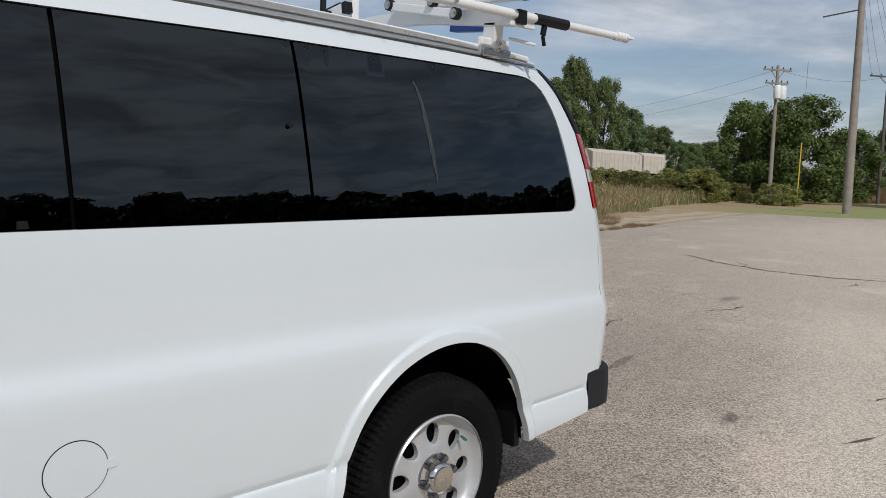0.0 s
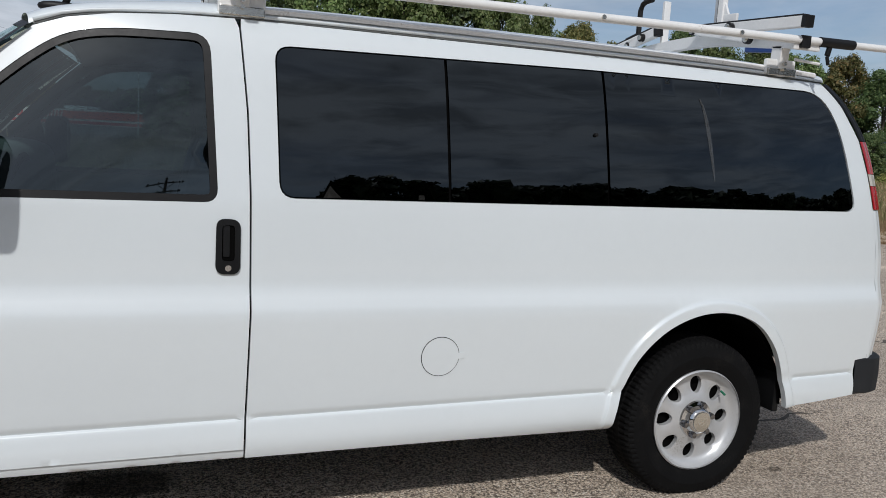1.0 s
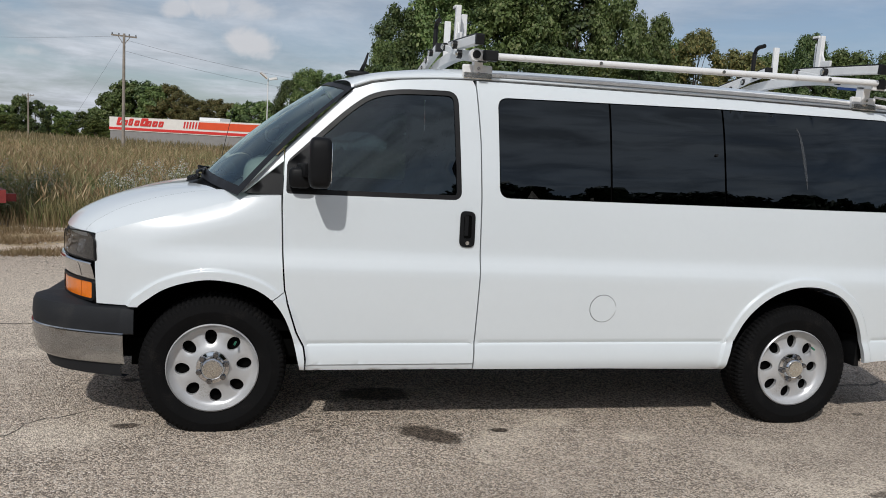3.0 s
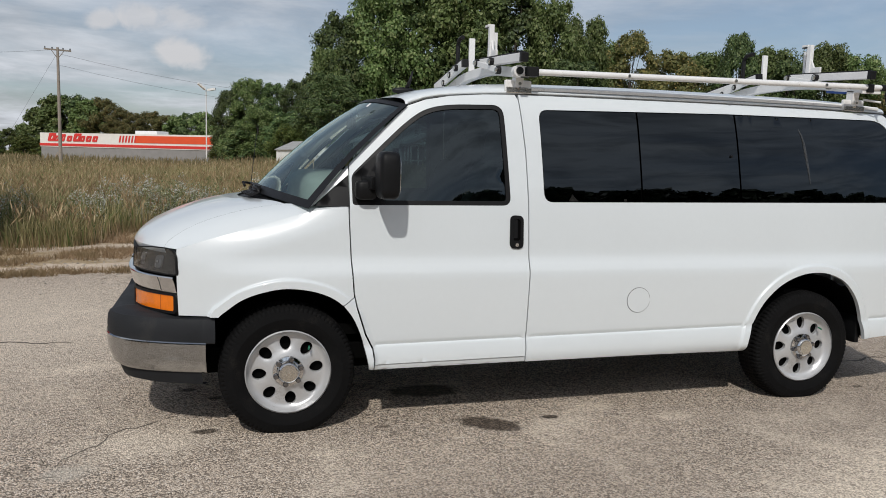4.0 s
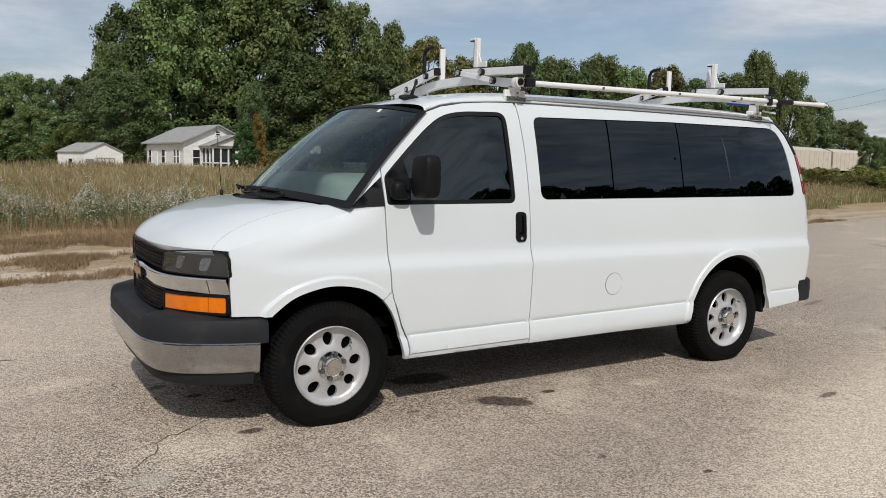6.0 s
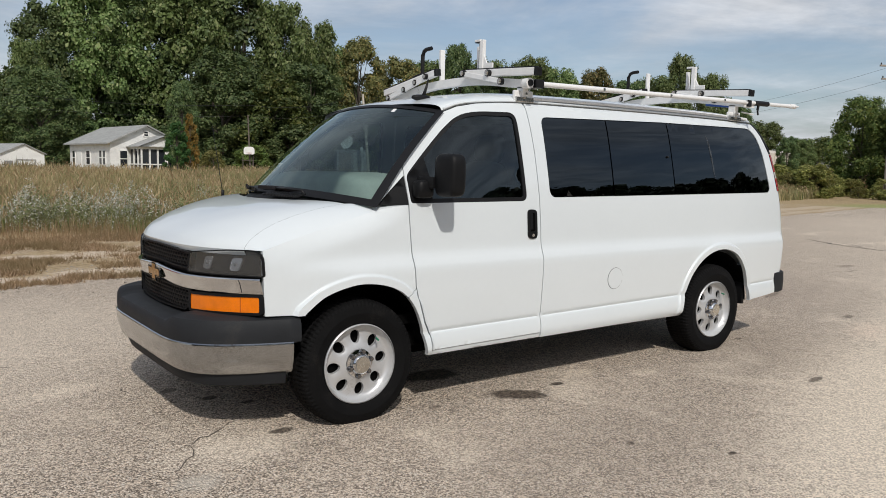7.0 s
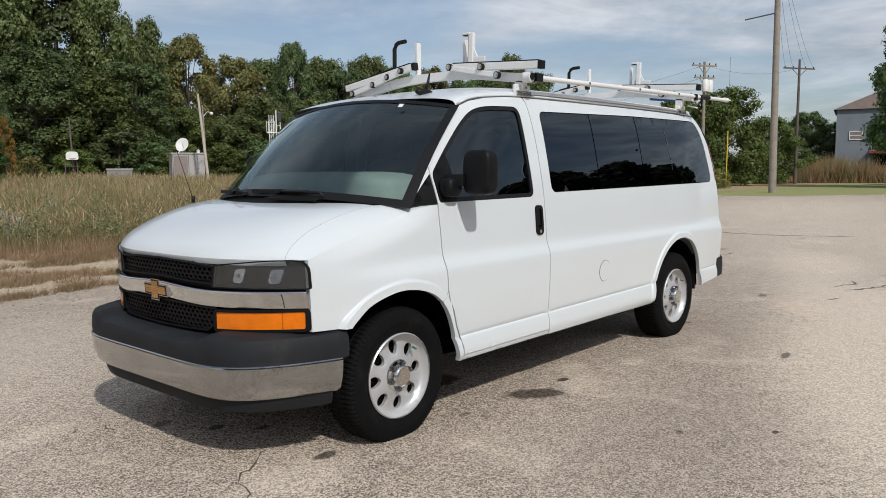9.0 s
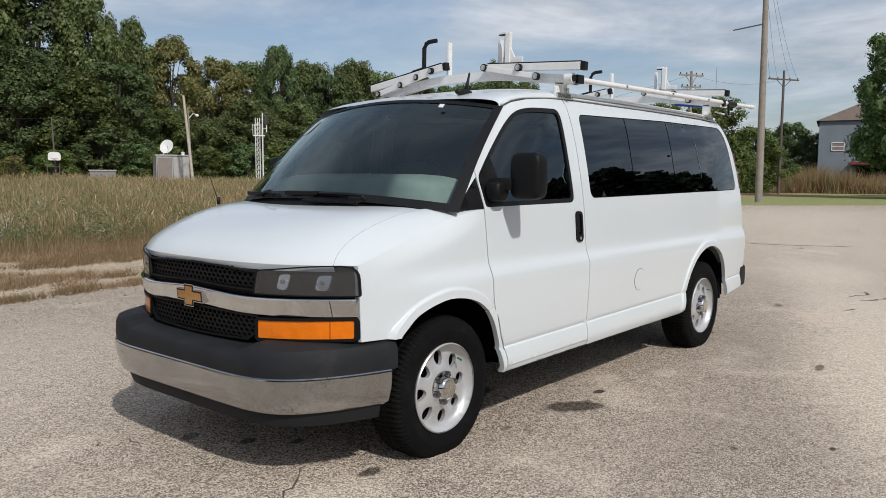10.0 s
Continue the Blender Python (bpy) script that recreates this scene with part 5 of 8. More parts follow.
# rear flanks with the long row of dark windows
REAR_EDGE = [(4.350, 0.600), (4.425, 0.605), (4.440, 0.80), (4.446, 1.05), (4.428, 1.20), (4.402, 1.34), (4.365, 1.50), (4.308, 1.67), (4.20, 1.83), (4.095, 1.932)]
QUARTER = [(1.372, 1.935), (1.371, 1.90), (1.399, 1.60), (1.412, 1.30), (1.417, 0.90), (1.411, 0.60), (1.407, 0.352)] + [(2.2, 0.356)] + [p for p in ARCH_R if p[1] > 0.345] + [(4.345, 0.425), (4.345, 0.598)] + REAR_EDGE[1:] + [(3.0, 1.946)]
STRIP = rounded([(1.510, 1.302), (1.488, 1.850), (2.80, 1.880), (4.065, 1.888), (4.190, 1.71), (4.282, 1.328)], [0.06, 0.06, 0.0, 0.10, 0.2, 0.06])
for way in (left, right):
    q = part("rear_flank", panel(QUARTER, way, 0.036, [STRIP], 0.03, edge=0.026, extra=rings(ARCH_R) + crease(1.42, 2.95) + crease(3.95, 4.33)), WHITE, van, smooth=50)
    cuts = [1.40, 2.168, 2.885, 4.40]
    tops = [1.40, 2.150, 2.862, 4.40]
    g = inset(STRIP, 0.006)
    for i in range(3):
        a0, a1, b0, b1 = cuts[i] + 0.006, cuts[i + 1] - 0.006, tops[i] + 0.006, tops[i + 1] - 0.006
        # the strip between two slanting joints
        poly = []
        big = dense(g, 0.03)
        for x, z in big:
            u = (z - 1.306) / 0.55
            poly.append((min(max(x, a0 + (b0 - a0) * u), a1 + (b1 - a1) * u), z))
        poly = [p for k, p in enumerate(poly) if math.dist(p, poly[k - 1]) > 1e-5]
        part("side_window", panel(poly, shifted(way, 0.004), 0.08, skirt=0.008, edge=0.05), PRIVACY, q, "dark privacy glass side window", smooth=40)
    # added black sheet: the unlit inside behind the dark glass
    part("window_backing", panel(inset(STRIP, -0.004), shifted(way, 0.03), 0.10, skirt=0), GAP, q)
    s = -1 if way is left else 1
    lid = [(2.142 + 0.077 * math.cos(a), 0.708 + 0.077 * math.sin(a)) for a in np.linspace(0, 2 * math.pi, 40)[:-1]]
    notch = rounded([(2.201, 0.697), (2.201, 0.721), (2.244, 0.721), (2.244, 0.697)], 0.008)
    hole = [(2.142 + 0.0795 * math.cos(a), 0.708 + 0.0795 * math.sin(a)) for a in np.linspace(0, 2 * math.pi, 40)[:-1]]
    if s < 0:
        part("fuel_door_gap", panel(hole, shifted(way, -0.0012), 0.03, skirt=0.004, edge=0.02), SEAL, q)
        part("fuel_door", panel(lid, shifted(way, -0.0028), 0.03, skirt=0.002, edge=0.02), WHITE, q, "round white fuel door", smooth=True)
        part("fuel_door_notch", panel(notch, shifted(way, -0.0022), 0.02, skirt=0.002, edge=0.01), WHITE, q)
    # rear corner: body, tail lamp and dark trim, rounded from flank to tail
    EX = curve([z for x, z in REAR_EDGE[1:]], [x for x, z in REAR_EDGE[1:]])

    def corner(z0, z1, n, k0=0.0, k1=1.0, lift=0.0):
        rows = []
        for z in np.linspace(z0, z1, n):
            x = EX(z)
            y = flank(x, z)
            row = []
            for k in np.linspace(k0, k1, 13):
                a = max(0.0, k - 0.5) * math.pi
                m = min(1.0, k * 2)
                yy = y + 0.016 * m * m + 0.06 * (1 - math.cos(a)) - lift * math.cos(a)
                row.append((x + 0.042 * m + 0.04 * math.sin(a) + lift * math.sin(a), yy if s < 0 else 2 * YC - yy, z))
            rows.append(row)
        return facing(sheet(rows), Vector((0.6, s, 0)))
    part("rear_corner", corner(0.60, 1.338, 14), WHITE, van, smooth=True)
    lamp = part("tail_lamp", corner(1.342, 1.455, 6, lift=0.006), RED, van, "red tail lamp with a clear band", smooth=True)
    part("clear_band", corner(1.457, 1.512, 4, lift=0.006), CLEARL, lamp, smooth=True)
    part("upper_lens", corner(1.514, 1.668, 6, lift=0.006), RED, lamp, smooth=True)
    part("corner_trim", corner(1.672, 1.932, 10, lift=0.005), BLACKP, van, smooth=True)

# tail: two doors' skin with a dark window in each, and the step bumper
def tail(y, z, d):
    t = (y - YC) / 0.86
    return EX(z) + 0.078 + 0.02 * (1 - t * t) - d, y, z


for s in (-1, 1):
    def ys(v):
        return YC + s * v
    back = part("rear_door", panel([(ys(0.006), 0.62), (ys(0.855), 0.62), (ys(0.84), 1.2), (ys(0.70), 1.92), (ys(0.006), 1.92)], tail, 0.08, [rounded([(ys(0.12), 1.30), (ys(0.70), 1.30), (ys(0.62), 1.80), (ys(0.12), 1.80)], 0.05)]), WHITE, van, smooth=40)
    part("rear_window", panel(rounded([(ys(0.125), 1.305), (ys(0.695), 1.305), (ys(0.615), 1.795), (ys(0.125), 1.795)], 0.05), lambda y, z, d: tail(y, z, d + 0.006), 0.1, skirt=0), PRIVACY, back, smooth=True)


def bumper_row(p, w, profile):
    return [(p[0] + w[0] * o, p[1] + w[1] * o, z) for o, z in profile]


def swept(path, profile):
    rows = []
    for i, p in enumerate(path):
        a, b = Vector(path[max(i - 1, 0)]), Vector(path[min(i + 1, len(path) - 1)])
        t = (b - a).normalized()
        rows.append(bumper_row(p, (t.y, -t.x), profile))
    return sheet(rows)


back_path = [(4.352, -0.005), (4.47, -0.006), (4.53, 0.010), (4.57, 0.045), (4.59, 0.12)] + [(4.595 + 0.02 * (1 - ((y - YC) / 0.85) ** 2), y) for y in np.linspace(0.2, 2 * YC - 0.2, 16)] + [(4.59, 2 * YC - 0.12), (4.57, 2 * YC - 0.045), (4.53, 2 * YC - 0.010), (4.47, 2 * YC + 0.006), (4.352, 2 * YC + 0.005)]
rb = part("rear_bumper", swept(back_path, [(-0.10, 0.612), (-0.02, 0.612), (0.0, 0.598), (0.004, 0.52), (0.0, 0.43), (-0.02, 0.415), (-0.10, 0.415)]), GREYP, van, "dark plastic rear bumper", smooth=35)
part("bumper_face", swept([(x + 0.006, y) for x, y in back_path[4:-4]], [(0.0, 0.57), (0.008, 0.56), (0.010, 0.50), (0.008, 0.43), (0.0, 0.42)]), CHROME, rb, smooth=35)

# front bumper: dark pad over a chrome bar over a valance
def bumper_x(y):
    return -0.968 + 0.53 * min(1.0, abs(y - YC) / 0.970) ** 6.5


near_end = [(-0.372, -0.030), (-0.42, -0.034)]
mid_path = [(bumper_x(y), y) for y in YC + 0.972 * np.sin(np.linspace(-1.53, 1.53, 61))]
mid_path = [(max(x, -1.08), y) for x, y in mid_path]
front_path = near_end + [(min(x, -0.44), y) for x, y in mid_path] + [(-0.42, 2 * YC + 0.034), (-0.372, 2 * YC + 0.030)]
pad_rows = []
for i, p in enumerate(front_path[::-1]):
    a, b = Vector(front_path[::-1][max(i - 1, 0)]), Vector(front_path[::-1][min(i + 1, len(front_path) - 1)])
    t = (b - a).normalized()
    k = min(1.0, max(0.0, (abs(p[1] - YC) - 0.47) / 0.10))
    rise = 0.034 * k * k * (3 - 2 * k)
    pad_rows.append(bumper_row(p, (t.y, -t.x), [(-0.22, 0.642 + rise), (-0.085, 0.640 + rise), (-0.06, 0.637 + rise), (-0.012, 0.622 + rise), (0.0, 0.605 + 0.7 * rise), (0.004, 0.57), (0.0, 0.531), (-0.01, 0.524)]))
pad = part("front_bumper", sheet(pad_rows), GREYP, van, "dark plastic bumper pad over a chrome bar", smooth=35)
bar_path = front_path[1:-1]
bar = part("bumper_bar", swept(bar_path[::-1], [(-0.012, 0.534), (0.002, 0.534), (0.008, 0.529), (0.009, 0.523), (0.006, 0.518), (0.006, 0.49), (0.0, 0.44), (-0.022, 0.375), (-0.045, 0.357)]), CHROME, pad, "scratched chrome bumper bar", smooth=35)
part("front_valance", swept([(x + 0.05, y + (0.03 if y < YC else -0.03)) for x, y in bar_path[::-1] if abs(y - YC) < 0.962], [(0.0, 0.375), (-0.004, 0.335), (-0.02, 0.292), (-0.05, 0.280), (-0.10, 0.278)]), GREYP, pad, "black lower valance", smooth=35)

# the face: backing, grilles, chrome bar with its emblem, lamps
def face(y, z, d):
    return nose(y) + d + 0.06 * max(0.0, z - 0.97) * 1.5, y, z


def both(pts):
    return [(2 * YC - y, z) for y, z in pts]


part("face_backing", panel([(0.030, 0.665), (0.030, 0.86), (0.050, 1.022), (0.5, 1.010), (YC, 1.016), (2 * YC - 0.5, 1.010), (2 * YC - 0.050, 1.022), (2 * YC - 0.030, 0.86), (2 * YC - 0.030, 0.665)], lambda y, z, d: face(y, z, d + 0.02), 0.06, skirt=0.02), BLACKP, van, smooth=40)


def comb(poly, cell, depth):
    """A honeycomb of thin walls within a polygon of the face."""
    pts, fs = [], []
    lo, hi = np.min(poly, 0), np.max(poly, 0)
    hexes = [(y + (cell * 0.5 if j % 2 else 0), z) for j, z in enumerate(np.arange(lo[1], hi[1], cell * 0.62)) for y in np.arange(lo[0], hi[0], cell)]
    for (y, z), ok in zip(hexes, inside(hexes, poly)):
        if not ok:
            continue
        k = len(pts)
        for r, d in ((0.56, depth), (0.56, depth + 0.012), (0.44, depth), (0.40, depth + 0.012)):
            for i in range(6):
                a = math.pi / 6 + i * math.pi / 3
                pts.append(face(y + cell * r * math.cos(a), z + cell * 0.72 * r * math.sin(a), d))
        for i in range(6):
            j = (i + 1) % 6
            fs += [(k + i, k + j, k + 12 + j, k + 12 + i), (k + 12 + i, k + 12 + j, k + 18 + j, k + 18 + i)]
    return pts, fs


UPPER = [(0.470, 0.905), (0.455, 0.984), (0.7, 0.998), (YC, 1.003), (2 * YC - 0.7, 0.998), (2 * YC - 0.455, 0.984), (2 * YC - 0.470, 0.905), (YC, 0.918)]
LOWERG = [(0.470, 0.775), (0.485, 0.70), (0.53, 0.668), (YC, 0.658), (2 * YC - 0.53, 0.668), (2 * YC - 0.485, 0.70), (2 * YC - 0.470, 0.775), (YC, 0.788)]
for poly in (UPPER, LOWERG):
    ring = part("grille", panel([(YC + (y - YC) * 1.02, z + (0.008 if z > np.mean([b for _, b in poly]) else -0.008)) for y, z in poly], lambda y, z, d: face(y, z, d - 0.004), 0.05, [poly], 0.03, edge=0.03), BLACKP, van, "black honeycomb grille", smooth=40)
    part("grille_mesh", comb(poly, 0.036, 0.008), SEAL, ring)
BARC = curve([-0.95, -0.47, 0, 0.47, 0.95], [0.838, 0.832, 0.848, 0.832, 0.838])
bar_depth = curve([-1.0, -0.96, -0.5, 0.3, 0.82, 0.93, 1.0], [0.0, -0.008, -0.014, -0.022, -0.030, -0.026, 0.0])
bar_rows = []
for v in np.linspace(-0.914, 0.914, 61):
    y = YC + v
    row = []
    for k in (-1.0, -0.96, -0.7, -0.35, 0.0, 0.4, 0.7, 0.82, 0.93, 1.0):
        row.append(face(y, BARC(v) + 0.044 * k, bar_depth(k)))
    bar_rows.append(row)
gbar = part("grille_bar", facing(sheet(bar_rows), Vector((-1, 0, 0))), POLISH, van, "chrome grille bar", smooth=50)
for y in (0.118, 2 * YC - 0.118):
    part("bar_seam", sheet([[face(y + o, BARC(y - YC) + 0.044 * k, bar_depth(k) - 0.0015) for k in np.linspace(-0.98, 0.98, 9)] for o in (-0.0015, 0.0015)]), SEAL, gbar)
CROSS = [(y * 1.12, z * 1.08) for y, z in ((-0.098, 0.024), (-0.034, 0.024), (-0.034, 0.048), (0.034, 0.048), (0.034, 0.024), (0.098, 0.024), (0.090, -0.024), (0.034, -0.024), (0.034, -0.048), (-0.034, -0.048), (-0.034, -0.024), (-0.106, -0.024))]
part("emblem_rim", panel(inset([(YC + y, 0.838 + z) for y, z in CROSS], -0.006), lambda y, z, d: face(y, z, d - 0.030), 0.03, skirt=0.02), POLISH, gbar, "chrome-rimmed gold emblem")
part("emblem_border", panel([(YC + y, 0.838 + z) for y, z in CROSS], lambda y, z, d: face(y, z, d - 0.0315), 0.03, skirt=0.003), SEAL, gbar)
part("emblem", panel(inset([(YC + y, 0.838 + z) for y, z in CROSS], 0.0095), lambda y, z, d: face(y, z, d - 0.033), 0.03, skirt=0.006), GOLD, gbar, "gold cross-shaped emblem")
for s in (-1, 1):
    def side(pts):
        return pts if s < 0 else both(pts)
    shape = rounded(side([(0.022, 0.890), (0.028, 1.031), (0.20, 1.026), (0.455, 0.998), (0.476, 0.888)]), [0.01, 0.065, 0.05, 0.012, 0.012])
    lamp = part("headlamp", panel(shape, lambda y, z, d: face(y, z, d + 0.060), 0.05, skirt=0.01), LAMPIN, van, "rectangular headlamp with a clear lens", smooth=40)
    part("lamp_lens", panel(shape, lambda y, z, d: face(y, z, d - 0.012), 0.05, skirt=0.012), LENS, lamp, smooth=40)
    part("lamp_border", panel(inset(shape, -0.003), lambda y, z, d: face(y, z, d - 0.014), 0.05, [inset(shape, 0.0035)], 0.008, edge=0.02), BLACKP, lamp, smooth=40)
    # reflectors as pale patches: the sky's glint in each bowl is painted
    for y in (0.165, 0.335):
        bowl = rounded(side([(y - 0.022, 0.912), (y - 0.034, 0.985), (y + 0.020, 0.982), (y + 0.028, 0.915)]), 0.018)
        part("reflector", panel(bowl, lambda yy, z, d: face(yy, z, d - 0.002 + 0.16 * max(0.0, z - 0.902)), 0.02, skirt=0.006), BOWL, lamp, "grey reflector patch with the bowl's bright reflection in its colour", smooth=True)
        c = y + 0.07
        ball = rounded(side([(c - 0.036, 0.908), (c - 0.036, 0.980), (c + 0.036, 0.980), (c + 0.036, 0.908)]), 0.034)
        part("projector", panel(ball, lambda yy, z, d: face(yy, z, d + 0.040), 0.02, skirt=0.008), LAMPDARK, lamp, "dark round lamp bowl", smooth=True)
        yy = y if s < 0 else 2 * YC - y
        part("bulb", pillow(face(yy, 0.950, 0.004), (0.010, 0.011, 0.011), 1.0, 10, 8), BOWL, lamp, smooth=True)
    sig = rounded(side([(0.040, 0.692), (0.040, 0.780), (0.460, 0.764), (0.460, 0.676)]), [0.012, 0.012, 0.006, 0.006])
    part("signal_frame", panel(inset(sig, -0.012), lambda y, z, d: face(y, z, d - 0.012), 0.03, [inset(sig, 0.002)], 0.03, edge=0.02), BLACKP, van, smooth=40)
    t = part("turn_signal", panel(sig, lambda y, z, d: face(y, z, d - 0.006), 0.03, skirt=0.03), AMBER, van, "amber turn signal", smooth=40)
    seam = side([(0.128, 0.690), (0.128, 0.772), (0.131, 0.772), (0.131, 0.690)])
    part("signal_seam", panel(seam, lambda y, z, d: face(y, z, d - 0.0085), 0.03, skirt=0.003), surface("dark_amber", (0.45, 0.10, 0.005), 0.2, 0, 0.1, 10, 60, 0.0), t)

# wheels
def tyre_wobble(i, j):
    """Grooves between the tread blocks: wider ones on the shoulders, staggered ones between."""
    if j in (3, 4, 5, 6):
        return -0.0075 if (i + (j > 4)) % 3 == 0 else 0.0
    if j in (12, 13, 14, 15):
        return -0.0075 if (i + 2 + (j < 14)) % 3 == 0 else 0.0
    if j in (8, 9, 11):
        return -0.006 if (i + 2 * j) % 3 == 0 else 0.0
    return 0.0


def build_wheel():
    barrel = [(0.230, -0.002), (0.236, 0.004), (0.233, 0.020), (0.205, 0.05), (0.19, 0.12), (0.20, 0.22), (0.225, 0.235)]
    wheel = part("wheel", turned_solid(barrel, 64), STEEL, van, "silver steel wheel with a black tyre", smooth=40)
    tyre = [(0.240, 0.012), (0.258, 0.002), (0.305, -0.008), (0.352, 0.002), (0.370, 0.014), (0.379, 0.032), (0.382, 0.068), (0.374, 0.073), (0.382, 0.079), (0.383, 0.116), (0.375, 0.120), (0.383, 0.125), (0.382, 0.160), (0.379, 0.196), (0.370, 0.214), (0.352, 0.226), (0.300, 0.238), (0.245, 0.232), (0.222, 0.222)]
    skin, quads = turned_solid(tyre, 255, wobble=tyre_wobble)
    skin = [(x * 0.983, y, max(z * 0.983, 0.003 - WHEEL_Z)) for x, y, z in skin]
    part("tyre", (skin, quads), RUBBER, wheel, "black all-season tyre", smooth=18)
    dish = curve([0.0, 0.075, 0.095, 0.125, 0.168, 0.198, 0.215, 0.232], [0.022, 0.022, 0.026, 0.036, 0.044, 0.048, 0.036, 0.006])
    disc = [(0.231 * math.cos(a), 0.231 * math.sin(a)) for a in np.linspace(0, 2 * math.pi, 73)[:-1]]
    holes = []
    for k in range(8):
        a = 2 * math.pi * (k + 0.12) / 8
        r, w = Vector((math.cos(a), math.sin(a))), Vector((-math.sin(a), math.cos(a)))
        holes.append([tuple(r * (0.157 + 0.039 * math.cos(b)) + w * 0.031 * math.sin(b) * (1 + 0.12 * math.cos(b))) for b in np.linspace(0, 2 * math.pi, 19)[:-1]])

    def on_disc(u, v, d):
        near = min(math.dist((u, v), tuple(np.mean(h, 0))) for h in holes)
        return u, dish(math.hypot(u, v)) + d + 0.006 * max(0.0, 1 - max(0.0, near - 0.026) / 0.02), v
    part("rim", panel(disc, on_disc, 0.014, holes, 0.022, edge=0.012), STEEL, wheel, "silver painted rim with eight oval holes", smooth=45)
    # black disc painting the shade seen through the wheel's holes
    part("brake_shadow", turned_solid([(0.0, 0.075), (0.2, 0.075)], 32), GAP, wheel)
    cap = part("hub_cap", turned_solid([(0.090, 0.030), (0.089, 0.010), (0.083, -0.002), (0.066, -0.006), (0.060, -0.026), (0.055, -0.034), (0.050, -0.038), (0.0, -0.040)], 40, centre=(0, 0.018, 0)), POLISH, wheel, "chrome hub cap", smooth=30)
    part("cap_disc", turned_solid([(0.047, -0.038), (0.045, -0.043), (0.0, -0.045)], 32, centre=(0, 0.018, 0)), BRUSH, cap, smooth=30)
    for k in range(6):
        a = 2 * math.pi * (k + 0.3) / 6
        part("lug_nut", turned_solid([(0.0155, 0.02), (0.0155, -0.020), (0.012, -0.028), (0.0, -0.029)], 10, centre=(0.072 * math.cos(a), 0.018, 0.072 * math.sin(a))), LUG, cap, smooth=40)
    a = 2 * math.pi * 1.12 / 8
    part("valve_stem", rod((0.178 * math.cos(a), 0.02, 0.178 * math.sin(a)), (0.170 * math.cos(a), -0.012, 0.170 * math.sin(a)), 0.0055, 8), surface("green_valve_cap", (0.02, 0.16, 0.09), 0.4), wheel, "green valve cap")
    return wheel


wheel = build_wheel()
wheel.matrix_basis = pose(0.016, -0.012, WHEEL_Z - 0.006)
for x, y, half, spin in ((AXLE, -0.020, 0, 6), (0.0, 2 * YC + 0.020, 180, 20), (AXLE, 2 * YC + 0.020, 180, 31)):
    other = copy_thing(wheel, pose(x, y, WHEEL_Z, 0, 0, half))
    for o in other.children:
        if not o.name.startswith("tyre"):
            o.matrix_basis = pose(0, 0, 0, 0, spin)
# wheel wells in shade-black, their darkness set by colour
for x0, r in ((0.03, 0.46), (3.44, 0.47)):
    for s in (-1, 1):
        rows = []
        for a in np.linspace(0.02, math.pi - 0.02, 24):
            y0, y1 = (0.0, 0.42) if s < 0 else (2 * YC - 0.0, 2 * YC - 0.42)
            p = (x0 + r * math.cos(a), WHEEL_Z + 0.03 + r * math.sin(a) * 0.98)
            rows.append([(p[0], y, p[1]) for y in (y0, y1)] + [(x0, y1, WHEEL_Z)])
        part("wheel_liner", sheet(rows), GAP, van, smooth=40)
for s in (-1, 1):
    y = 0.09 if s < 0 else 2 * YC - 0.09
    part("mud_flap", block((3.895, y, 0.455), (0.035, 0.16, 0.20), None, 0.008), BLACKP, van, "black mud flap", smooth=30)
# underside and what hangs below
# coloured near-black to give the shade under the van
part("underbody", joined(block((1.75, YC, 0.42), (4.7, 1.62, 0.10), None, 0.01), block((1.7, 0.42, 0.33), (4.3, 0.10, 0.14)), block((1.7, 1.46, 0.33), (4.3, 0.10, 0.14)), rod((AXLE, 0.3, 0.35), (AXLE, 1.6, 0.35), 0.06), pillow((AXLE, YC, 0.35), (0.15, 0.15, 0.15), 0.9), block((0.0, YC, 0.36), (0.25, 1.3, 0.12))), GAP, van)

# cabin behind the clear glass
# floor, firewall and an added backdrop sheet, all black for the cabin's unlit depth
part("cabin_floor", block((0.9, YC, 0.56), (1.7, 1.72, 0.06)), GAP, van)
part("headliner", sheet([[(x, YC + t * 0.72, CROWN(x) - 0.07 - 0.05 * t * t) for t in np.linspace(-1, 1, 9)] for x in np.linspace(0.72, 4.1, 9)]), CLOTH, van)
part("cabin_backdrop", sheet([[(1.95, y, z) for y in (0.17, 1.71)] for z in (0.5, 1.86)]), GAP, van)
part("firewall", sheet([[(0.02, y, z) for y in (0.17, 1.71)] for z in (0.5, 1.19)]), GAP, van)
part("dashboard", joined(pillow((0.37, YC, 1.27), (0.26, 0.72, 0.185), 0.45, 28, 12), block((0.18, YC, 1.235), (0.30, 1.50, 0.06), None, 0.02), block((0.30, YC, 1.0), (0.3, 1.6, 0.3), None, 0.04)), DASH, van, "grey dashboard", smooth=40)
ring = [Vector((0.56 + 0.06 * math.sin(a) * 0.9, 0.52 + 0.185 * math.cos(a), 1.22 + 0.175 * math.sin(a))) for a in np.linspace(0, 2 * math.pi, 25)]
part("steering_wheel", joined(bent_rod(ring, 0.014, 8), pillow((0.55, 0.52, 1.21), (0.03, 0.06, 0.06), 0.7), beam((0.55, 0.35, 1.21), (0.55, 0.69, 1.21), 0.02, 0.03), rod((0.55, 0.52, 1.2), (0.3, 0.52, 1.08), 0.035)), SEAL, van, "black steering wheel", smooth=40)
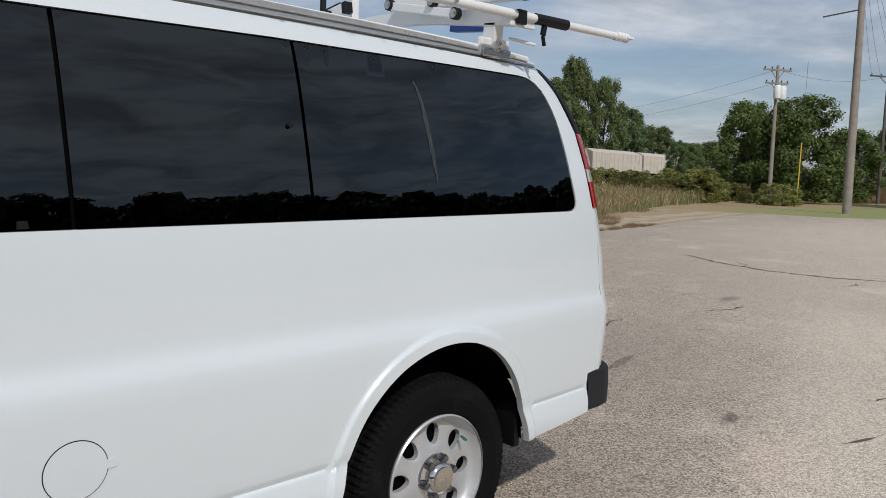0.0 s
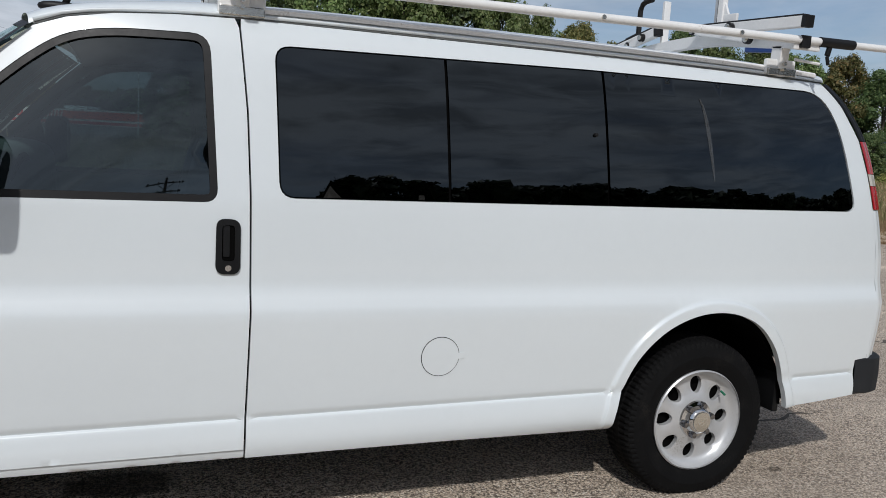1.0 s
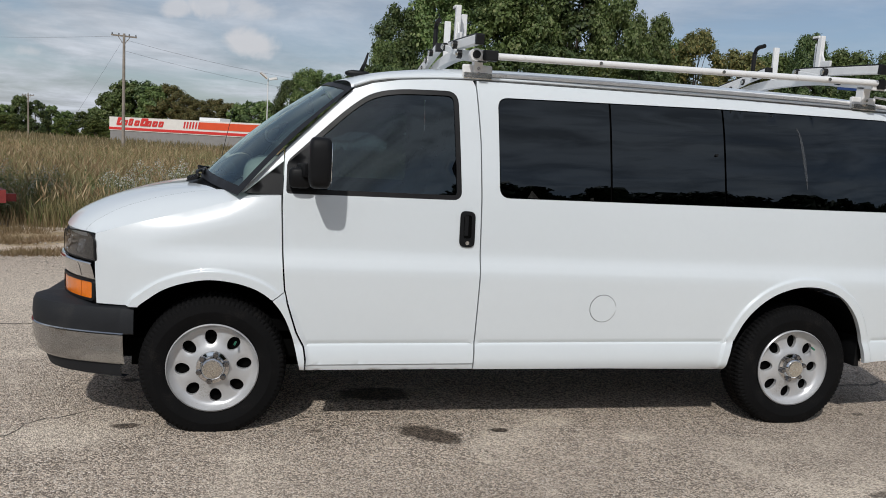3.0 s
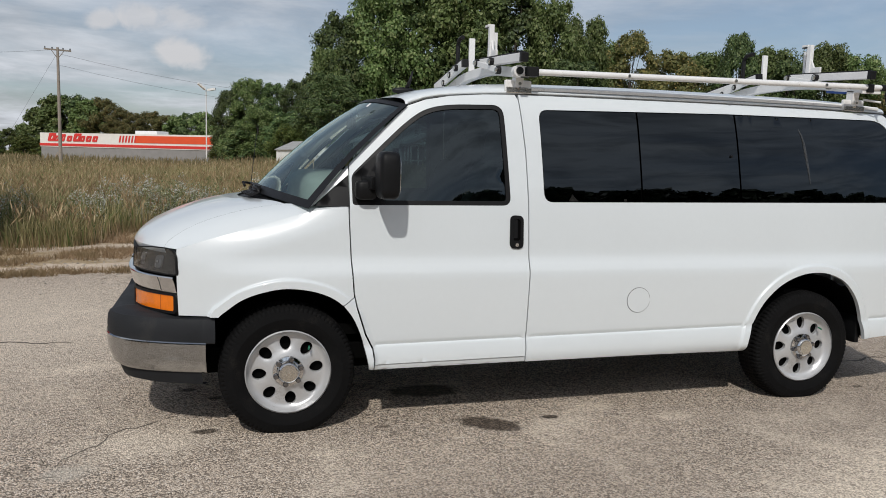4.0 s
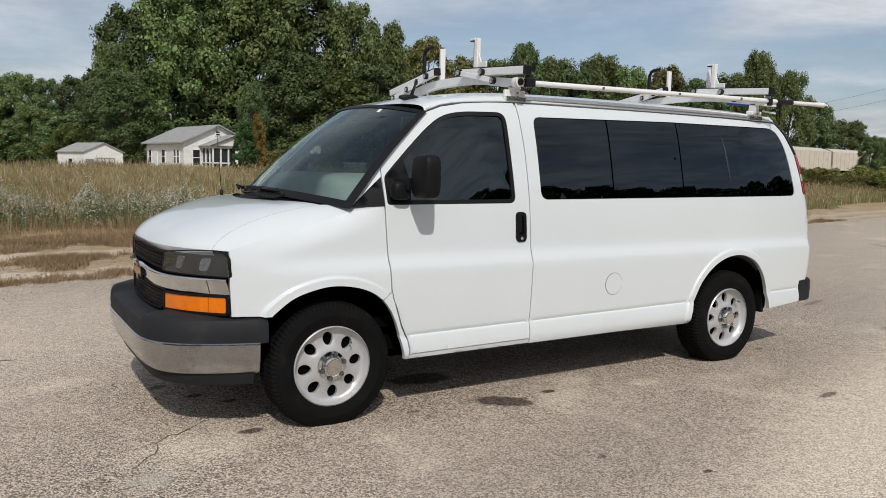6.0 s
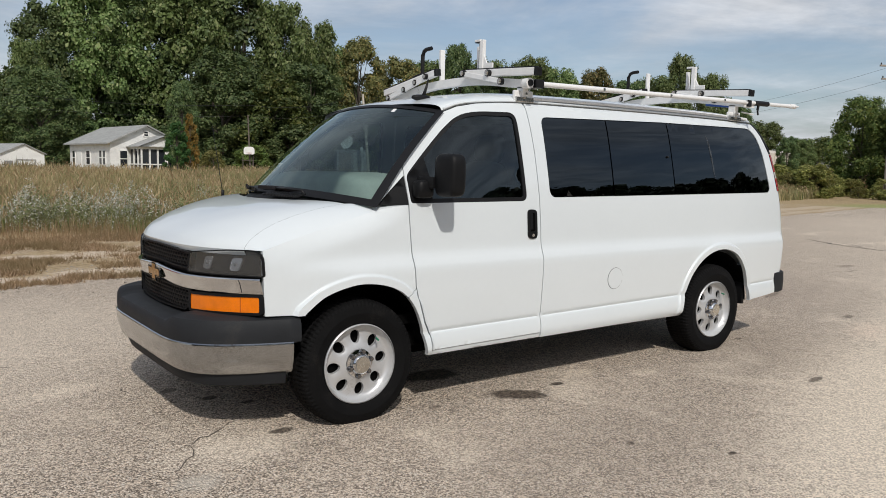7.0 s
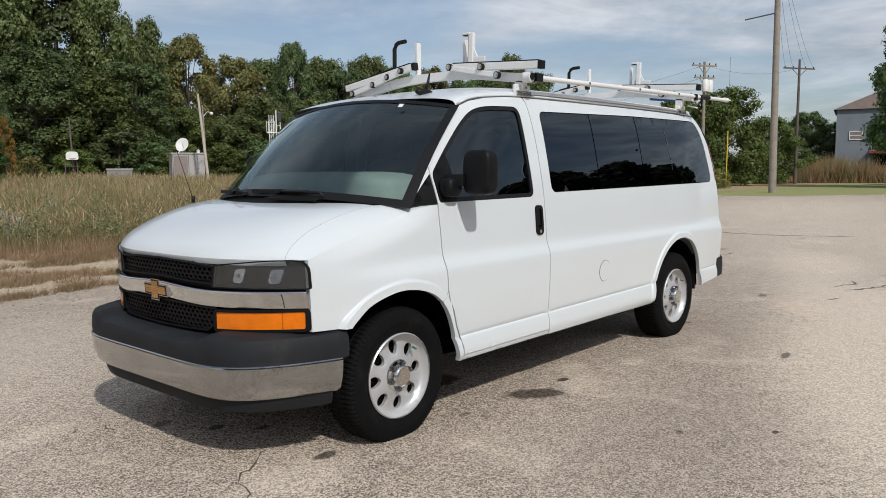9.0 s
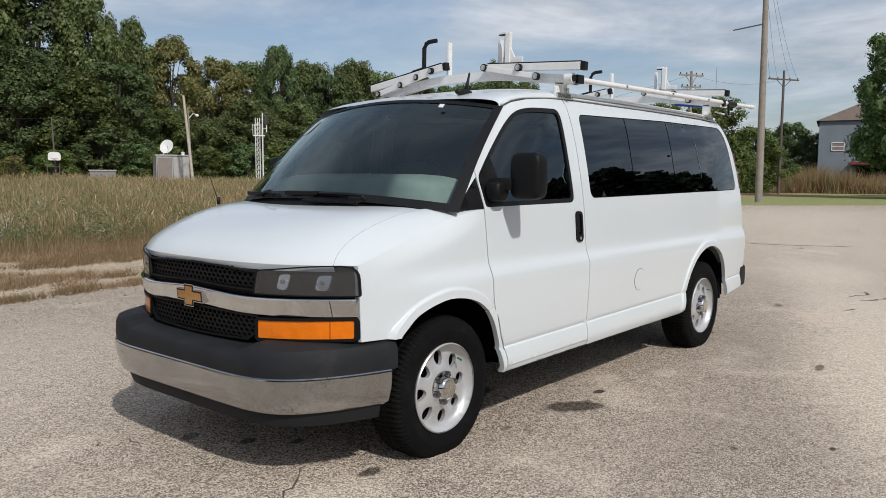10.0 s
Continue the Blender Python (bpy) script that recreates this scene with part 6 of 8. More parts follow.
part("rear_view_mirror", joined(pillow((0.50, YC, 1.76), (0.02, 0.12, 0.035), 0.5), rod((0.50, YC, 1.76), (0.50, YC, 1.83), 0.01)), SEAL, van, smooth=40)
for y in (0.50, 1.38):
    lean = Euler((0, radians(12), 0)).to_matrix()
    seat = part("seat", pillow((0.98, y, 0.88), (0.25, 0.24, 0.11), 0.5), CLOTH, van, "grey cloth front seat", smooth=40)
    part("backrest", pillow((1.27, y, 1.22), (0.085, 0.23, 0.33), 0.5, turn=lean), CLOTH, seat, smooth=40)
    part("headrest", pillow((1.37, y, 1.635), (0.055, 0.13, 0.10), 0.55, turn=lean), CLOTH, seat, smooth=40)

# small marks on the dark glass
streak = []
for k in np.linspace(0, 1, 12):
    x, z = 3.350 + 0.072 * k ** 0.6, 1.80 - 0.36 * k
    w = 0.010 * math.sin(math.pi * (0.12 + 0.8 * k))
    streak.append([left(x - w, z, 0.0028), left(x + w, z, 0.0028)])
part("window_smear", facing(sheet(streak), Vector((0, -1, 0))), SMEAR, van, "faint pale smear on the dark glass")
p = Vector(left(2.816, 1.609, 0.003))
part("glass_knob", turned_solid([(0.0, -0.012), (0.008, -0.010), (0.009, 0.0)], 10, centre=tuple(p)), SEAL, van, smooth=40)

# ---- the ladder rack on the roof ----
rack = thing("ladder_rack", "white drop-down ladder rack with two crossbars on the van roof", "ladder rack")


def crossbar(x, dz, tail):
    """One arched bar with its feet, a flat arm on the driver's side and a tilted arm on the other."""
    def P(y, z, o=0.0):
        return Vector((x + o, y, z + dz))
    knots = [(0.06, 2.055), (0.30, 2.085), (0.62, 2.125), (YC, 2.135), (1.26, 2.125), (1.55, 2.085), (1.80, 2.045)]
    arch = smooth_line(knots, 4)
    rows = []
    for y, z in arch:
        w, h = 0.025, 0.030
        rows.append([P(y, z + h, -w), P(y, z + h, w), P(y, z - h, w), P(y, z - h, -w)])
    bar = part("crossbar", sheet(rows, close=True), RACK, rack)
    for s in (-1, 1):
        def S(y, z, o=0.0):
            return P(y if s < 0 else 2 * YC - y, z, o)
        foot = part("foot", joined(beam(S(0.175, 1.945 - dz), S(0.165, 2.05), 0.065, 0.05, up=(1, 0, 0)), block(S(0.165, 1.985 - dz), (0.17, 0.026, 0.075), None, 0.01)), RACK, bar, "white clamp foot")
        part("clamp", joined(block(S(0.148, 1.962 - dz), (0.16, 0.02, 0.035), None, 0.004), rod(S(0.165, 2.0 - dz), S(0.125, 2.0 - dz), 0.009, 8), rod(S(0.165, 1.975 - dz), S(0.125, 1.975 - dz), 0.007, 8)), BRUSH, foot)
    # near side: flat arm with a rubber pad
    arm = part("rest_arm", beam(P(-0.010, 2.135, -0.042), P(0.735, 2.182, -0.042), 0.042, 0.050), RACK, rack, "white ladder rest arm")
    part("rubber_pad", beam(P(-0.012, 2.164, -0.042), P(0.72, 2.210, -0.042), 0.036, 0.008, bevel=0.002), SEAL, arm)
    part("end_cap", beam(P(-0.040, 2.133, -0.042), P(-0.009, 2.135, -0.042), 0.046, 0.054), SEAL, arm)
    part("link", beam(P(0.30, 2.090, -0.072), P(0.745, 2.180, -0.072), 0.014, 0.036), RACK, arm)
    for y, z in ((0.31, 2.092), (0.735, 2.182), (0.45, 2.160)):
        part("pivot_bolt", joined(rod(P(y, z, -0.065), P(y, z, -0.092), 0.019, 14), rod(P(y, z, -0.090), P(y, z, -0.100), 0.013, 6)), BRUSH, arm, "steel pivot bolt", smooth=40)
        part("bushing", rod(P(y, z, -0.063), P(y, z, -0.088), 0.025, 14), SEAL, arm)
    hook = part("ladder_stop", joined(beam(P(0.560, 2.19, -0.042), P(0.555, 2.405, -0.042), 0.030, 0.040, up=(0, 1, 0)), beam(P(0.560, 2.400, -0.042), P(0.625, 2.402, -0.042), 0.040, 0.016),
                                      beam(P(0.50, 2.20, -0.042), P(0.552, 2.30, -0.042), 0.012, 0.03), beam(P(0.60, 2.22, -0.042), P(0.44, 2.21, -0.042), 0.014, 0.05)), RACK, arm, "white upright ladder stop")
    part("stop_pad", joined(beam(P(0.579, 2.20, -0.042), P(0.576, 2.395, -0.042), 0.030, 0.006, up=(0, 1, 0)), beam(P(0.575, 2.388, -0.042), P(0.628, 2.390, -0.042), 0.036, 0.006)), SEAL, hook)
    part("guide_post", beam(P(0.665, 2.16, 0.02), P(0.665, 2.375, 0.02), 0.036, 0.022, up=(0, 1, 0)), RACK, rack, "white flat guide post")
    # far side: tilted arm with a black hook and a post
    arm = part("rest_arm", beam(P(1.12, 2.222, -0.042), P(1.85, 2.115, -0.042), 0.042, 0.050), RACK, rack, "white tilted ladder rest arm")
    part("rubber_pad", beam(P(1.14, 2.250, -0.042), P(1.86, 2.144, -0.042), 0.036, 0.008, bevel=0.002), SEAL, arm)
    part("end_cap", beam(P(1.088, 2.227, -0.042), P(1.119, 2.222, -0.042), 0.046, 0.054), SEAL, arm)
    part("link", beam(P(1.22, 2.190, -0.072), P(1.76, 2.065, -0.072), 0.014, 0.04), RACK, arm)
    for y, z in ((1.75, 2.066), (1.52, 2.120), (1.36, 2.165), (1.22, 2.20)):
        part("pivot_bolt", rod(P(y, z, -0.065), P(y, z, -0.094), 0.016, 14), BRUSH, arm, smooth=40)
        part("bushing", rod(P(y, z, -0.063), P(y, z, -0.086), 0.023, 14), SEAL, arm)
    hk = bent_rod([P(1.325, 2.20, -0.03), P(1.322, 2.375, -0.03), P(1.305, 2.405, -0.03), P(1.275, 2.418, -0.03), P(1.205, 2.420, -0.03)], 0.016, 8)
    part("ladder_hook", joined(hk, beam(P(1.42, 2.19, -0.05), P(1.30, 2.21, -0.05), 0.014, 0.06)), SEAL, arm, "black rubber-coated ladder hook", smooth=40)
    part("guide_post", beam(P(1.115, 2.16, 0.01), P(1.115, 2.40, 0.01), 0.042, 0.022, up=(0, 1, 0)), RACK, rack, "white flat guide post")
    return bar


crossbar(1.375, 0.0, 0)
crossbar(3.835, 0.035, 1)
# the long torque tube along the driver's side
T0, T1 = Vector((1.43, 0.075, 2.065)), Vector((4.525, 0.011, 2.105))
tube = part("torque_tube", rod(T0, T0.lerp(T1, 0.80), 0.0185, 14), RACK, rack, "long white steel tube", smooth=40)
part("coupling", beam(T0 + Vector((-0.05, 0, 0)), T0 + Vector((0.03, 0, 0)), 0.06, 0.055), SEAL, tube)
part("end_bearing", joined(rod(T0 + Vector((-0.09, -0.02, 0.0)), T0 + Vector((-0.09, 0.03, 0)), 0.034, 16), beam(T0 + Vector((-0.11, 0.02, 0.0)), T0 + Vector((-0.02, 0.02, 0.0)), 0.05, 0.06)), RACK, tube, smooth=40)
part("bearing_ring", rod(T0 + Vector((-0.09, -0.03, 0.0)), T0 + Vector((-0.09, -0.015, 0)), 0.022, 16), SEAL, tube)
handle = part("pull_handle", rod(T0.lerp(T1, 0.80), T1, 0.0165, 14), RACK, tube, "white pull handle", smooth=40)
part("grip", rod(T0.lerp(T1, 0.805), T0.lerp(T1, 0.868), 0.022, 14), SEAL, handle, "black rubber grip", smooth=40)
a = T0.lerp(T1, 0.825)
part("latch_lever", joined(beam(a + Vector((0, 0, -0.01)), a + Vector((-0.012, 0, -0.06)), 0.014, 0.024, up=(1, 0, 0)), beam(a + Vector((-0.012, 0, -0.06)), a + Vector((0.0, 0, -0.10)), 0.012, 0.014, up=(1, 0, 0))), SEAL, handle, "black latch lever")
part("end_plug", joined(rod(T1 + Vector((-0.07, 0, 0)), T1 + Vector((0.02, 0, 0)), 0.0205, 12), block(T1 + Vector((0.02, 0, 0.0)), (0.05, 0.05, 0.012), None, 0.003)), GALV, handle, smooth=40)
for u in (0.2, 0.44, 0.66):
    p = T0.lerp(T1, u)
    part("set_screw", rod(p + Vector((0, -0.014, 0)), p + Vector((0, -0.026, 0)), 0.010, 8), BRUSH, tube)
part("tube_bracket", joined(beam((3.78, 0.035, 2.083), (3.93, 0.035, 2.085), 0.02, 0.06), rod((3.86, 0.10, 2.02), (3.97, 0.06, 2.005), 0.007, 8)), RACK, rack, "white latch bracket")
part("bracket_pad", block((3.83, 0.015, 2.088), (0.05, 0.02, 0.055), None, 0.004), SEAL, rack)
part("strut_cover", beam((3.93, 0.50, 2.115), (3.90, 0.24, 2.085), 0.04, 0.035), BLUE, rack, "blue plastic strut cover")

# ---- trees ----
def make_tree(seed, leaf, height, spread, trunk_h, count, size, sparse=0.0, clumps=64):
    """A tapered trunk with limbs, and a crown of leafy lobes at their ends."""
    r = random.Random(seed)
    tree = thing("tree", "", "tree")
    limbs = []
    top = Vector((r.gauss(0, 0.2), r.gauss(0, 0.2), height * 0.84))
    r0 = height * 0.017
    stem = [Vector((0, 0, -0.3)), Vector((r.gauss(0, 0.1), r.gauss(0, 0.1), trunk_h)), top * 0.62 + Vector((0, 0, trunk_h * 0.2)), top]
    limbs.append(bent_rod(stem, [r0, r0 * 0.8, r0 * 0.5, r0 * 0.15], 7))
    # lobes of the crown on an uneven envelope
    low = trunk_h * 0.8
    lobes = []
    for i in range(clumps):
        u = ((i + r.random()) / clumps) ** 0.85
        a = i * 2.4 + r.gauss(0, 0.5)
        wide = spread * math.sin(math.pi * (0.20 + 0.70 * u)) ** 0.7
        size_of = spread * r.uniform(0.20, 0.34) * (1.0 - 0.25 * u)
        out = max(0.0, wide * (1.0 + 0.16 * math.sin(2 * a + seed) + r.gauss(0, 0.09)) - size_of * 0.8) * math.sqrt(r.uniform(0.30, 1.0))
        z = low + (height - low) * u - size_of * 0.55
        lobes.append((Vector((math.cos(a) * out, math.sin(a) * out, max(z, size_of * 0.5))), size_of))
    for p, q in lobes[::3]:
        z0 = max(trunk_h * 0.6, p.z * 0.62)
        base = stem[1].lerp(top, min(0.95, max(0.0, (z0 - trunk_h) / (top.z - trunk_h))))
        mid = base.lerp(p, 0.5) + Vector((r.gauss(0, 0.1), r.gauss(0, 0.1), 0.12))
        limbs.append(bent_rod([base, mid, p], [r0 * 0.34, r0 * 0.2, r0 * 0.05], 5))
    part("trunk", joined(*limbs), BARK, tree, smooth=60)
    g = np.random.RandomState(seed)
    mid_of, rad_of = np.array([p[:] for p, q in lobes]), np.array([q for p, q in lobes])
    w = rad_of ** 2
    if sparse:
        w = w * (g.rand(len(w)) > sparse)

    def leaves(n, near, far, big):
        pick = g.choice(len(w), n, p=w / w.sum())
        c, rad = mid_of[pick], rad_of[pick]
        way = g.normal(0, 1, (n, 3)) + [0, 0, 0.30]
        way /= np.linalg.norm(way, axis=1)[:, None]
        lump = 1 + 0.14 * np.sin(way[:, :1] * 6 + pick[:, None]) + 0.12 * np.sin(way[:, 1:2] * 7 + pick[:, None] * 2)
        p = c + way * lump * (rad * (near + (far - near) * g.rand(n)))[:, None] * [1, 1, 0.82]
        p[:, 2] = np.maximum(p[:, 2], trunk_h * 0.4 + 0.1 * g.rand(n))
        nrm = way + g.normal(0, 0.42, (n, 3)) + [0, 0, 0.2]
        nrm /= np.linalg.norm(nrm, axis=1)[:, None]
        u = np.cross(nrm, g.normal(0, 1, (n, 3)))
        u /= np.linalg.norm(u, axis=1)[:, None]
        v = np.cross(nrm, u)
        k = (big * (0.6 + 0.8 * g.rand(n)))[:, None]
        return np.stack([p - u * k, p - v * k * 0.75, p + u * k * 0.9, p + v * k * 0.55 + nrm * k * 0.2], 1)

    q = np.concatenate([leaves(count, 0.82, 1.08, size), leaves(count // 4, 0.30, 0.80, size * 2.3)])
    k = np.arange(len(q)) * 4
    crown = part("crown", (q.reshape(-1, 3).tolist(), np.stack([k, k + 1, k + 2, k + 3], 1).tolist()), leaf, tree)
    tagged(crown, kind="stuff")
    tree["reach"] = float(np.percentile(q[:, :, 2], 99.9))
    return tree


# kinds of tree, each 10 m high before scaling
KINDS = [(make_tree(11, LEAF_A, 10, 3.6, 1.6, 21000, 0.088), "large leafy green deciduous tree"),
         (make_tree(12, LEAF_B, 10, 3.2, 1.4, 21000, 0.084, 0.0, 76), "dense dark green deciduous tree"),
         (make_tree(13, LEAF_A, 10, 4.0, 1.2, 21000, 0.092, 0.06), "broad green tree with gaps in its crown"),
         (make_tree(14, LEAF_C, 10, 3.4, 1.4, 19000, 0.088, 0.04), "green tree turning yellow-brown in its crown"),
         (make_tree(15, LEAF_D, 10, 4.4, 0.6, 17000, 0.105), "bushy light green tree"),
         (make_tree(16, LEAF_B, 10, 3.0, 2.4, 9000, 0.080, 0.30, 44), "thin-crowned tree with bare branches showing"),
         (make_tree(17, LEAF_D, 10, 4.6, 0.3, 5000, 0.19, 0.0, 40), "low bushy green shrub"),
         (make_tree(18, LEAF_B, 10, 4.2, 0.6, 5000, 0.20, 0.0, 40), "dark green roadside tree"),
         (make_tree(19, LEAF_A, 10, 3.8, 0.8, 6500, 0.18, 0.0, 40), "far green deciduous tree"),
         (make_tree(20, LEAF_E, 10, 4.6, 0.3, 2400, 0.19, 0.0, 30), "low yellow-green field shrub"),
         (make_tree(21, LEAF_F, 10, 2.6, 0.3, 5000, 0.15, 0.0, 40), "shrub turning orange in autumn"),
         (make_tree(22, LEAF_G, 10, 2.2, 0.3, 5000, 0.15, 0.0, 40), "small young evergreen tree beside the house"),
         (make_tree(23, LEAF_H, 10, 4.4, 0.8, 3000, 0.30, 0.0, 34), "dense broad-crowned tree coloured dark as if backlit"),
         (make_tree(24, LEAF_B, 10, 3.5, 3.0, 15000, 0.10), "tall dark tree with a clear trunk beside the grey building")]
used = [False] * len(KINDS)


def plant(kind, x, y, height, turn, wide=1.0, group="tree line"):
    ob, label = KINDS[kind]
    s = height / ob["reach"]
    m = pose(x, y, ground_z(x, y) if abs(x) < 200 else 0, 0, 0, turn)
    if used[kind]:
        t = copy_thing(ob, m)
    else:
        used[kind], t = True, ob
    t.matrix_basis = m @ Matrix.Diagonal((s * wide, s * wide, s, 1))
    return tagged(t, label, "tree", group)


def place(az, d):
    a = radians(az)
    return HUB[0] + d * math.sin(a), HUB[1] + d * math.cos(a)


# the wood behind the field: height of its top over the horizon and its distance, by bearing
TOP = curve([-32, -19.7, -18.4, -16.4, -13.2, -12.1, -10.6, -9, -7.4, -5, -3.7, -3.1, -2.4, -0.6, 0, 0.8, 2.2, 4, 6, 8.5, 11.5, 16, 20, 24, 28, 32, 37, 41, 46, 52], [1.8, 1.6, 1.1, 2.1, 1.4, 1.7, 3.7, 3.9, 3.6, 3.0, 3.0, 2.0, 3.0, 3.2, 2.2, 4.4, 5.2, 5.0, 6.4, 9.8, 12.0, 13.0, 12.4, 11.0, 9.6, 8.2, 8.6, 8.0, 7.2, 6.6])
FAR = curve([-32, -14, -8, -3, 2, 6, 10, 30, 45, 55], [230, 230, 190, 175, 120, 100, 96, 100, 105, 105])
rng = random.Random(21)
az = -31.0
while az < 0.2:
    d = FAR(az) * rng.uniform(0.97, 1.06)
    h = 1.5 + d * math.tan(radians(TOP(az))) * rng.uniform(0.88, 1.03)
    x, y = place(az, d)
    plant(3 if -8.2 < az < -3.4 else rng.choice([8, 8, 7, 8]), x, y, h, rng.uniform(0, 360), 1.15)
    az += max(0.9, math.degrees(h * 0.25 / d))
# the tall front of the wood: bearing, height of the top in degrees, distance, kind, width
for az, up, d, kind, wide in ((0.9, 4.5, 120, 1, 0.9), (2.4, 5.3, 118, 0, 0.9), (4.0, 5.0, 118, 1, 0.9), (5.5, 5.2, 112, 1, 0.8), (8.9, 9.9, 98, 1, 0.84), (7.9, 7.6, 95, 0, 0.62), (11.8, 12.0, 99, 0, 0.86), (14.8, 12.8, 101, 1, 0.95), (18.0, 13.0, 99, 2, 0.85),
                              (21.2, 12.5, 101, 1, 0.95), (24.0, 11.3, 98, 0, 0.66), (26.3, 10.2, 103, 2, 0.58), (27.6, 8.9, 109, 0, 0.7), (29.7, 9.4, 108, 3, 0.80), (32.9, 8.0, 99, 3, 0.95), (34.9, 7.9, 104, 0, 0.95), (36.8, 9.1, 100, 1, 0.66), (38.9, 8.1, 105, 0, 0.9), (40.5, 7.3, 100, 1, 0.95),
                              (42.3, 8.3, 104, 0, 0.72), (44.3, 7.5, 106, 2, 0.8), (46.9, 7.4, 108, 3, 0.85), (49.3, 6.6, 106, 1, 1.0), (51.4, 6.9, 112, 0, 0.9)):
    x, y = place(az, d)
    plant(kind, x, y, 1.5 + d * math.tan(radians(up)), rng.uniform(0, 360), wide)
# a second, lower rank and the understorey before it
az = 3.0
while az < 50:
    if 8.5 < az < 20:
        az = 20.0
    d = FAR(az) * rng.uniform(0.86, 0.93)
    h = (1.5 + d * math.tan(radians(TOP(az)))) * rng.uniform(0.45, 0.72)
    x, y = place(az, d)
    plant(rng.choice([0, 1, 1, 2, 4, 3]), x, y, h, rng.uniform(0, 360), 1.25)
    az += rng.uniform(2.2, 3.4)
az = 2.0
while az < 50:
    d = FAR(az) * rng.uniform(0.78, 0.86)
    x, y = place(az, d)
    if not 3.0 < az < 20:
        plant(rng.choice([6, 7]), x, y, rng.uniform(3.0, 5.5), rng.uniform(0, 360), 1.5, "understorey shrubs")
    az += rng.uniform(1.8, 3.0)
# to the tail side: a tall thin tree, falling woods, round bushy trees by the poles
for az, d, h, kind, wide in ((53.0, 120, 19.0, 2, 0.52), (51.8, 121, 15.5, 5, 0.7), (55.0, 125, 16.8, 0, 0.62), (56.7, 134, 13.0, 1, 0.95), (58.5, 140, 10.6, 2, 1.1), (60.4, 145, 8.0, 1, 1.3), (62.0, 105, 6.4, 4, 1.4), (60.0, 100, 6.2, 1, 0.8), (61.0, 101, 6.0, 2, 0.8),
                             (64.4, 72, 8.2, 4, 0.95), (67.6, 70, 8.4, 4, 1.0), (66.2, 84, 8.0, 2, 1.1), (70.5, 78, 6.2, 4, 1.2), (73.0, 92, 7.5, 1, 1.2), (74.5, 96, 6.5, 2, 1.3), (78.95, 64, 12.4, 13, 0.95), (81.9, 63, 11.0, 0, 1.0),
                             (83.5, 70, 9.0, 1, 1.2), (87.0, 75, 10.0, 2, 1.1)):
    x, y = place(az, d)
    plant(kind, x, y, h, rng.uniform(0, 360), wide, "trees along the road")
for i in range(58):
    az = rng.uniform(50, 68)
    x, y = place(az, rng.uniform(58, 72))
    plant(9, x, y, rng.uniform(0.8, 1.9) * (1.35 if az < 62 else 0.8), rng.uniform(0, 360), 1.7, "field shrubs")
az = 2.0
while az < 50:
    x, y = place(az, FAR(az) * rng.uniform(0.94, 0.97))
    plant(7, x, y, rng.uniform(5.0, 7.0), rng.uniform(0, 360), 1.35, "understorey shrubs")
    az += 1.5 if az < 22 else 2.2
# ground-reaching bushes under the far rows, and two shrubs beside the house
az = -31.0
while az < 4:
    x, y = place(az, FAR(az) * rng.uniform(0.88, 0.94))
    plant(rng.choice([6, 7]), x, y, rng.uniform(3.0, 5.0), rng.uniform(0, 360), 1.7, "understorey shrubs")
    az += rng.uniform(1.2, 2.0)
for x, y, kind, h, wide in ((14.05, 47.9, 11, 3.9, 1.0), (15.2, 48.6, 10, 4.5, 0.55), (17.6, 51.0, 9, 2.2, 1.3), (19.2, 62.5, 1, 8.0, 0.62)):
    plant(kind, x, y, h, 40, wide, "field shrubs")
# woods on the other side of the lot, behind the walker
for i in range(52):
    az = 105 + 165 * i / 51 + rng.uniform(-1, 1)
    x, y = place(az, rng.uniform(45, 50))
    tall = curve([100, 106, 112, 118, 124, 134, 148, 152, 160, 164, 168, 300], [6.4, 7.4, 9.0, 9.6, 10.0, 10.5, 12.3, 11.4, 14.0, 12.6, 8.5, 8.5])(az)
    plant(12, x, y, tall * rng.uniform(0.88, 1.08), rng.uniform(0, 360), 1.1, "woods across the lot")
for i in range(24):
    az = 116 + 50 * i / 23
    x, y = place(az, rng.uniform(50, 54))
    tall = curve([100, 118, 134, 148, 160, 166], [6.0, 9.0, 10.0, 11.6, 12.6, 11.0])(az)
    plant(12, x, y, tall * rng.uniform(0.9, 1.02), rng.uniform(0, 360), 1.15, "woods across the lot")

# ---- buildings, poles and the rest in the distance ----

def slab(x0, x1, y0, y1, z0, z1, bevel=0.0):
    return block(((x0 + x1) / 2, (y0 + y1) / 2, (z0 + z1) / 2), (x1 - x0, y1 - y0, z1 - z0), None, bevel)


def gable(w, d, eave, ridge, over, thick=0.12, along="x"):
    """Two roof slopes, the ridge along x or y."""
    out = []
    for s in (-1, 1):
        if along == "x":
            a = [(-over, -s * 0 + (d / 2 + s * (d / 2 + over)), eave - over * (ridge - eave) / (d / 2)), (w + over, d / 2 + s * (d / 2 + over), eave - over * (ridge - eave) / (d / 2)), (w + over, d / 2, ridge), (-over, d / 2, ridge)]
        else:
            a = [(w / 2 + s * (w / 2 + over), -over, eave - over * (ridge - eave) / (w / 2)), (w / 2 + s * (w / 2 + over), d + over, eave - over * (ridge - eave) / (w / 2)), (w / 2, d + over, ridge), (w / 2, -over, ridge)]
        b = [(p[0], p[1], p[2] + thick) for p in a]
        out.append((a + b, [(0, 1, 2, 3), (7, 6, 5, 4), (0, 4, 5, 1), (1, 5, 6, 2), (2, 6, 7, 3), (3, 7, 4, 0)]))
    return out


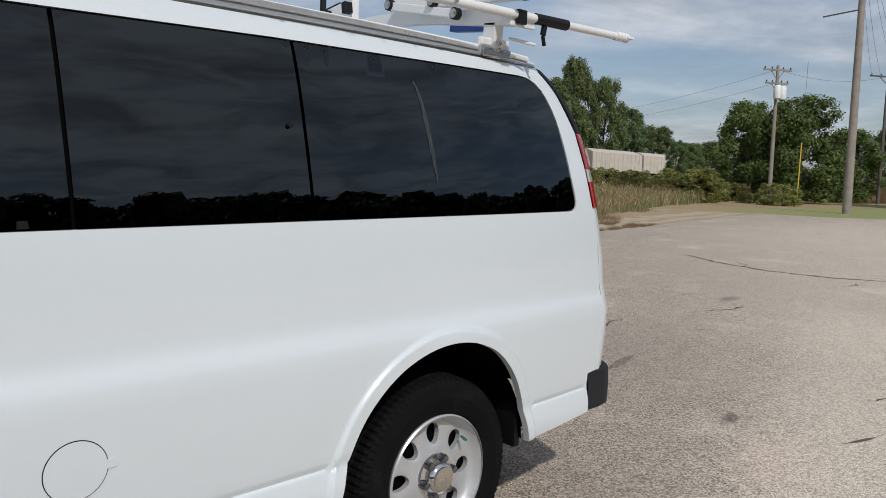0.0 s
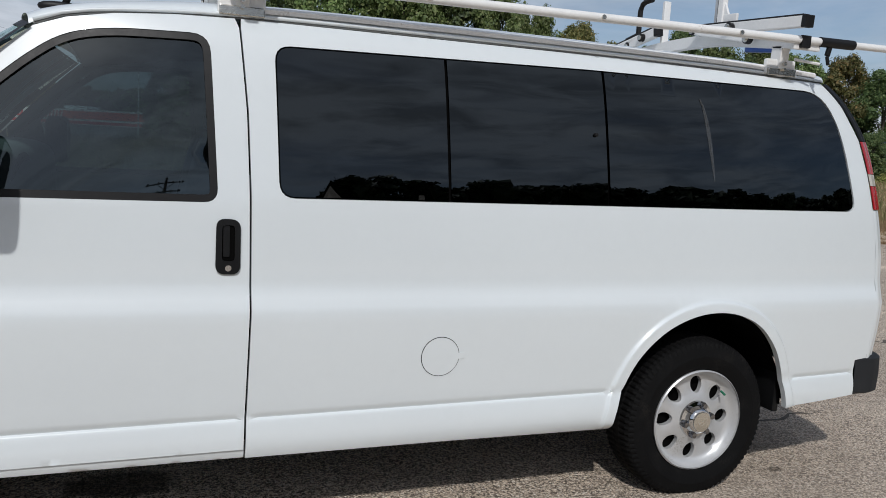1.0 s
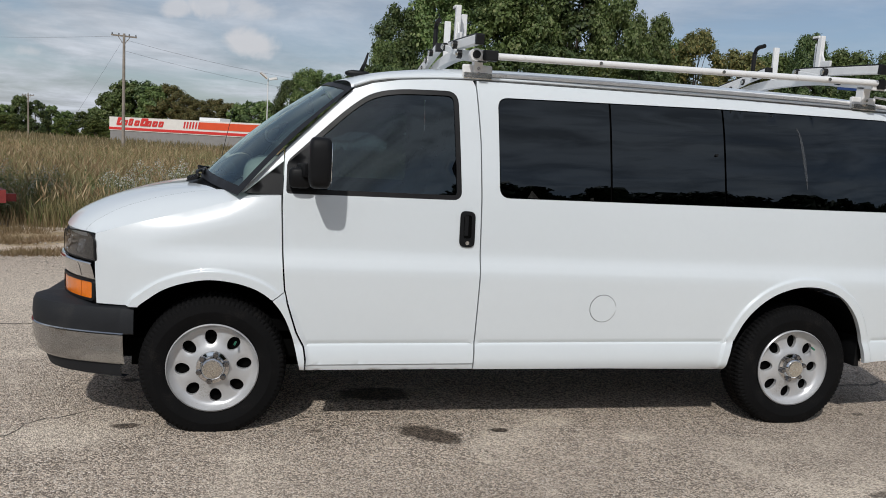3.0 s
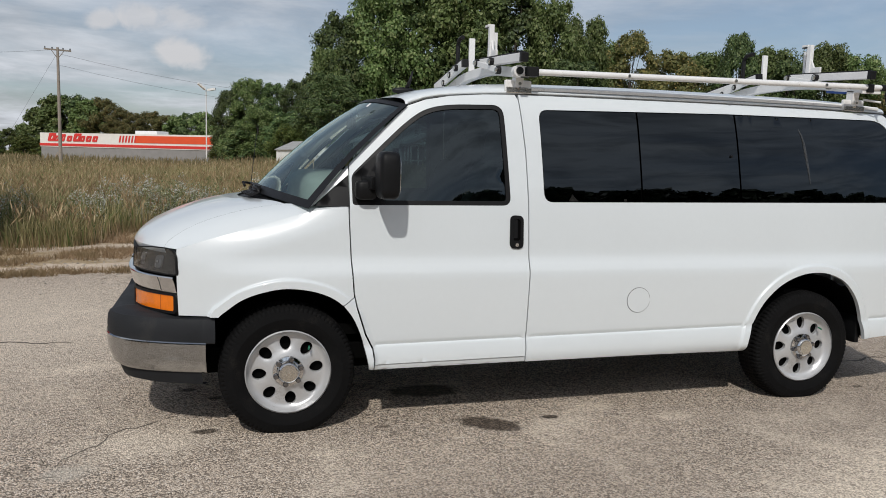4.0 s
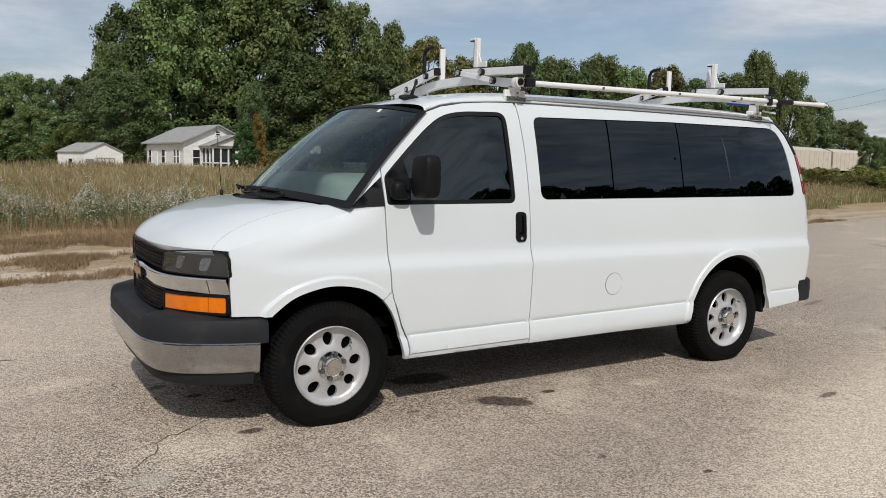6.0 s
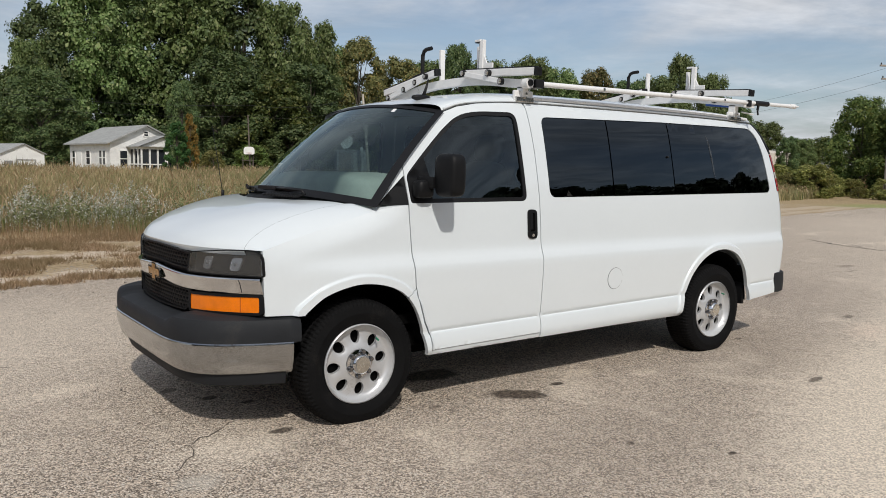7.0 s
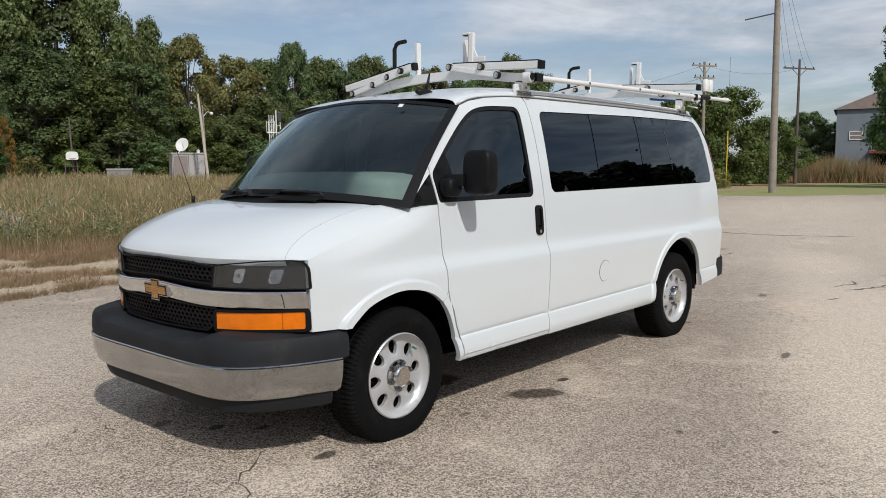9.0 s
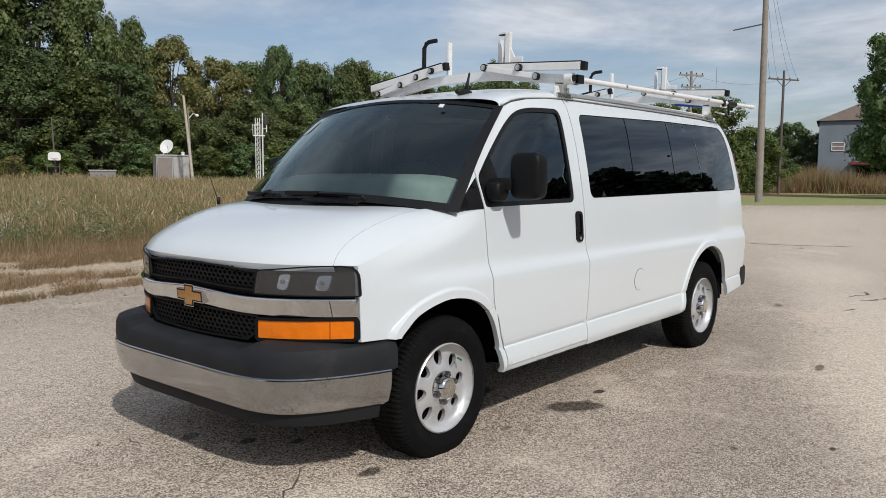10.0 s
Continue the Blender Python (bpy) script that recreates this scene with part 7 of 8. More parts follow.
def walls_with_gable(w, d, eave, ridge, along="x"):
    if along == "x":
        pts = [(0, 0, 0), (w, 0, 0), (w, d, 0), (0, d, 0), (0, 0, eave), (w, 0, eave), (w, d, eave), (0, d, eave), (0, d / 2, ridge), (w, d / 2, ridge)]
        fs = [(0, 1, 5, 4), (1, 2, 6, 9, 5), (2, 3, 7, 6), (3, 0, 4, 8, 7)]
    else:
        pts = [(0, 0, 0), (w, 0, 0), (w, d, 0), (0, d, 0), (0, 0, eave), (w, 0, eave), (w, d, eave), (0, d, eave), (w / 2, 0, ridge), (w / 2, d, ridge)]
        fs = [(0, 1, 5, 8, 4), (1, 2, 6, 5), (2, 3, 7, 9, 6), (3, 0, 4, 7)]
    return pts, fs


def window(parent, x, y, z, w, h, side="y", material=None):
    """A framed window on a wall: side y faces -y, side x faces +x."""
    t = 0.07
    def bar(a0, a1, z0, z1, o0, o1):
        return slab(x + a0, x + a1, y + o0, y + o1, z + z0, z + z1) if side == "y" else slab(x - o1, x - o0, y + a0, y + a1, z + z0, z + z1)
    ring = part("window", joined(bar(0, w, 0, t, -0.06, 0.02), bar(0, w, h - t, h, -0.06, 0.02), bar(0, t, 0, h, -0.06, 0.02), bar(w - t, w, 0, h, -0.06, 0.02), bar(0, w, h / 2 - 0.03, h / 2 + 0.03, -0.04, 0.02)), SHEDW, parent)
    part("pane", bar(t, w - t, t, h - t, -0.02, 0.0), material or DARKWIN, ring)
    return ring


# white frame house with a screened porch
W, D, HT = 8.9, 6.2, -81
hx, hy = place(12.3, 70)
house = thing("house", "small white frame house with a grey gable roof and screened porch", "house", place=(hx - W * math.cos(radians(HT)), hy - W * math.sin(radians(HT)), 0), turn=HT)
part("wall", walls_with_gable(W, D, 3.3, 4.75, "x"), SIDING, house)
for r in gable(W, D, 3.3, 4.75, 0.4):
    part("roof", r, ROOFG, house)
part("side_door", slab(1.9, 2.8, -0.05, 0.0, 0.5, 2.6), SHEDW, house, "white side door")
for x, w in ((0.6, 0.8), (3.8, 1.0), (7.4, 0.7), (6.65, 0.7)):
    window(house, x, -0.01, 1.35, w, 1.3)
window(house, W + 0.01, 0.75, 1.2, 0.75, 1.45, "x")
window(house, W + 0.01, D / 2 - 0.25, 3.85, 0.5, 0.5, "x")
P0, P1, PX = 1.65, 5.9, W + 2.2
bars = [slab(W, PX, P0, P1, 0.3, 0.6), slab(W, PX, P0, P1, 2.75, 3.0), slab(W, PX, P0 - 0.02, P0 + 0.06, 1.45, 1.55), slab(PX - 0.08, PX + 0.02, P0, 3.7, 1.45, 1.55), slab(PX - 0.08, PX + 0.02, 4.8, P1, 1.45, 1.55)]
posts = [slab(PX - 0.1, PX + 0.02, y, y + 0.11, 0.6, 2.75) for y in (P0, 2.35, 3.05, 3.75, 4.75, 5.3, P1 - 0.11)] + [slab(x, x + 0.1, P0 - 0.02, P0 + 0.08, 0.6, 2.75) for x in (W + 0.7, W + 1.5)]
porch = part("porch", joined(*bars[:2]), SHEDW, house, "white screened porch")
for b in bars[2:]:
    part("porch_rail", b, SHEDW, porch)
for b in posts:
    part("porch_post", b, SHEDW, porch)
part("porch_screen", joined(slab(W + 0.02, PX - 0.1, P0 + 0.08, P0 + 0.1, 0.6, 2.75), slab(PX - 0.12, PX - 0.1, P0 + 0.1, P1, 0.6, 2.75)), DARKWIN, porch)
part("porch_door", joined(slab(PX - 0.05, PX + 0.04, 3.85, 3.97, 0.4, 2.6), slab(PX - 0.05, PX + 0.04, 4.62, 4.74, 0.4, 2.6), slab(PX - 0.05, PX + 0.04, 3.85, 4.74, 0.4, 1.1), slab(PX - 0.05, PX + 0.04, 3.85, 4.74, 2.45, 2.6)), SHEDW, porch, "white screen door")
part("porch_roof", ([(W - 0.1, P0 - 0.35, 2.95), (PX + 0.3, P0 - 0.35, 2.95), (PX + 0.3, P1 + 0.3, 2.95), (W - 0.1, P1 + 0.3, 2.95), (W - 0.1, 3.78, 3.95), (PX + 0.3, 3.78, 3.95), (PX + 0.3, P0 - 0.35, 3.05), (PX + 0.3, P1 + 0.3, 3.05)], [(0, 1, 5, 4), (2, 3, 4, 5), (0, 3, 2, 1)]), ROOFG, porch)
part("porch_gable", ([(PX + 0.02, P0, 3.0), (PX + 0.02, P1, 3.0), (PX + 0.02, 3.78, 3.85), (PX - 0.1, P0, 3.0), (PX - 0.1, P1, 3.0), (PX - 0.1, 3.78, 3.85)], [(0, 1, 2), (5, 4, 3), (0, 2, 5, 3), (1, 4, 5, 2)]), SIDING, porch)

# white shed
sx, sy = place(5.95, 76)
shed = thing("shed", "small weathered white shed with a gable roof", "shed", place=(sx, sy, -0.1), turn=20)
part("wall", walls_with_gable(3.7, 5.0, 2.35, 3.15, "y"), SHEDW, shed)
for r in gable(3.7, 5.0, 2.35, 3.15, 0.15, 0.08, "y"):
    part("roof", r, ROOFG, shed)
part("door", slab(0.2, 0.9, -0.04, 0.0, 0.3, 1.7), STOREG, shed, "weathered grey door")
part("shutter", joined(slab(1.2, 2.9, -0.04, 0.0, 1.75, 1.85), slab(1.2, 1.3, -0.04, 0.0, 0.6, 1.8), slab(2.8, 2.9, -0.04, 0.0, 0.6, 1.8)), ROOFG, shed)
part("side_hatch", slab(-0.04, 0.0, 2.2, 2.8, 1.0, 1.7), DARKWIN, shed)

# flat-roofed store with red bands and a row of sign strokes
ax, ay = HUB[0] + 150 * math.sin(radians(-11.1)), HUB[1] + 150 * math.cos(radians(-11.1))
bx, by = HUB[0] + 127 * math.sin(radians(-0.12)), HUB[1] + 127 * math.cos(radians(-0.12))
L = math.dist((ax, ay), (bx, by))
store = thing("store", "flat-roofed store with a red and white striped parapet", "store", place=(ax, ay, 0), turn=math.degrees(math.atan2(by - ay, bx - ax)))
part("wall", slab(0, L, 0, 22, 0, 2.2), STOREG, store, "grey block wall")
part("parapet", slab(-0.1, L + 0.1, -0.1, 22.1, 2.2, 4.55), STOREW, store)
part("red_band", slab(-0.14, L + 0.14, -0.16, 22.15, 2.35, 2.78), STORER, store)
part("orange_band", slab(L * 0.57, L + 0.15, -0.16, 0.1, 3.12, 4.28), STOREO, store)
part("side_band", slab(-0.16, -0.1, 2, 22, 3.2, 4.2), STORER, store)
for k in range(6):
    part("slanted_stripe", ([(L * 0.475 + k * 0.62, -0.17, 3.15), (L * 0.475 + k * 0.62 + 0.30, -0.17, 3.15), (L * 0.475 + k * 0.62 + 0.55, -0.17, 4.25), (L * 0.475 + k * 0.62 + 0.25, -0.17, 4.25)] + [(L * 0.475 + k * 0.62, -0.1, 3.15), (L * 0.475 + k * 0.62 + 0.30, -0.1, 3.15), (L * 0.475 + k * 0.62 + 0.55, -0.1, 4.25), (L * 0.475 + k * 0.62 + 0.25, -0.1, 4.25)], [(0, 1, 2, 3), (7, 6, 5, 4), (1, 5, 6, 2), (4, 0, 3, 7)]), STORER, store)
# the sign as plain slanted red shapes of its letters' size
for k, (w, h) in enumerate(((1.5, 1.35), (1.05, 0.95), (0.9, 1.2), (1.05, 0.95), (1.5, 1.35), (1.05, 0.95), (1.05, 0.95), (1.0, 0.95))):
    x = 1.6 + k * 1.36
    sh = 0.35 * h
    q = rounded([(x, 3.15), (x + w, 3.15), (x + w + sh, 3.15 + h), (x + sh, 3.15 + h)], 0.22)
    i = rounded([(x + w * 0.38 + 0.10, 3.15 + h * 0.28), (x + w * 0.66 + 0.06, 3.15 + h * 0.28), (x + w * 0.60 + sh, 3.15 + h * 0.66), (x + w * 0.34 + sh, 3.15 + h * 0.66)], 0.06)
    part("sign_shape", panel(q, lambda u, v, d: (u, -0.2 + d, v), 0.5, [i], 0.1), STORER, store, "plain red slanted sign shape")
part("roof_unit", slab(L * 0.42, L * 0.55, 6, 9, 4.5, 5.3, 0.05), GALV, store, "grey rooftop air unit")

# grey two-storey building on the tail side
gx0, gy0 = place(74.7, 88)
grey = thing("grey_building", "grey metal-clad building with a brown hipped roof", "building", place=(gx0, gy0, -0.3), turn=-76.5)
part("wall", slab(0, 13, 0, 10, 0, 7.6), GREYW, grey)
part("roof", ([(-0.3, -0.3, 7.6), (13.3, -0.3, 7.6), (13.3, 10.3, 7.6), (-0.3, 10.3, 7.6), (4.5, 5, 10.0), (8.5, 5, 10.0)], [(0, 1, 5, 4), (1, 2, 5), (2, 3, 4, 5), (3, 0, 4), (3, 2, 1, 0)]), ROOFB, grey)
part("chimney", slab(5.0, 5.7, 4.2, 4.9, 8.8, 10.8), ROOFB, grey)
part("awning", slab(3.0, 13.0, -1.4, 0.0, 3.1, 3.35), REDP, grey, "rust-red awning")
# black slab on the wall for the bay's shaded inside
part("loading_bay", slab(3.6, 12.5, -0.05, 0.02, 0.2, 3.0), GAP, grey)
for x, z in ((1.2, 4.5), (8.4, 4.6)):
    window(grey, x, -0.01, z, 1.2, 0.9, material=RUSTY)

# a locomotive and pale hopper cars on a bank
tx0, ty0 = place(49.8, 96)
tx1, ty1 = place(58.8, 128)
TURN = math.degrees(math.atan2(ty1 - ty0, tx1 - tx0))
loco = thing("locomotive", "dark blue diesel locomotive on the far track", "locomotive", "train", place=(tx0, ty0, 1.1), turn=TURN)
part("hood", joined(slab(0, 11.0, 0, 2.0, 1.2, 4.0, 0.1), slab(2.0, 3.0, -0.05, 2.05, 1.4, 3.6)), TRAINB, loco)
cab = part("cab", slab(11.0, 13.2, -0.3, 2.3, 1.2, 4.3, 0.08), TRAINB, loco)
part("cab_window", slab(11.4, 12.8, -0.33, -0.29, 3.0, 3.7), DARKWIN, cab)
part("nose", slab(13.2, 14.6, 0.1, 1.9, 1.2, 3.2, 0.1), TRAINB, loco)
part("lettering_bar", joined(slab(4.2, 5.0, -0.04, 0.0, 2.2, 3.3), slab(5.2, 5.9, -0.04, 0.0, 2.2, 3.3), slab(6.1, 6.8, -0.04, 0.0, 2.2, 3.3), slab(3.6, 3.75, -0.04, 0, 1.9, 3.6), slab(7.2, 7.35, -0.04, 0, 1.9, 3.6)), TRAINY, loco, "plain yellow lettering bars")
part("frame_rail", slab(-0.5, 15.2, -0.4, 2.4, 0.85, 1.2), TRAINY, loco, "yellow-edged frame rail")
for x0 in (1.0, 10.5):
    part("truck", slab(x0, x0 + 3.0, 0.1, 1.9, 0.0, 0.85), GAP, loco)


def hopper(x):
    u = Vector((math.cos(radians(TURN)), math.sin(radians(TURN))))
    car = thing("hopper_car", "pale tan covered hopper rail car", "rail car", "train", place=(tx0 + u.x * x, ty0 + u.y * x, 1.1), turn=TURN)
    part("body", joined(([(0, 0, 1.3), (15, 0, 1.3), (15, 2.6, 1.3), (0, 2.6, 1.3), (0, 0, 3.9), (15, 0, 3.9), (15, 2.6, 3.9), (0, 2.6, 3.9), (0.4, 1.3, 4.4), (14.6, 1.3, 4.4)], [(0, 1, 5, 4), (1, 2, 6, 9, 5), (2, 3, 7, 6), (3, 0, 4, 8, 7), (4, 5, 9, 8), (6, 7, 8, 9), (3, 2, 1, 0)]), *[slab(1.0 + k * 1.3, 1.08 + k * 1.3, -0.06, 0.0, 1.3, 3.9) for k in range(11)]), TRAINW, car)
    for x0, x1, z0 in ((1.0, 3.4, 0.0), (11.6, 14.0, 0.0)):
        part("truck", slab(x0, x1, 0.3, 2.3, z0, 1.3), GAP, car)
    part("hopper_chute", slab(5.5, 9.5, 0.5, 2.1, 0.5, 1.3), GAP, car)
    return car


hopper(15.8)
hopper(31.4)

# old box trailer with a red corner post
trailer = thing("box_trailer", "weathered white box trailer with a faded red corner post", "trailer", place=(-4.10, 9.20, 0.0), turn=26)
part("side_panel", slab(-2.6, -0.02, 0.0, 0.08, 0.52, 2.72), TRAILW, trailer)
part("box_wall", joined(slab(-2.6, 0.0, 2.3, 2.38, 0.52, 2.72), slab(-2.6, 0.0, 0, 2.38, 2.68, 2.74), slab(-2.62, -2.55, 0, 2.38, 0.52, 2.72), slab(-0.06, 0.0, 0.0, 2.38, 0.52, 2.72)), TRAILW, trailer)
part("wall_rib", slab(-2.6, 0.0, -0.05, 0.0, 1.60, 1.68), TRAILW, trailer)
part("wall_rib", slab(-0.30, -0.22, -0.05, 0.0, 0.52, 2.72), TRAILW, trailer)
part("hinge_bar", slab(-0.9, -0.35, -0.07, 0.0, 2.52, 2.58), GALV, trailer)
part("hinge_bar", slab(-0.9, -0.35, -0.07, 0.0, 1.74, 1.80), GALV, trailer)
part("corner_post", slab(-0.69, -0.58, -0.70, -0.56, 0.48, 2.95), REDP, trailer, "faded red corner post")
part("post_edge", slab(-0.58, -0.54, -0.71, -0.55, 0.46, 2.97), TRAILW, trailer)
part("door_leaf", slab(-2.9, -0.69, -0.68, -0.60, 0.5, 2.92), REDP, trailer, "open red and white door leaf")
part("chassis", joined(slab(-2.6, 0.35, 0.1, 0.22, 0.36, 0.48), slab(-2.6, 0.35, 1.5, 1.62, 0.36, 0.48), slab(0.02, 0.16, -0.2, 1.7, 0.36, 0.56), slab(-2.6, -0.7, -0.62, 0.1, 0.36, 0.46)), REDP, trailer, "red steel chassis")
part("wheel", turned_solid([(0.0, -0.12), (0.33, -0.12), (0.36, -0.08), (0.36, 0.08), (0.33, 0.12), (0.0, 0.12)], 28, centre=(-2.0, 0.5, 0.34)), RUBBER, trailer)
part("landing_leg", slab(-0.6, -0.5, 0.4, 0.5, 0.0, 0.45), REDP, trailer)


# poles
def pole(az, d, h, r, lean=(0, 0), label="weathered wooden utility pole", material=None, arms=(), lamp=False):
    x, y = place(az, d)
    p = thing("utility_pole", label, "utility pole", "utility poles", place=(x, y, ground_z(x, y)))
    top = Vector((lean[0], lean[1], h))
    part("shaft", bent_rod([(0, 0, -0.3), top * 0.5, top], [r, r * 0.85, r * 0.66], 12), material or POLEWOOD, p, smooth=50)
    for z, half, turn in arms:
        c, u = top * (z / h), Vector((math.cos(radians(turn)), math.sin(radians(turn)), 0))
        arm = part("crossarm", joined(beam(c - u * half, c + u * half, 0.10, 0.12), beam(c - u * half * 0.5, c - Vector((0, 0, 0.7)), 0.03, 0.05, bevel=0), beam(c + u * half * 0.5, c - Vector((0, 0, 0.7)), 0.03, 0.05, bevel=0)), material or POLEWOOD, p)
        for k in (-0.92, -0.4, 0.4, 0.92):
            part("insulator", turned_solid([(0.0, 0.0), (0.04, 0.0), (0.055, 0.08), (0.03, 0.14), (0.0, 0.15)], 8, "z", tuple(c + u * half * k + Vector((0, 0, 0.06)))), WIRE, arm)
    return p


big = pole(70.3, 48.9, 13.5, 0.23, (0.35, 0.2), "tall weathered grey wooden utility pole at the lot's edge")
part("side_arm", beam((0.28, 0.1, 10.6), (-0.9, 1.6, 10.2), 0.07, 0.07), WIRE, big, "steel standoff arm")
pole(72.2, 76.4, 11.2, 0.15, (0.1, 0), "dark wooden utility pole with a crossarm", POLEDARK, ((10.4, 1.75, -30),))
xf3 = pole(65.9, 62, 9.6, 0.15, (0.0, 0), "wooden utility pole with transformers", POLEWOOD, ((9.3, 1.1, -30), (8.4, 0.9, -30)))
for o in (-0.4, 0.4):
    part("transformer", turned_solid([(0.0, 7.3), (0.24, 7.3), (0.26, 7.4), (0.26, 8.1), (0.2, 8.2), (0.0, 8.22)], 14, "z", (o, -0.25, 0)), GALV, xf3, "grey transformer can", smooth=40)
pole(50.6, 100, 9.0, 0.12, (0, 0), "pale wooden pole before the train", SHEDW, ((8.5, 0.7, 20), (7.9, 0.6, 20)))
pole(-9.75, 70, 9.8, 0.15, (0, 0), "wooden utility pole by the field", POLEWOOD, ((9.6, 1.0, 20),))
lp = pole(30.2, 65.5, 7.3, 0.13, (-0.55, 0.3), "leaning pale wooden pole with a small yard lamp", POLEPALE)
part("second_shaft", rod((-0.05, 0.05, -0.2), (-0.25, 0.2, 6.4), 0.06, 8), POLEWOOD, lp)
part("yard_lamp", joined(bent_rod([(-0.22, 0.15, 5.5), (0.08, 0.0, 5.9), (0.28, -0.12, 5.85)], 0.03, 6), pillow((0.34, -0.16, 5.76), (0.14, 0.14, 0.12), 0.9, 12, 8)), GALV, lp, "small yard lamp on an arm", smooth=40)
pole(21.62, 68.5, 5.4, 0.08, (-0.2, 0), "thin wooden pole by the woods", POLEDARK)
pole(-19.2, 160, 7.2, 0.14, (0, 0), "far wooden utility pole", POLEDARK, ((6.8, 0.9, 10),))
pole(-16.0, 150, 7.6, 0.14, (0, 0), "far wooden utility pole", POLEWOOD, ((7.2, 0.9, 10),))
pole(77.2, 110, 10.0, 0.14, (0, 0), "far wooden utility pole", POLEDARK, ((9.6, 1.2, -30), (8.9, 1.1, -30)))
pole(177.5, 44, 12.4, 0.15, (0, 0), "wooden utility pole across the lot", POLEDARK, ((11.8, 1.3, 5), (10.9, 1.1, 5)))

# lamp standard before the woods
lx, ly = place(-0.6, 118)
ls = thing("lamp_standard", "tall steel lamp standard with floodlight heads", "lamp post", place=(lx, ly, 0))
part("shaft", rod((0, 0, 0), (0, 0, 10.8), 0.10, 10, 0.07), GALV, ls)
part("floodlight", beam((-0.1, -0.1, 10.9), (-1.1, -0.4, 11.7), 0.7, 0.25), GALV, ls)
part("floodlight", beam((0.2, -0.1, 10.8), (1.3, -0.3, 11.0), 0.6, 0.3), GALV, ls)

# cabinet with a satellite dish on it, basketball hoop, lattice tower
cx, cy = 32.62, 57.25
cab = thing("equipment_cabinet", "weathered grey metal equipment cabinet in the field", "cabinet", place=(cx, cy, 0), turn=-20)
body = part("body", joined(slab(-1.35, 1.35, 0, 1.6, 0.0, 3.0, 0.04), slab(-1.42, 1.42, -0.06, 1.66, 3.0, 3.12, 0.02)), CABINET, cab)
part("door_seam", joined(slab(-0.02, 0.02, -0.015, 0.0, 0.2, 2.9), slab(-1.3, -1.25, -0.015, 0.0, 0.2, 2.9)), POLEDARK, cab)
part("door_leaf", slab(-1.2, -0.08, -0.02, 0.0, 0.3, 2.85), RUSTY, cab, "faded rust-stained cabinet door")
part("door_leaf", slab(0.08, 1.25, -0.02, 0.0, 0.3, 2.85), CABINET, cab, "grey metal cabinet door")
part("roof_vent", turned_solid([(0.0, 3.12), (0.14, 3.12), (0.14, 3.3), (0.2, 3.34), (0.0, 3.42)], 12, "z", (1.0, 0.8, 0)), GALV, cab)
dish = thing("satellite_dish", "white satellite dish standing on the cabinet", "satellite dish", place=(cx - 0.18, cy + 0.5, 3.10))
part("reflector", (lambda s: ([Euler((radians(70), 0, radians(-62))).to_matrix() @ Vector(p) + Vector((0, 0, 0.66)) for p in s[0]], s[1]))(turned_solid([(0.0, 0.0), (0.32, 0.04), (0.59, 0.15), (0.61, 0.15), (0.32, 0.0), (0.0, -0.03)], 24, "z")), DISHW, dish, smooth=50)
part("mount", joined(rod((0, 0.05, 0.0), (0, 0, 0.64), 0.05, 8), rod((-0.5, -0.1, 0.0), (0, 0, 0.5), 0.03, 6)), GALV, dish)
part("feed_arm", rod((0.1, -0.1, 0.15), (-0.45, -0.70, 0.80), 0.025, 6), GALV, dish)
qx, qy = 23.82, 59.45
hoop = thing("basketball_hoop", "white basketball backboard on a dark pole", "basketball hoop", place=(qx, qy, 0), turn=-20)
part("post", joined(rod((-0.5, 0.3, 0), (-0.5, 0.3, 2.4), 0.035, 8), rod((0.35, 0.3, 0), (0.35, 0.3, 2.4), 0.035, 8), rod((-0.6, 0.3, 2.0), (0.4, 0.3, 2.0), 0.03, 6), rod((-0.6, 0.3, 1.3), (0.4, 0.3, 1.3), 0.03, 6)), POLEDARK, hoop)
part("backboard", panel(rounded([(-0.45, 2.50), (0.45, 2.50), (0.45, 3.15), (-0.45, 3.15)], [0.15, 0.15, 0.32, 0.32]), lambda u, v, d: (u, d, v), 0.3, skirt=0.05), DISHW, hoop)
part("rim", turned_solid([(0.22, 2.6), (0.24, 2.6), (0.24, 2.63), (0.22, 2.63), (0.22, 2.6)], 16, "z", (0, -0.3, 0)), REDP, hoop)
box = thing("low_box", "low grey weathered box at the edge of the woods", "storage box", place=(26.9, 58.0, 0), turn=-26)
part("body", slab(-0.95, 0.95, 0, 1.2, 0.0, 1.70), STOREG, box)
part("lid", slab(-1.02, 1.02, -0.06, 1.26, 1.70, 1.80), CABINET, box)
tower = thing("lattice_tower", "slim white lattice mast with antenna panels", "mast", place=(36.6, 49.9, 0), turn=-35)
legs = [(-0.75, 0), (-0.40, 0), (-0.57, 0.3)]
part("lattice", joined(*[rod((x, y, 0), (x, y, 6.1), 0.028, 6) for x, y in legs], *[rod((*legs[i], z), (*legs[(i + 1) % 3], z + 0.4), 0.014, 5) for z in np.arange(0.2, 5.8, 0.4) for i in range(3)]), SHEDW, tower)
part("mast_pipe", rod((-0.18, 0, 0.3), (-0.18, 0, 6.5), 0.05, 8), DISHW, tower)
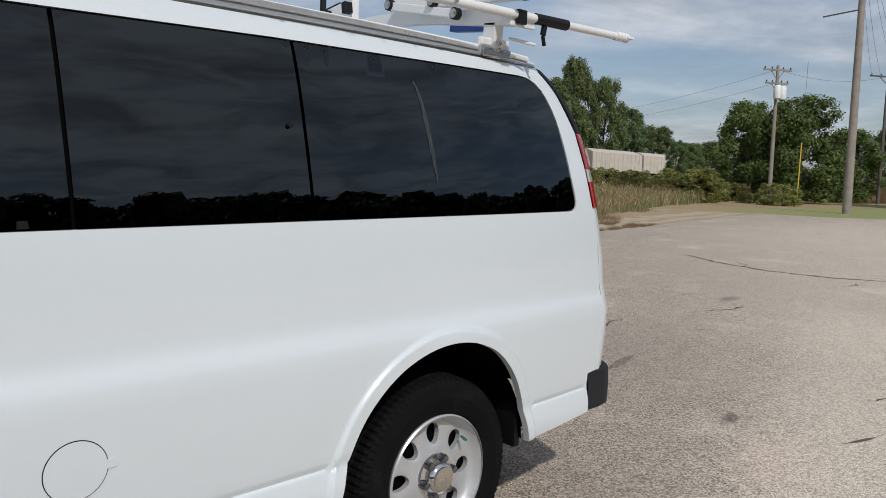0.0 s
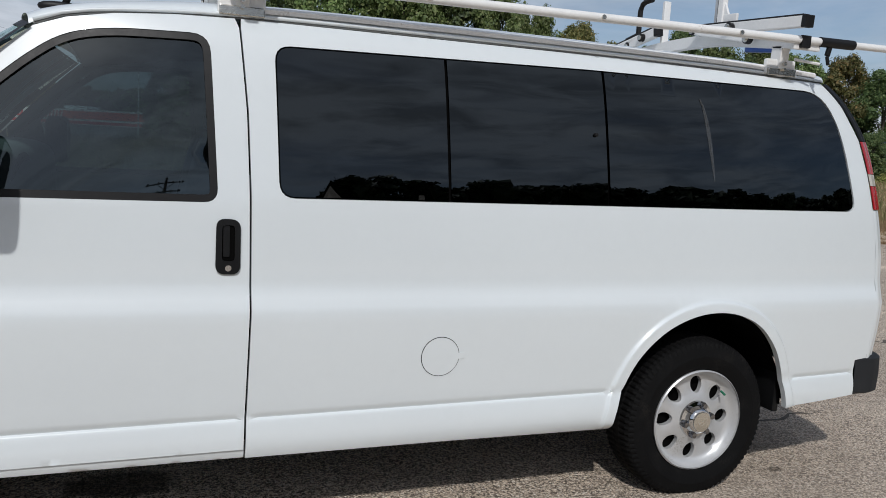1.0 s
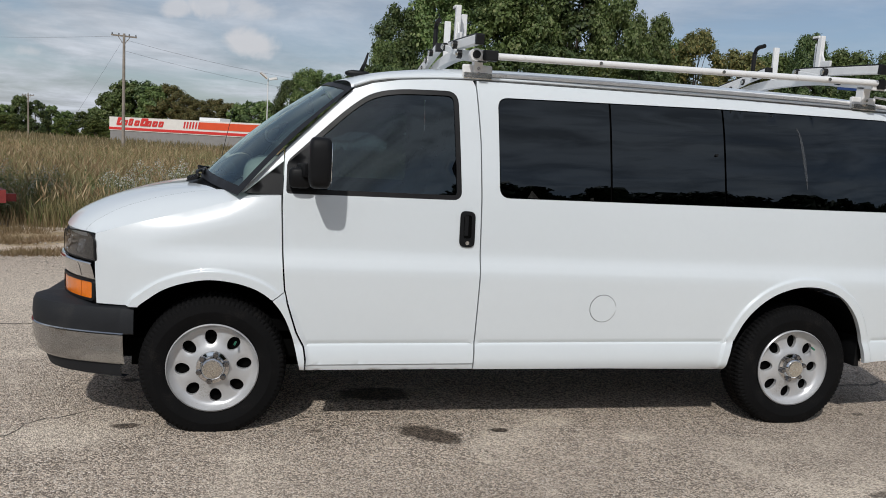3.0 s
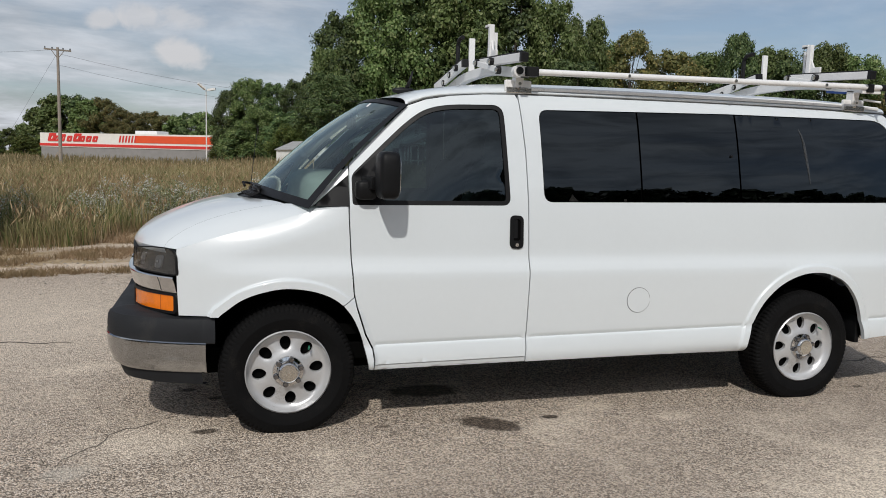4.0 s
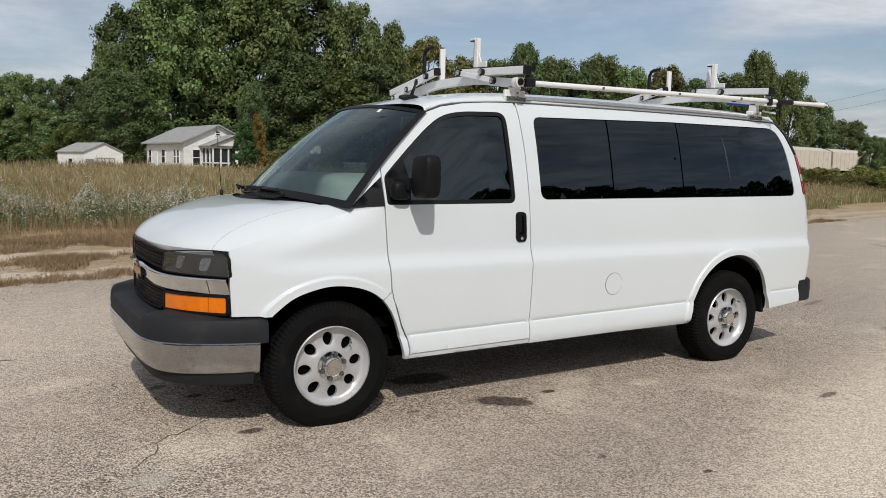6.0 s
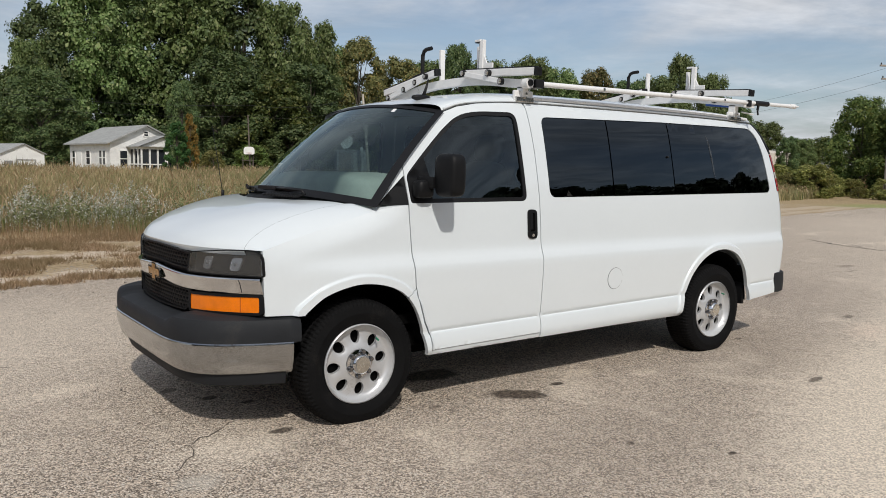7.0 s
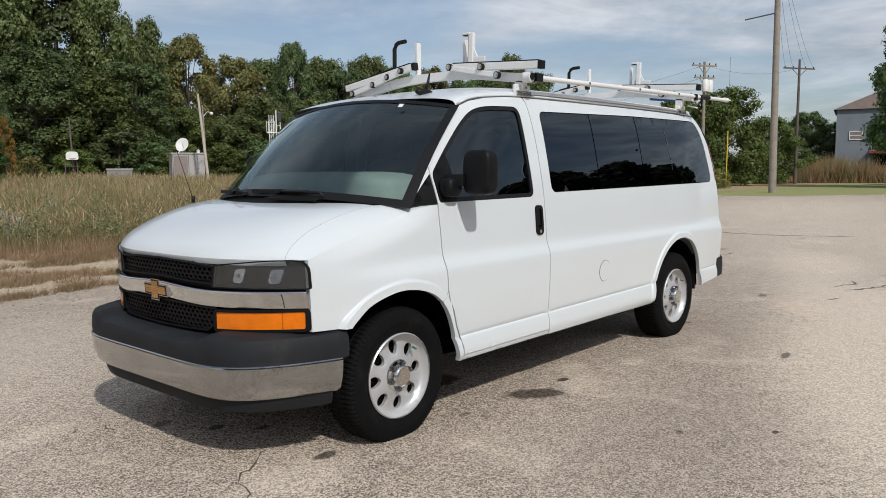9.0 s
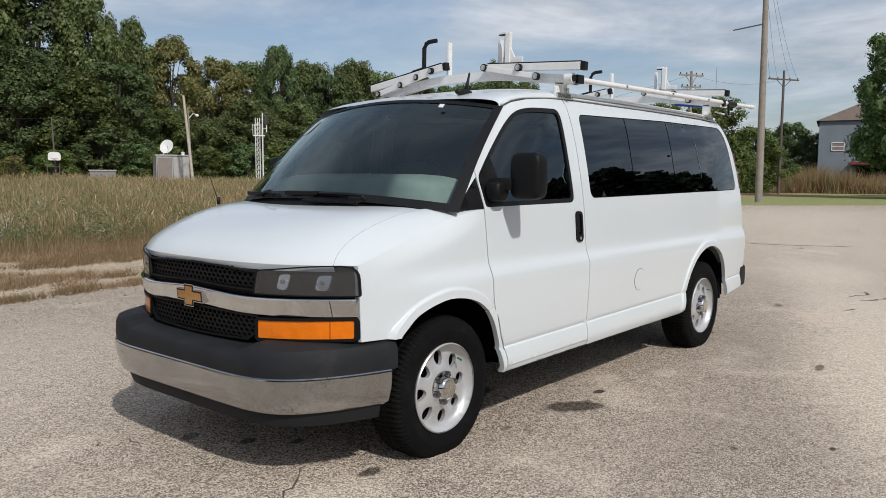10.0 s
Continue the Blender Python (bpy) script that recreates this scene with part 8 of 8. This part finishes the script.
part("platform", joined(slab(-0.95, 0.0, -0.06, 0.3, 4.62, 4.70), *[rod((x, -0.04, 4.7), (x, -0.04, 5.6), 0.022, 5) for x in (-0.95, -0.80, -0.3)], rod((-0.95, -0.04, 5.5), (-0.3, -0.04, 5.5), 0.02, 5), rod((-0.18, 0, 5.2), (0.14, 0, 5.25), 0.025, 5), rod((0.14, 0, 4.95), (0.14, 0, 5.7), 0.035, 6)), SHEDW, tower)
part("antenna_panel", slab(-0.06, 0.24, -0.1, 0.1, 5.55, 6.3, 0.06), WIRE, tower, "dark antenna panel")
# yellow guy guard near the tall pole
yx, yy = place(67.55, 62.9)
guard = thing("guy_guard", "leaning yellow guy-wire guard", "guy wire", place=(yx, yy, ground_z(yx, yy)))
part("sleeve", rod((0, 0, 0), (0.75, 0.25, 4.4), 0.04, 8), YELLOWP, guard)
part("wire", rod((0.75, 0.25, 4.4), (1.75, 0.6, 10.2), 0.012, 5), WIRE, guard)


def wire(a, b, sag):
    a, b = Vector(a), Vector(b)
    return bent_rod([a.lerp(b, u) - Vector((0, 0, sag * 4 * u * (1 - u))) for u in np.linspace(0, 1, 14)], 0.008, 4)


def top_of(az, d, z, o=0.0):
    x, y = place(az, d)
    return x + o, y - o * 0.5, z


spans = [wire(top_of(72.2, 76.4, 10.5, o), top_of(70.3, 48.9, 13.2, o * 0.2), 0.6) for o in (-1.5, -0.7, 0.7, 1.5)]
spans += [wire(top_of(65.9, 62, z), top_of(50.6, 100, z - 0.7), 0.8) for z in (9.3, 8.4)] + [wire(top_of(65.9, 62, z), top_of(72.2, 76.4, z + 1.1), 0.6) for z in (9.3,)]
spans += [wire(top_of(29.4, 65.6, z), top_of(21.6, 68.5, z - 0.8), 0.5) for z in (7.5, 6.6)] + [wire(top_of(21.6, 68.5, z), top_of(-9.75, 70, z + 2.6), 1.4) for z in (6.7, 5.8)]
spans += [wire(top_of(-9.75, 70, 9.6), top_of(-34, 90, 9.6), 1.0), wire(top_of(70.3, 48.9, 13.2), top_of(64.0, 20.0, 15.5), 0.4), wire(top_of(-9.75, 70, 9.4), top_of(-13.5, 66, 1.0), 0.0)]
tagged(part("power_lines", joined(*spans), WIRE, None), "thin black power lines between poles", "power lines", kind="stuff")
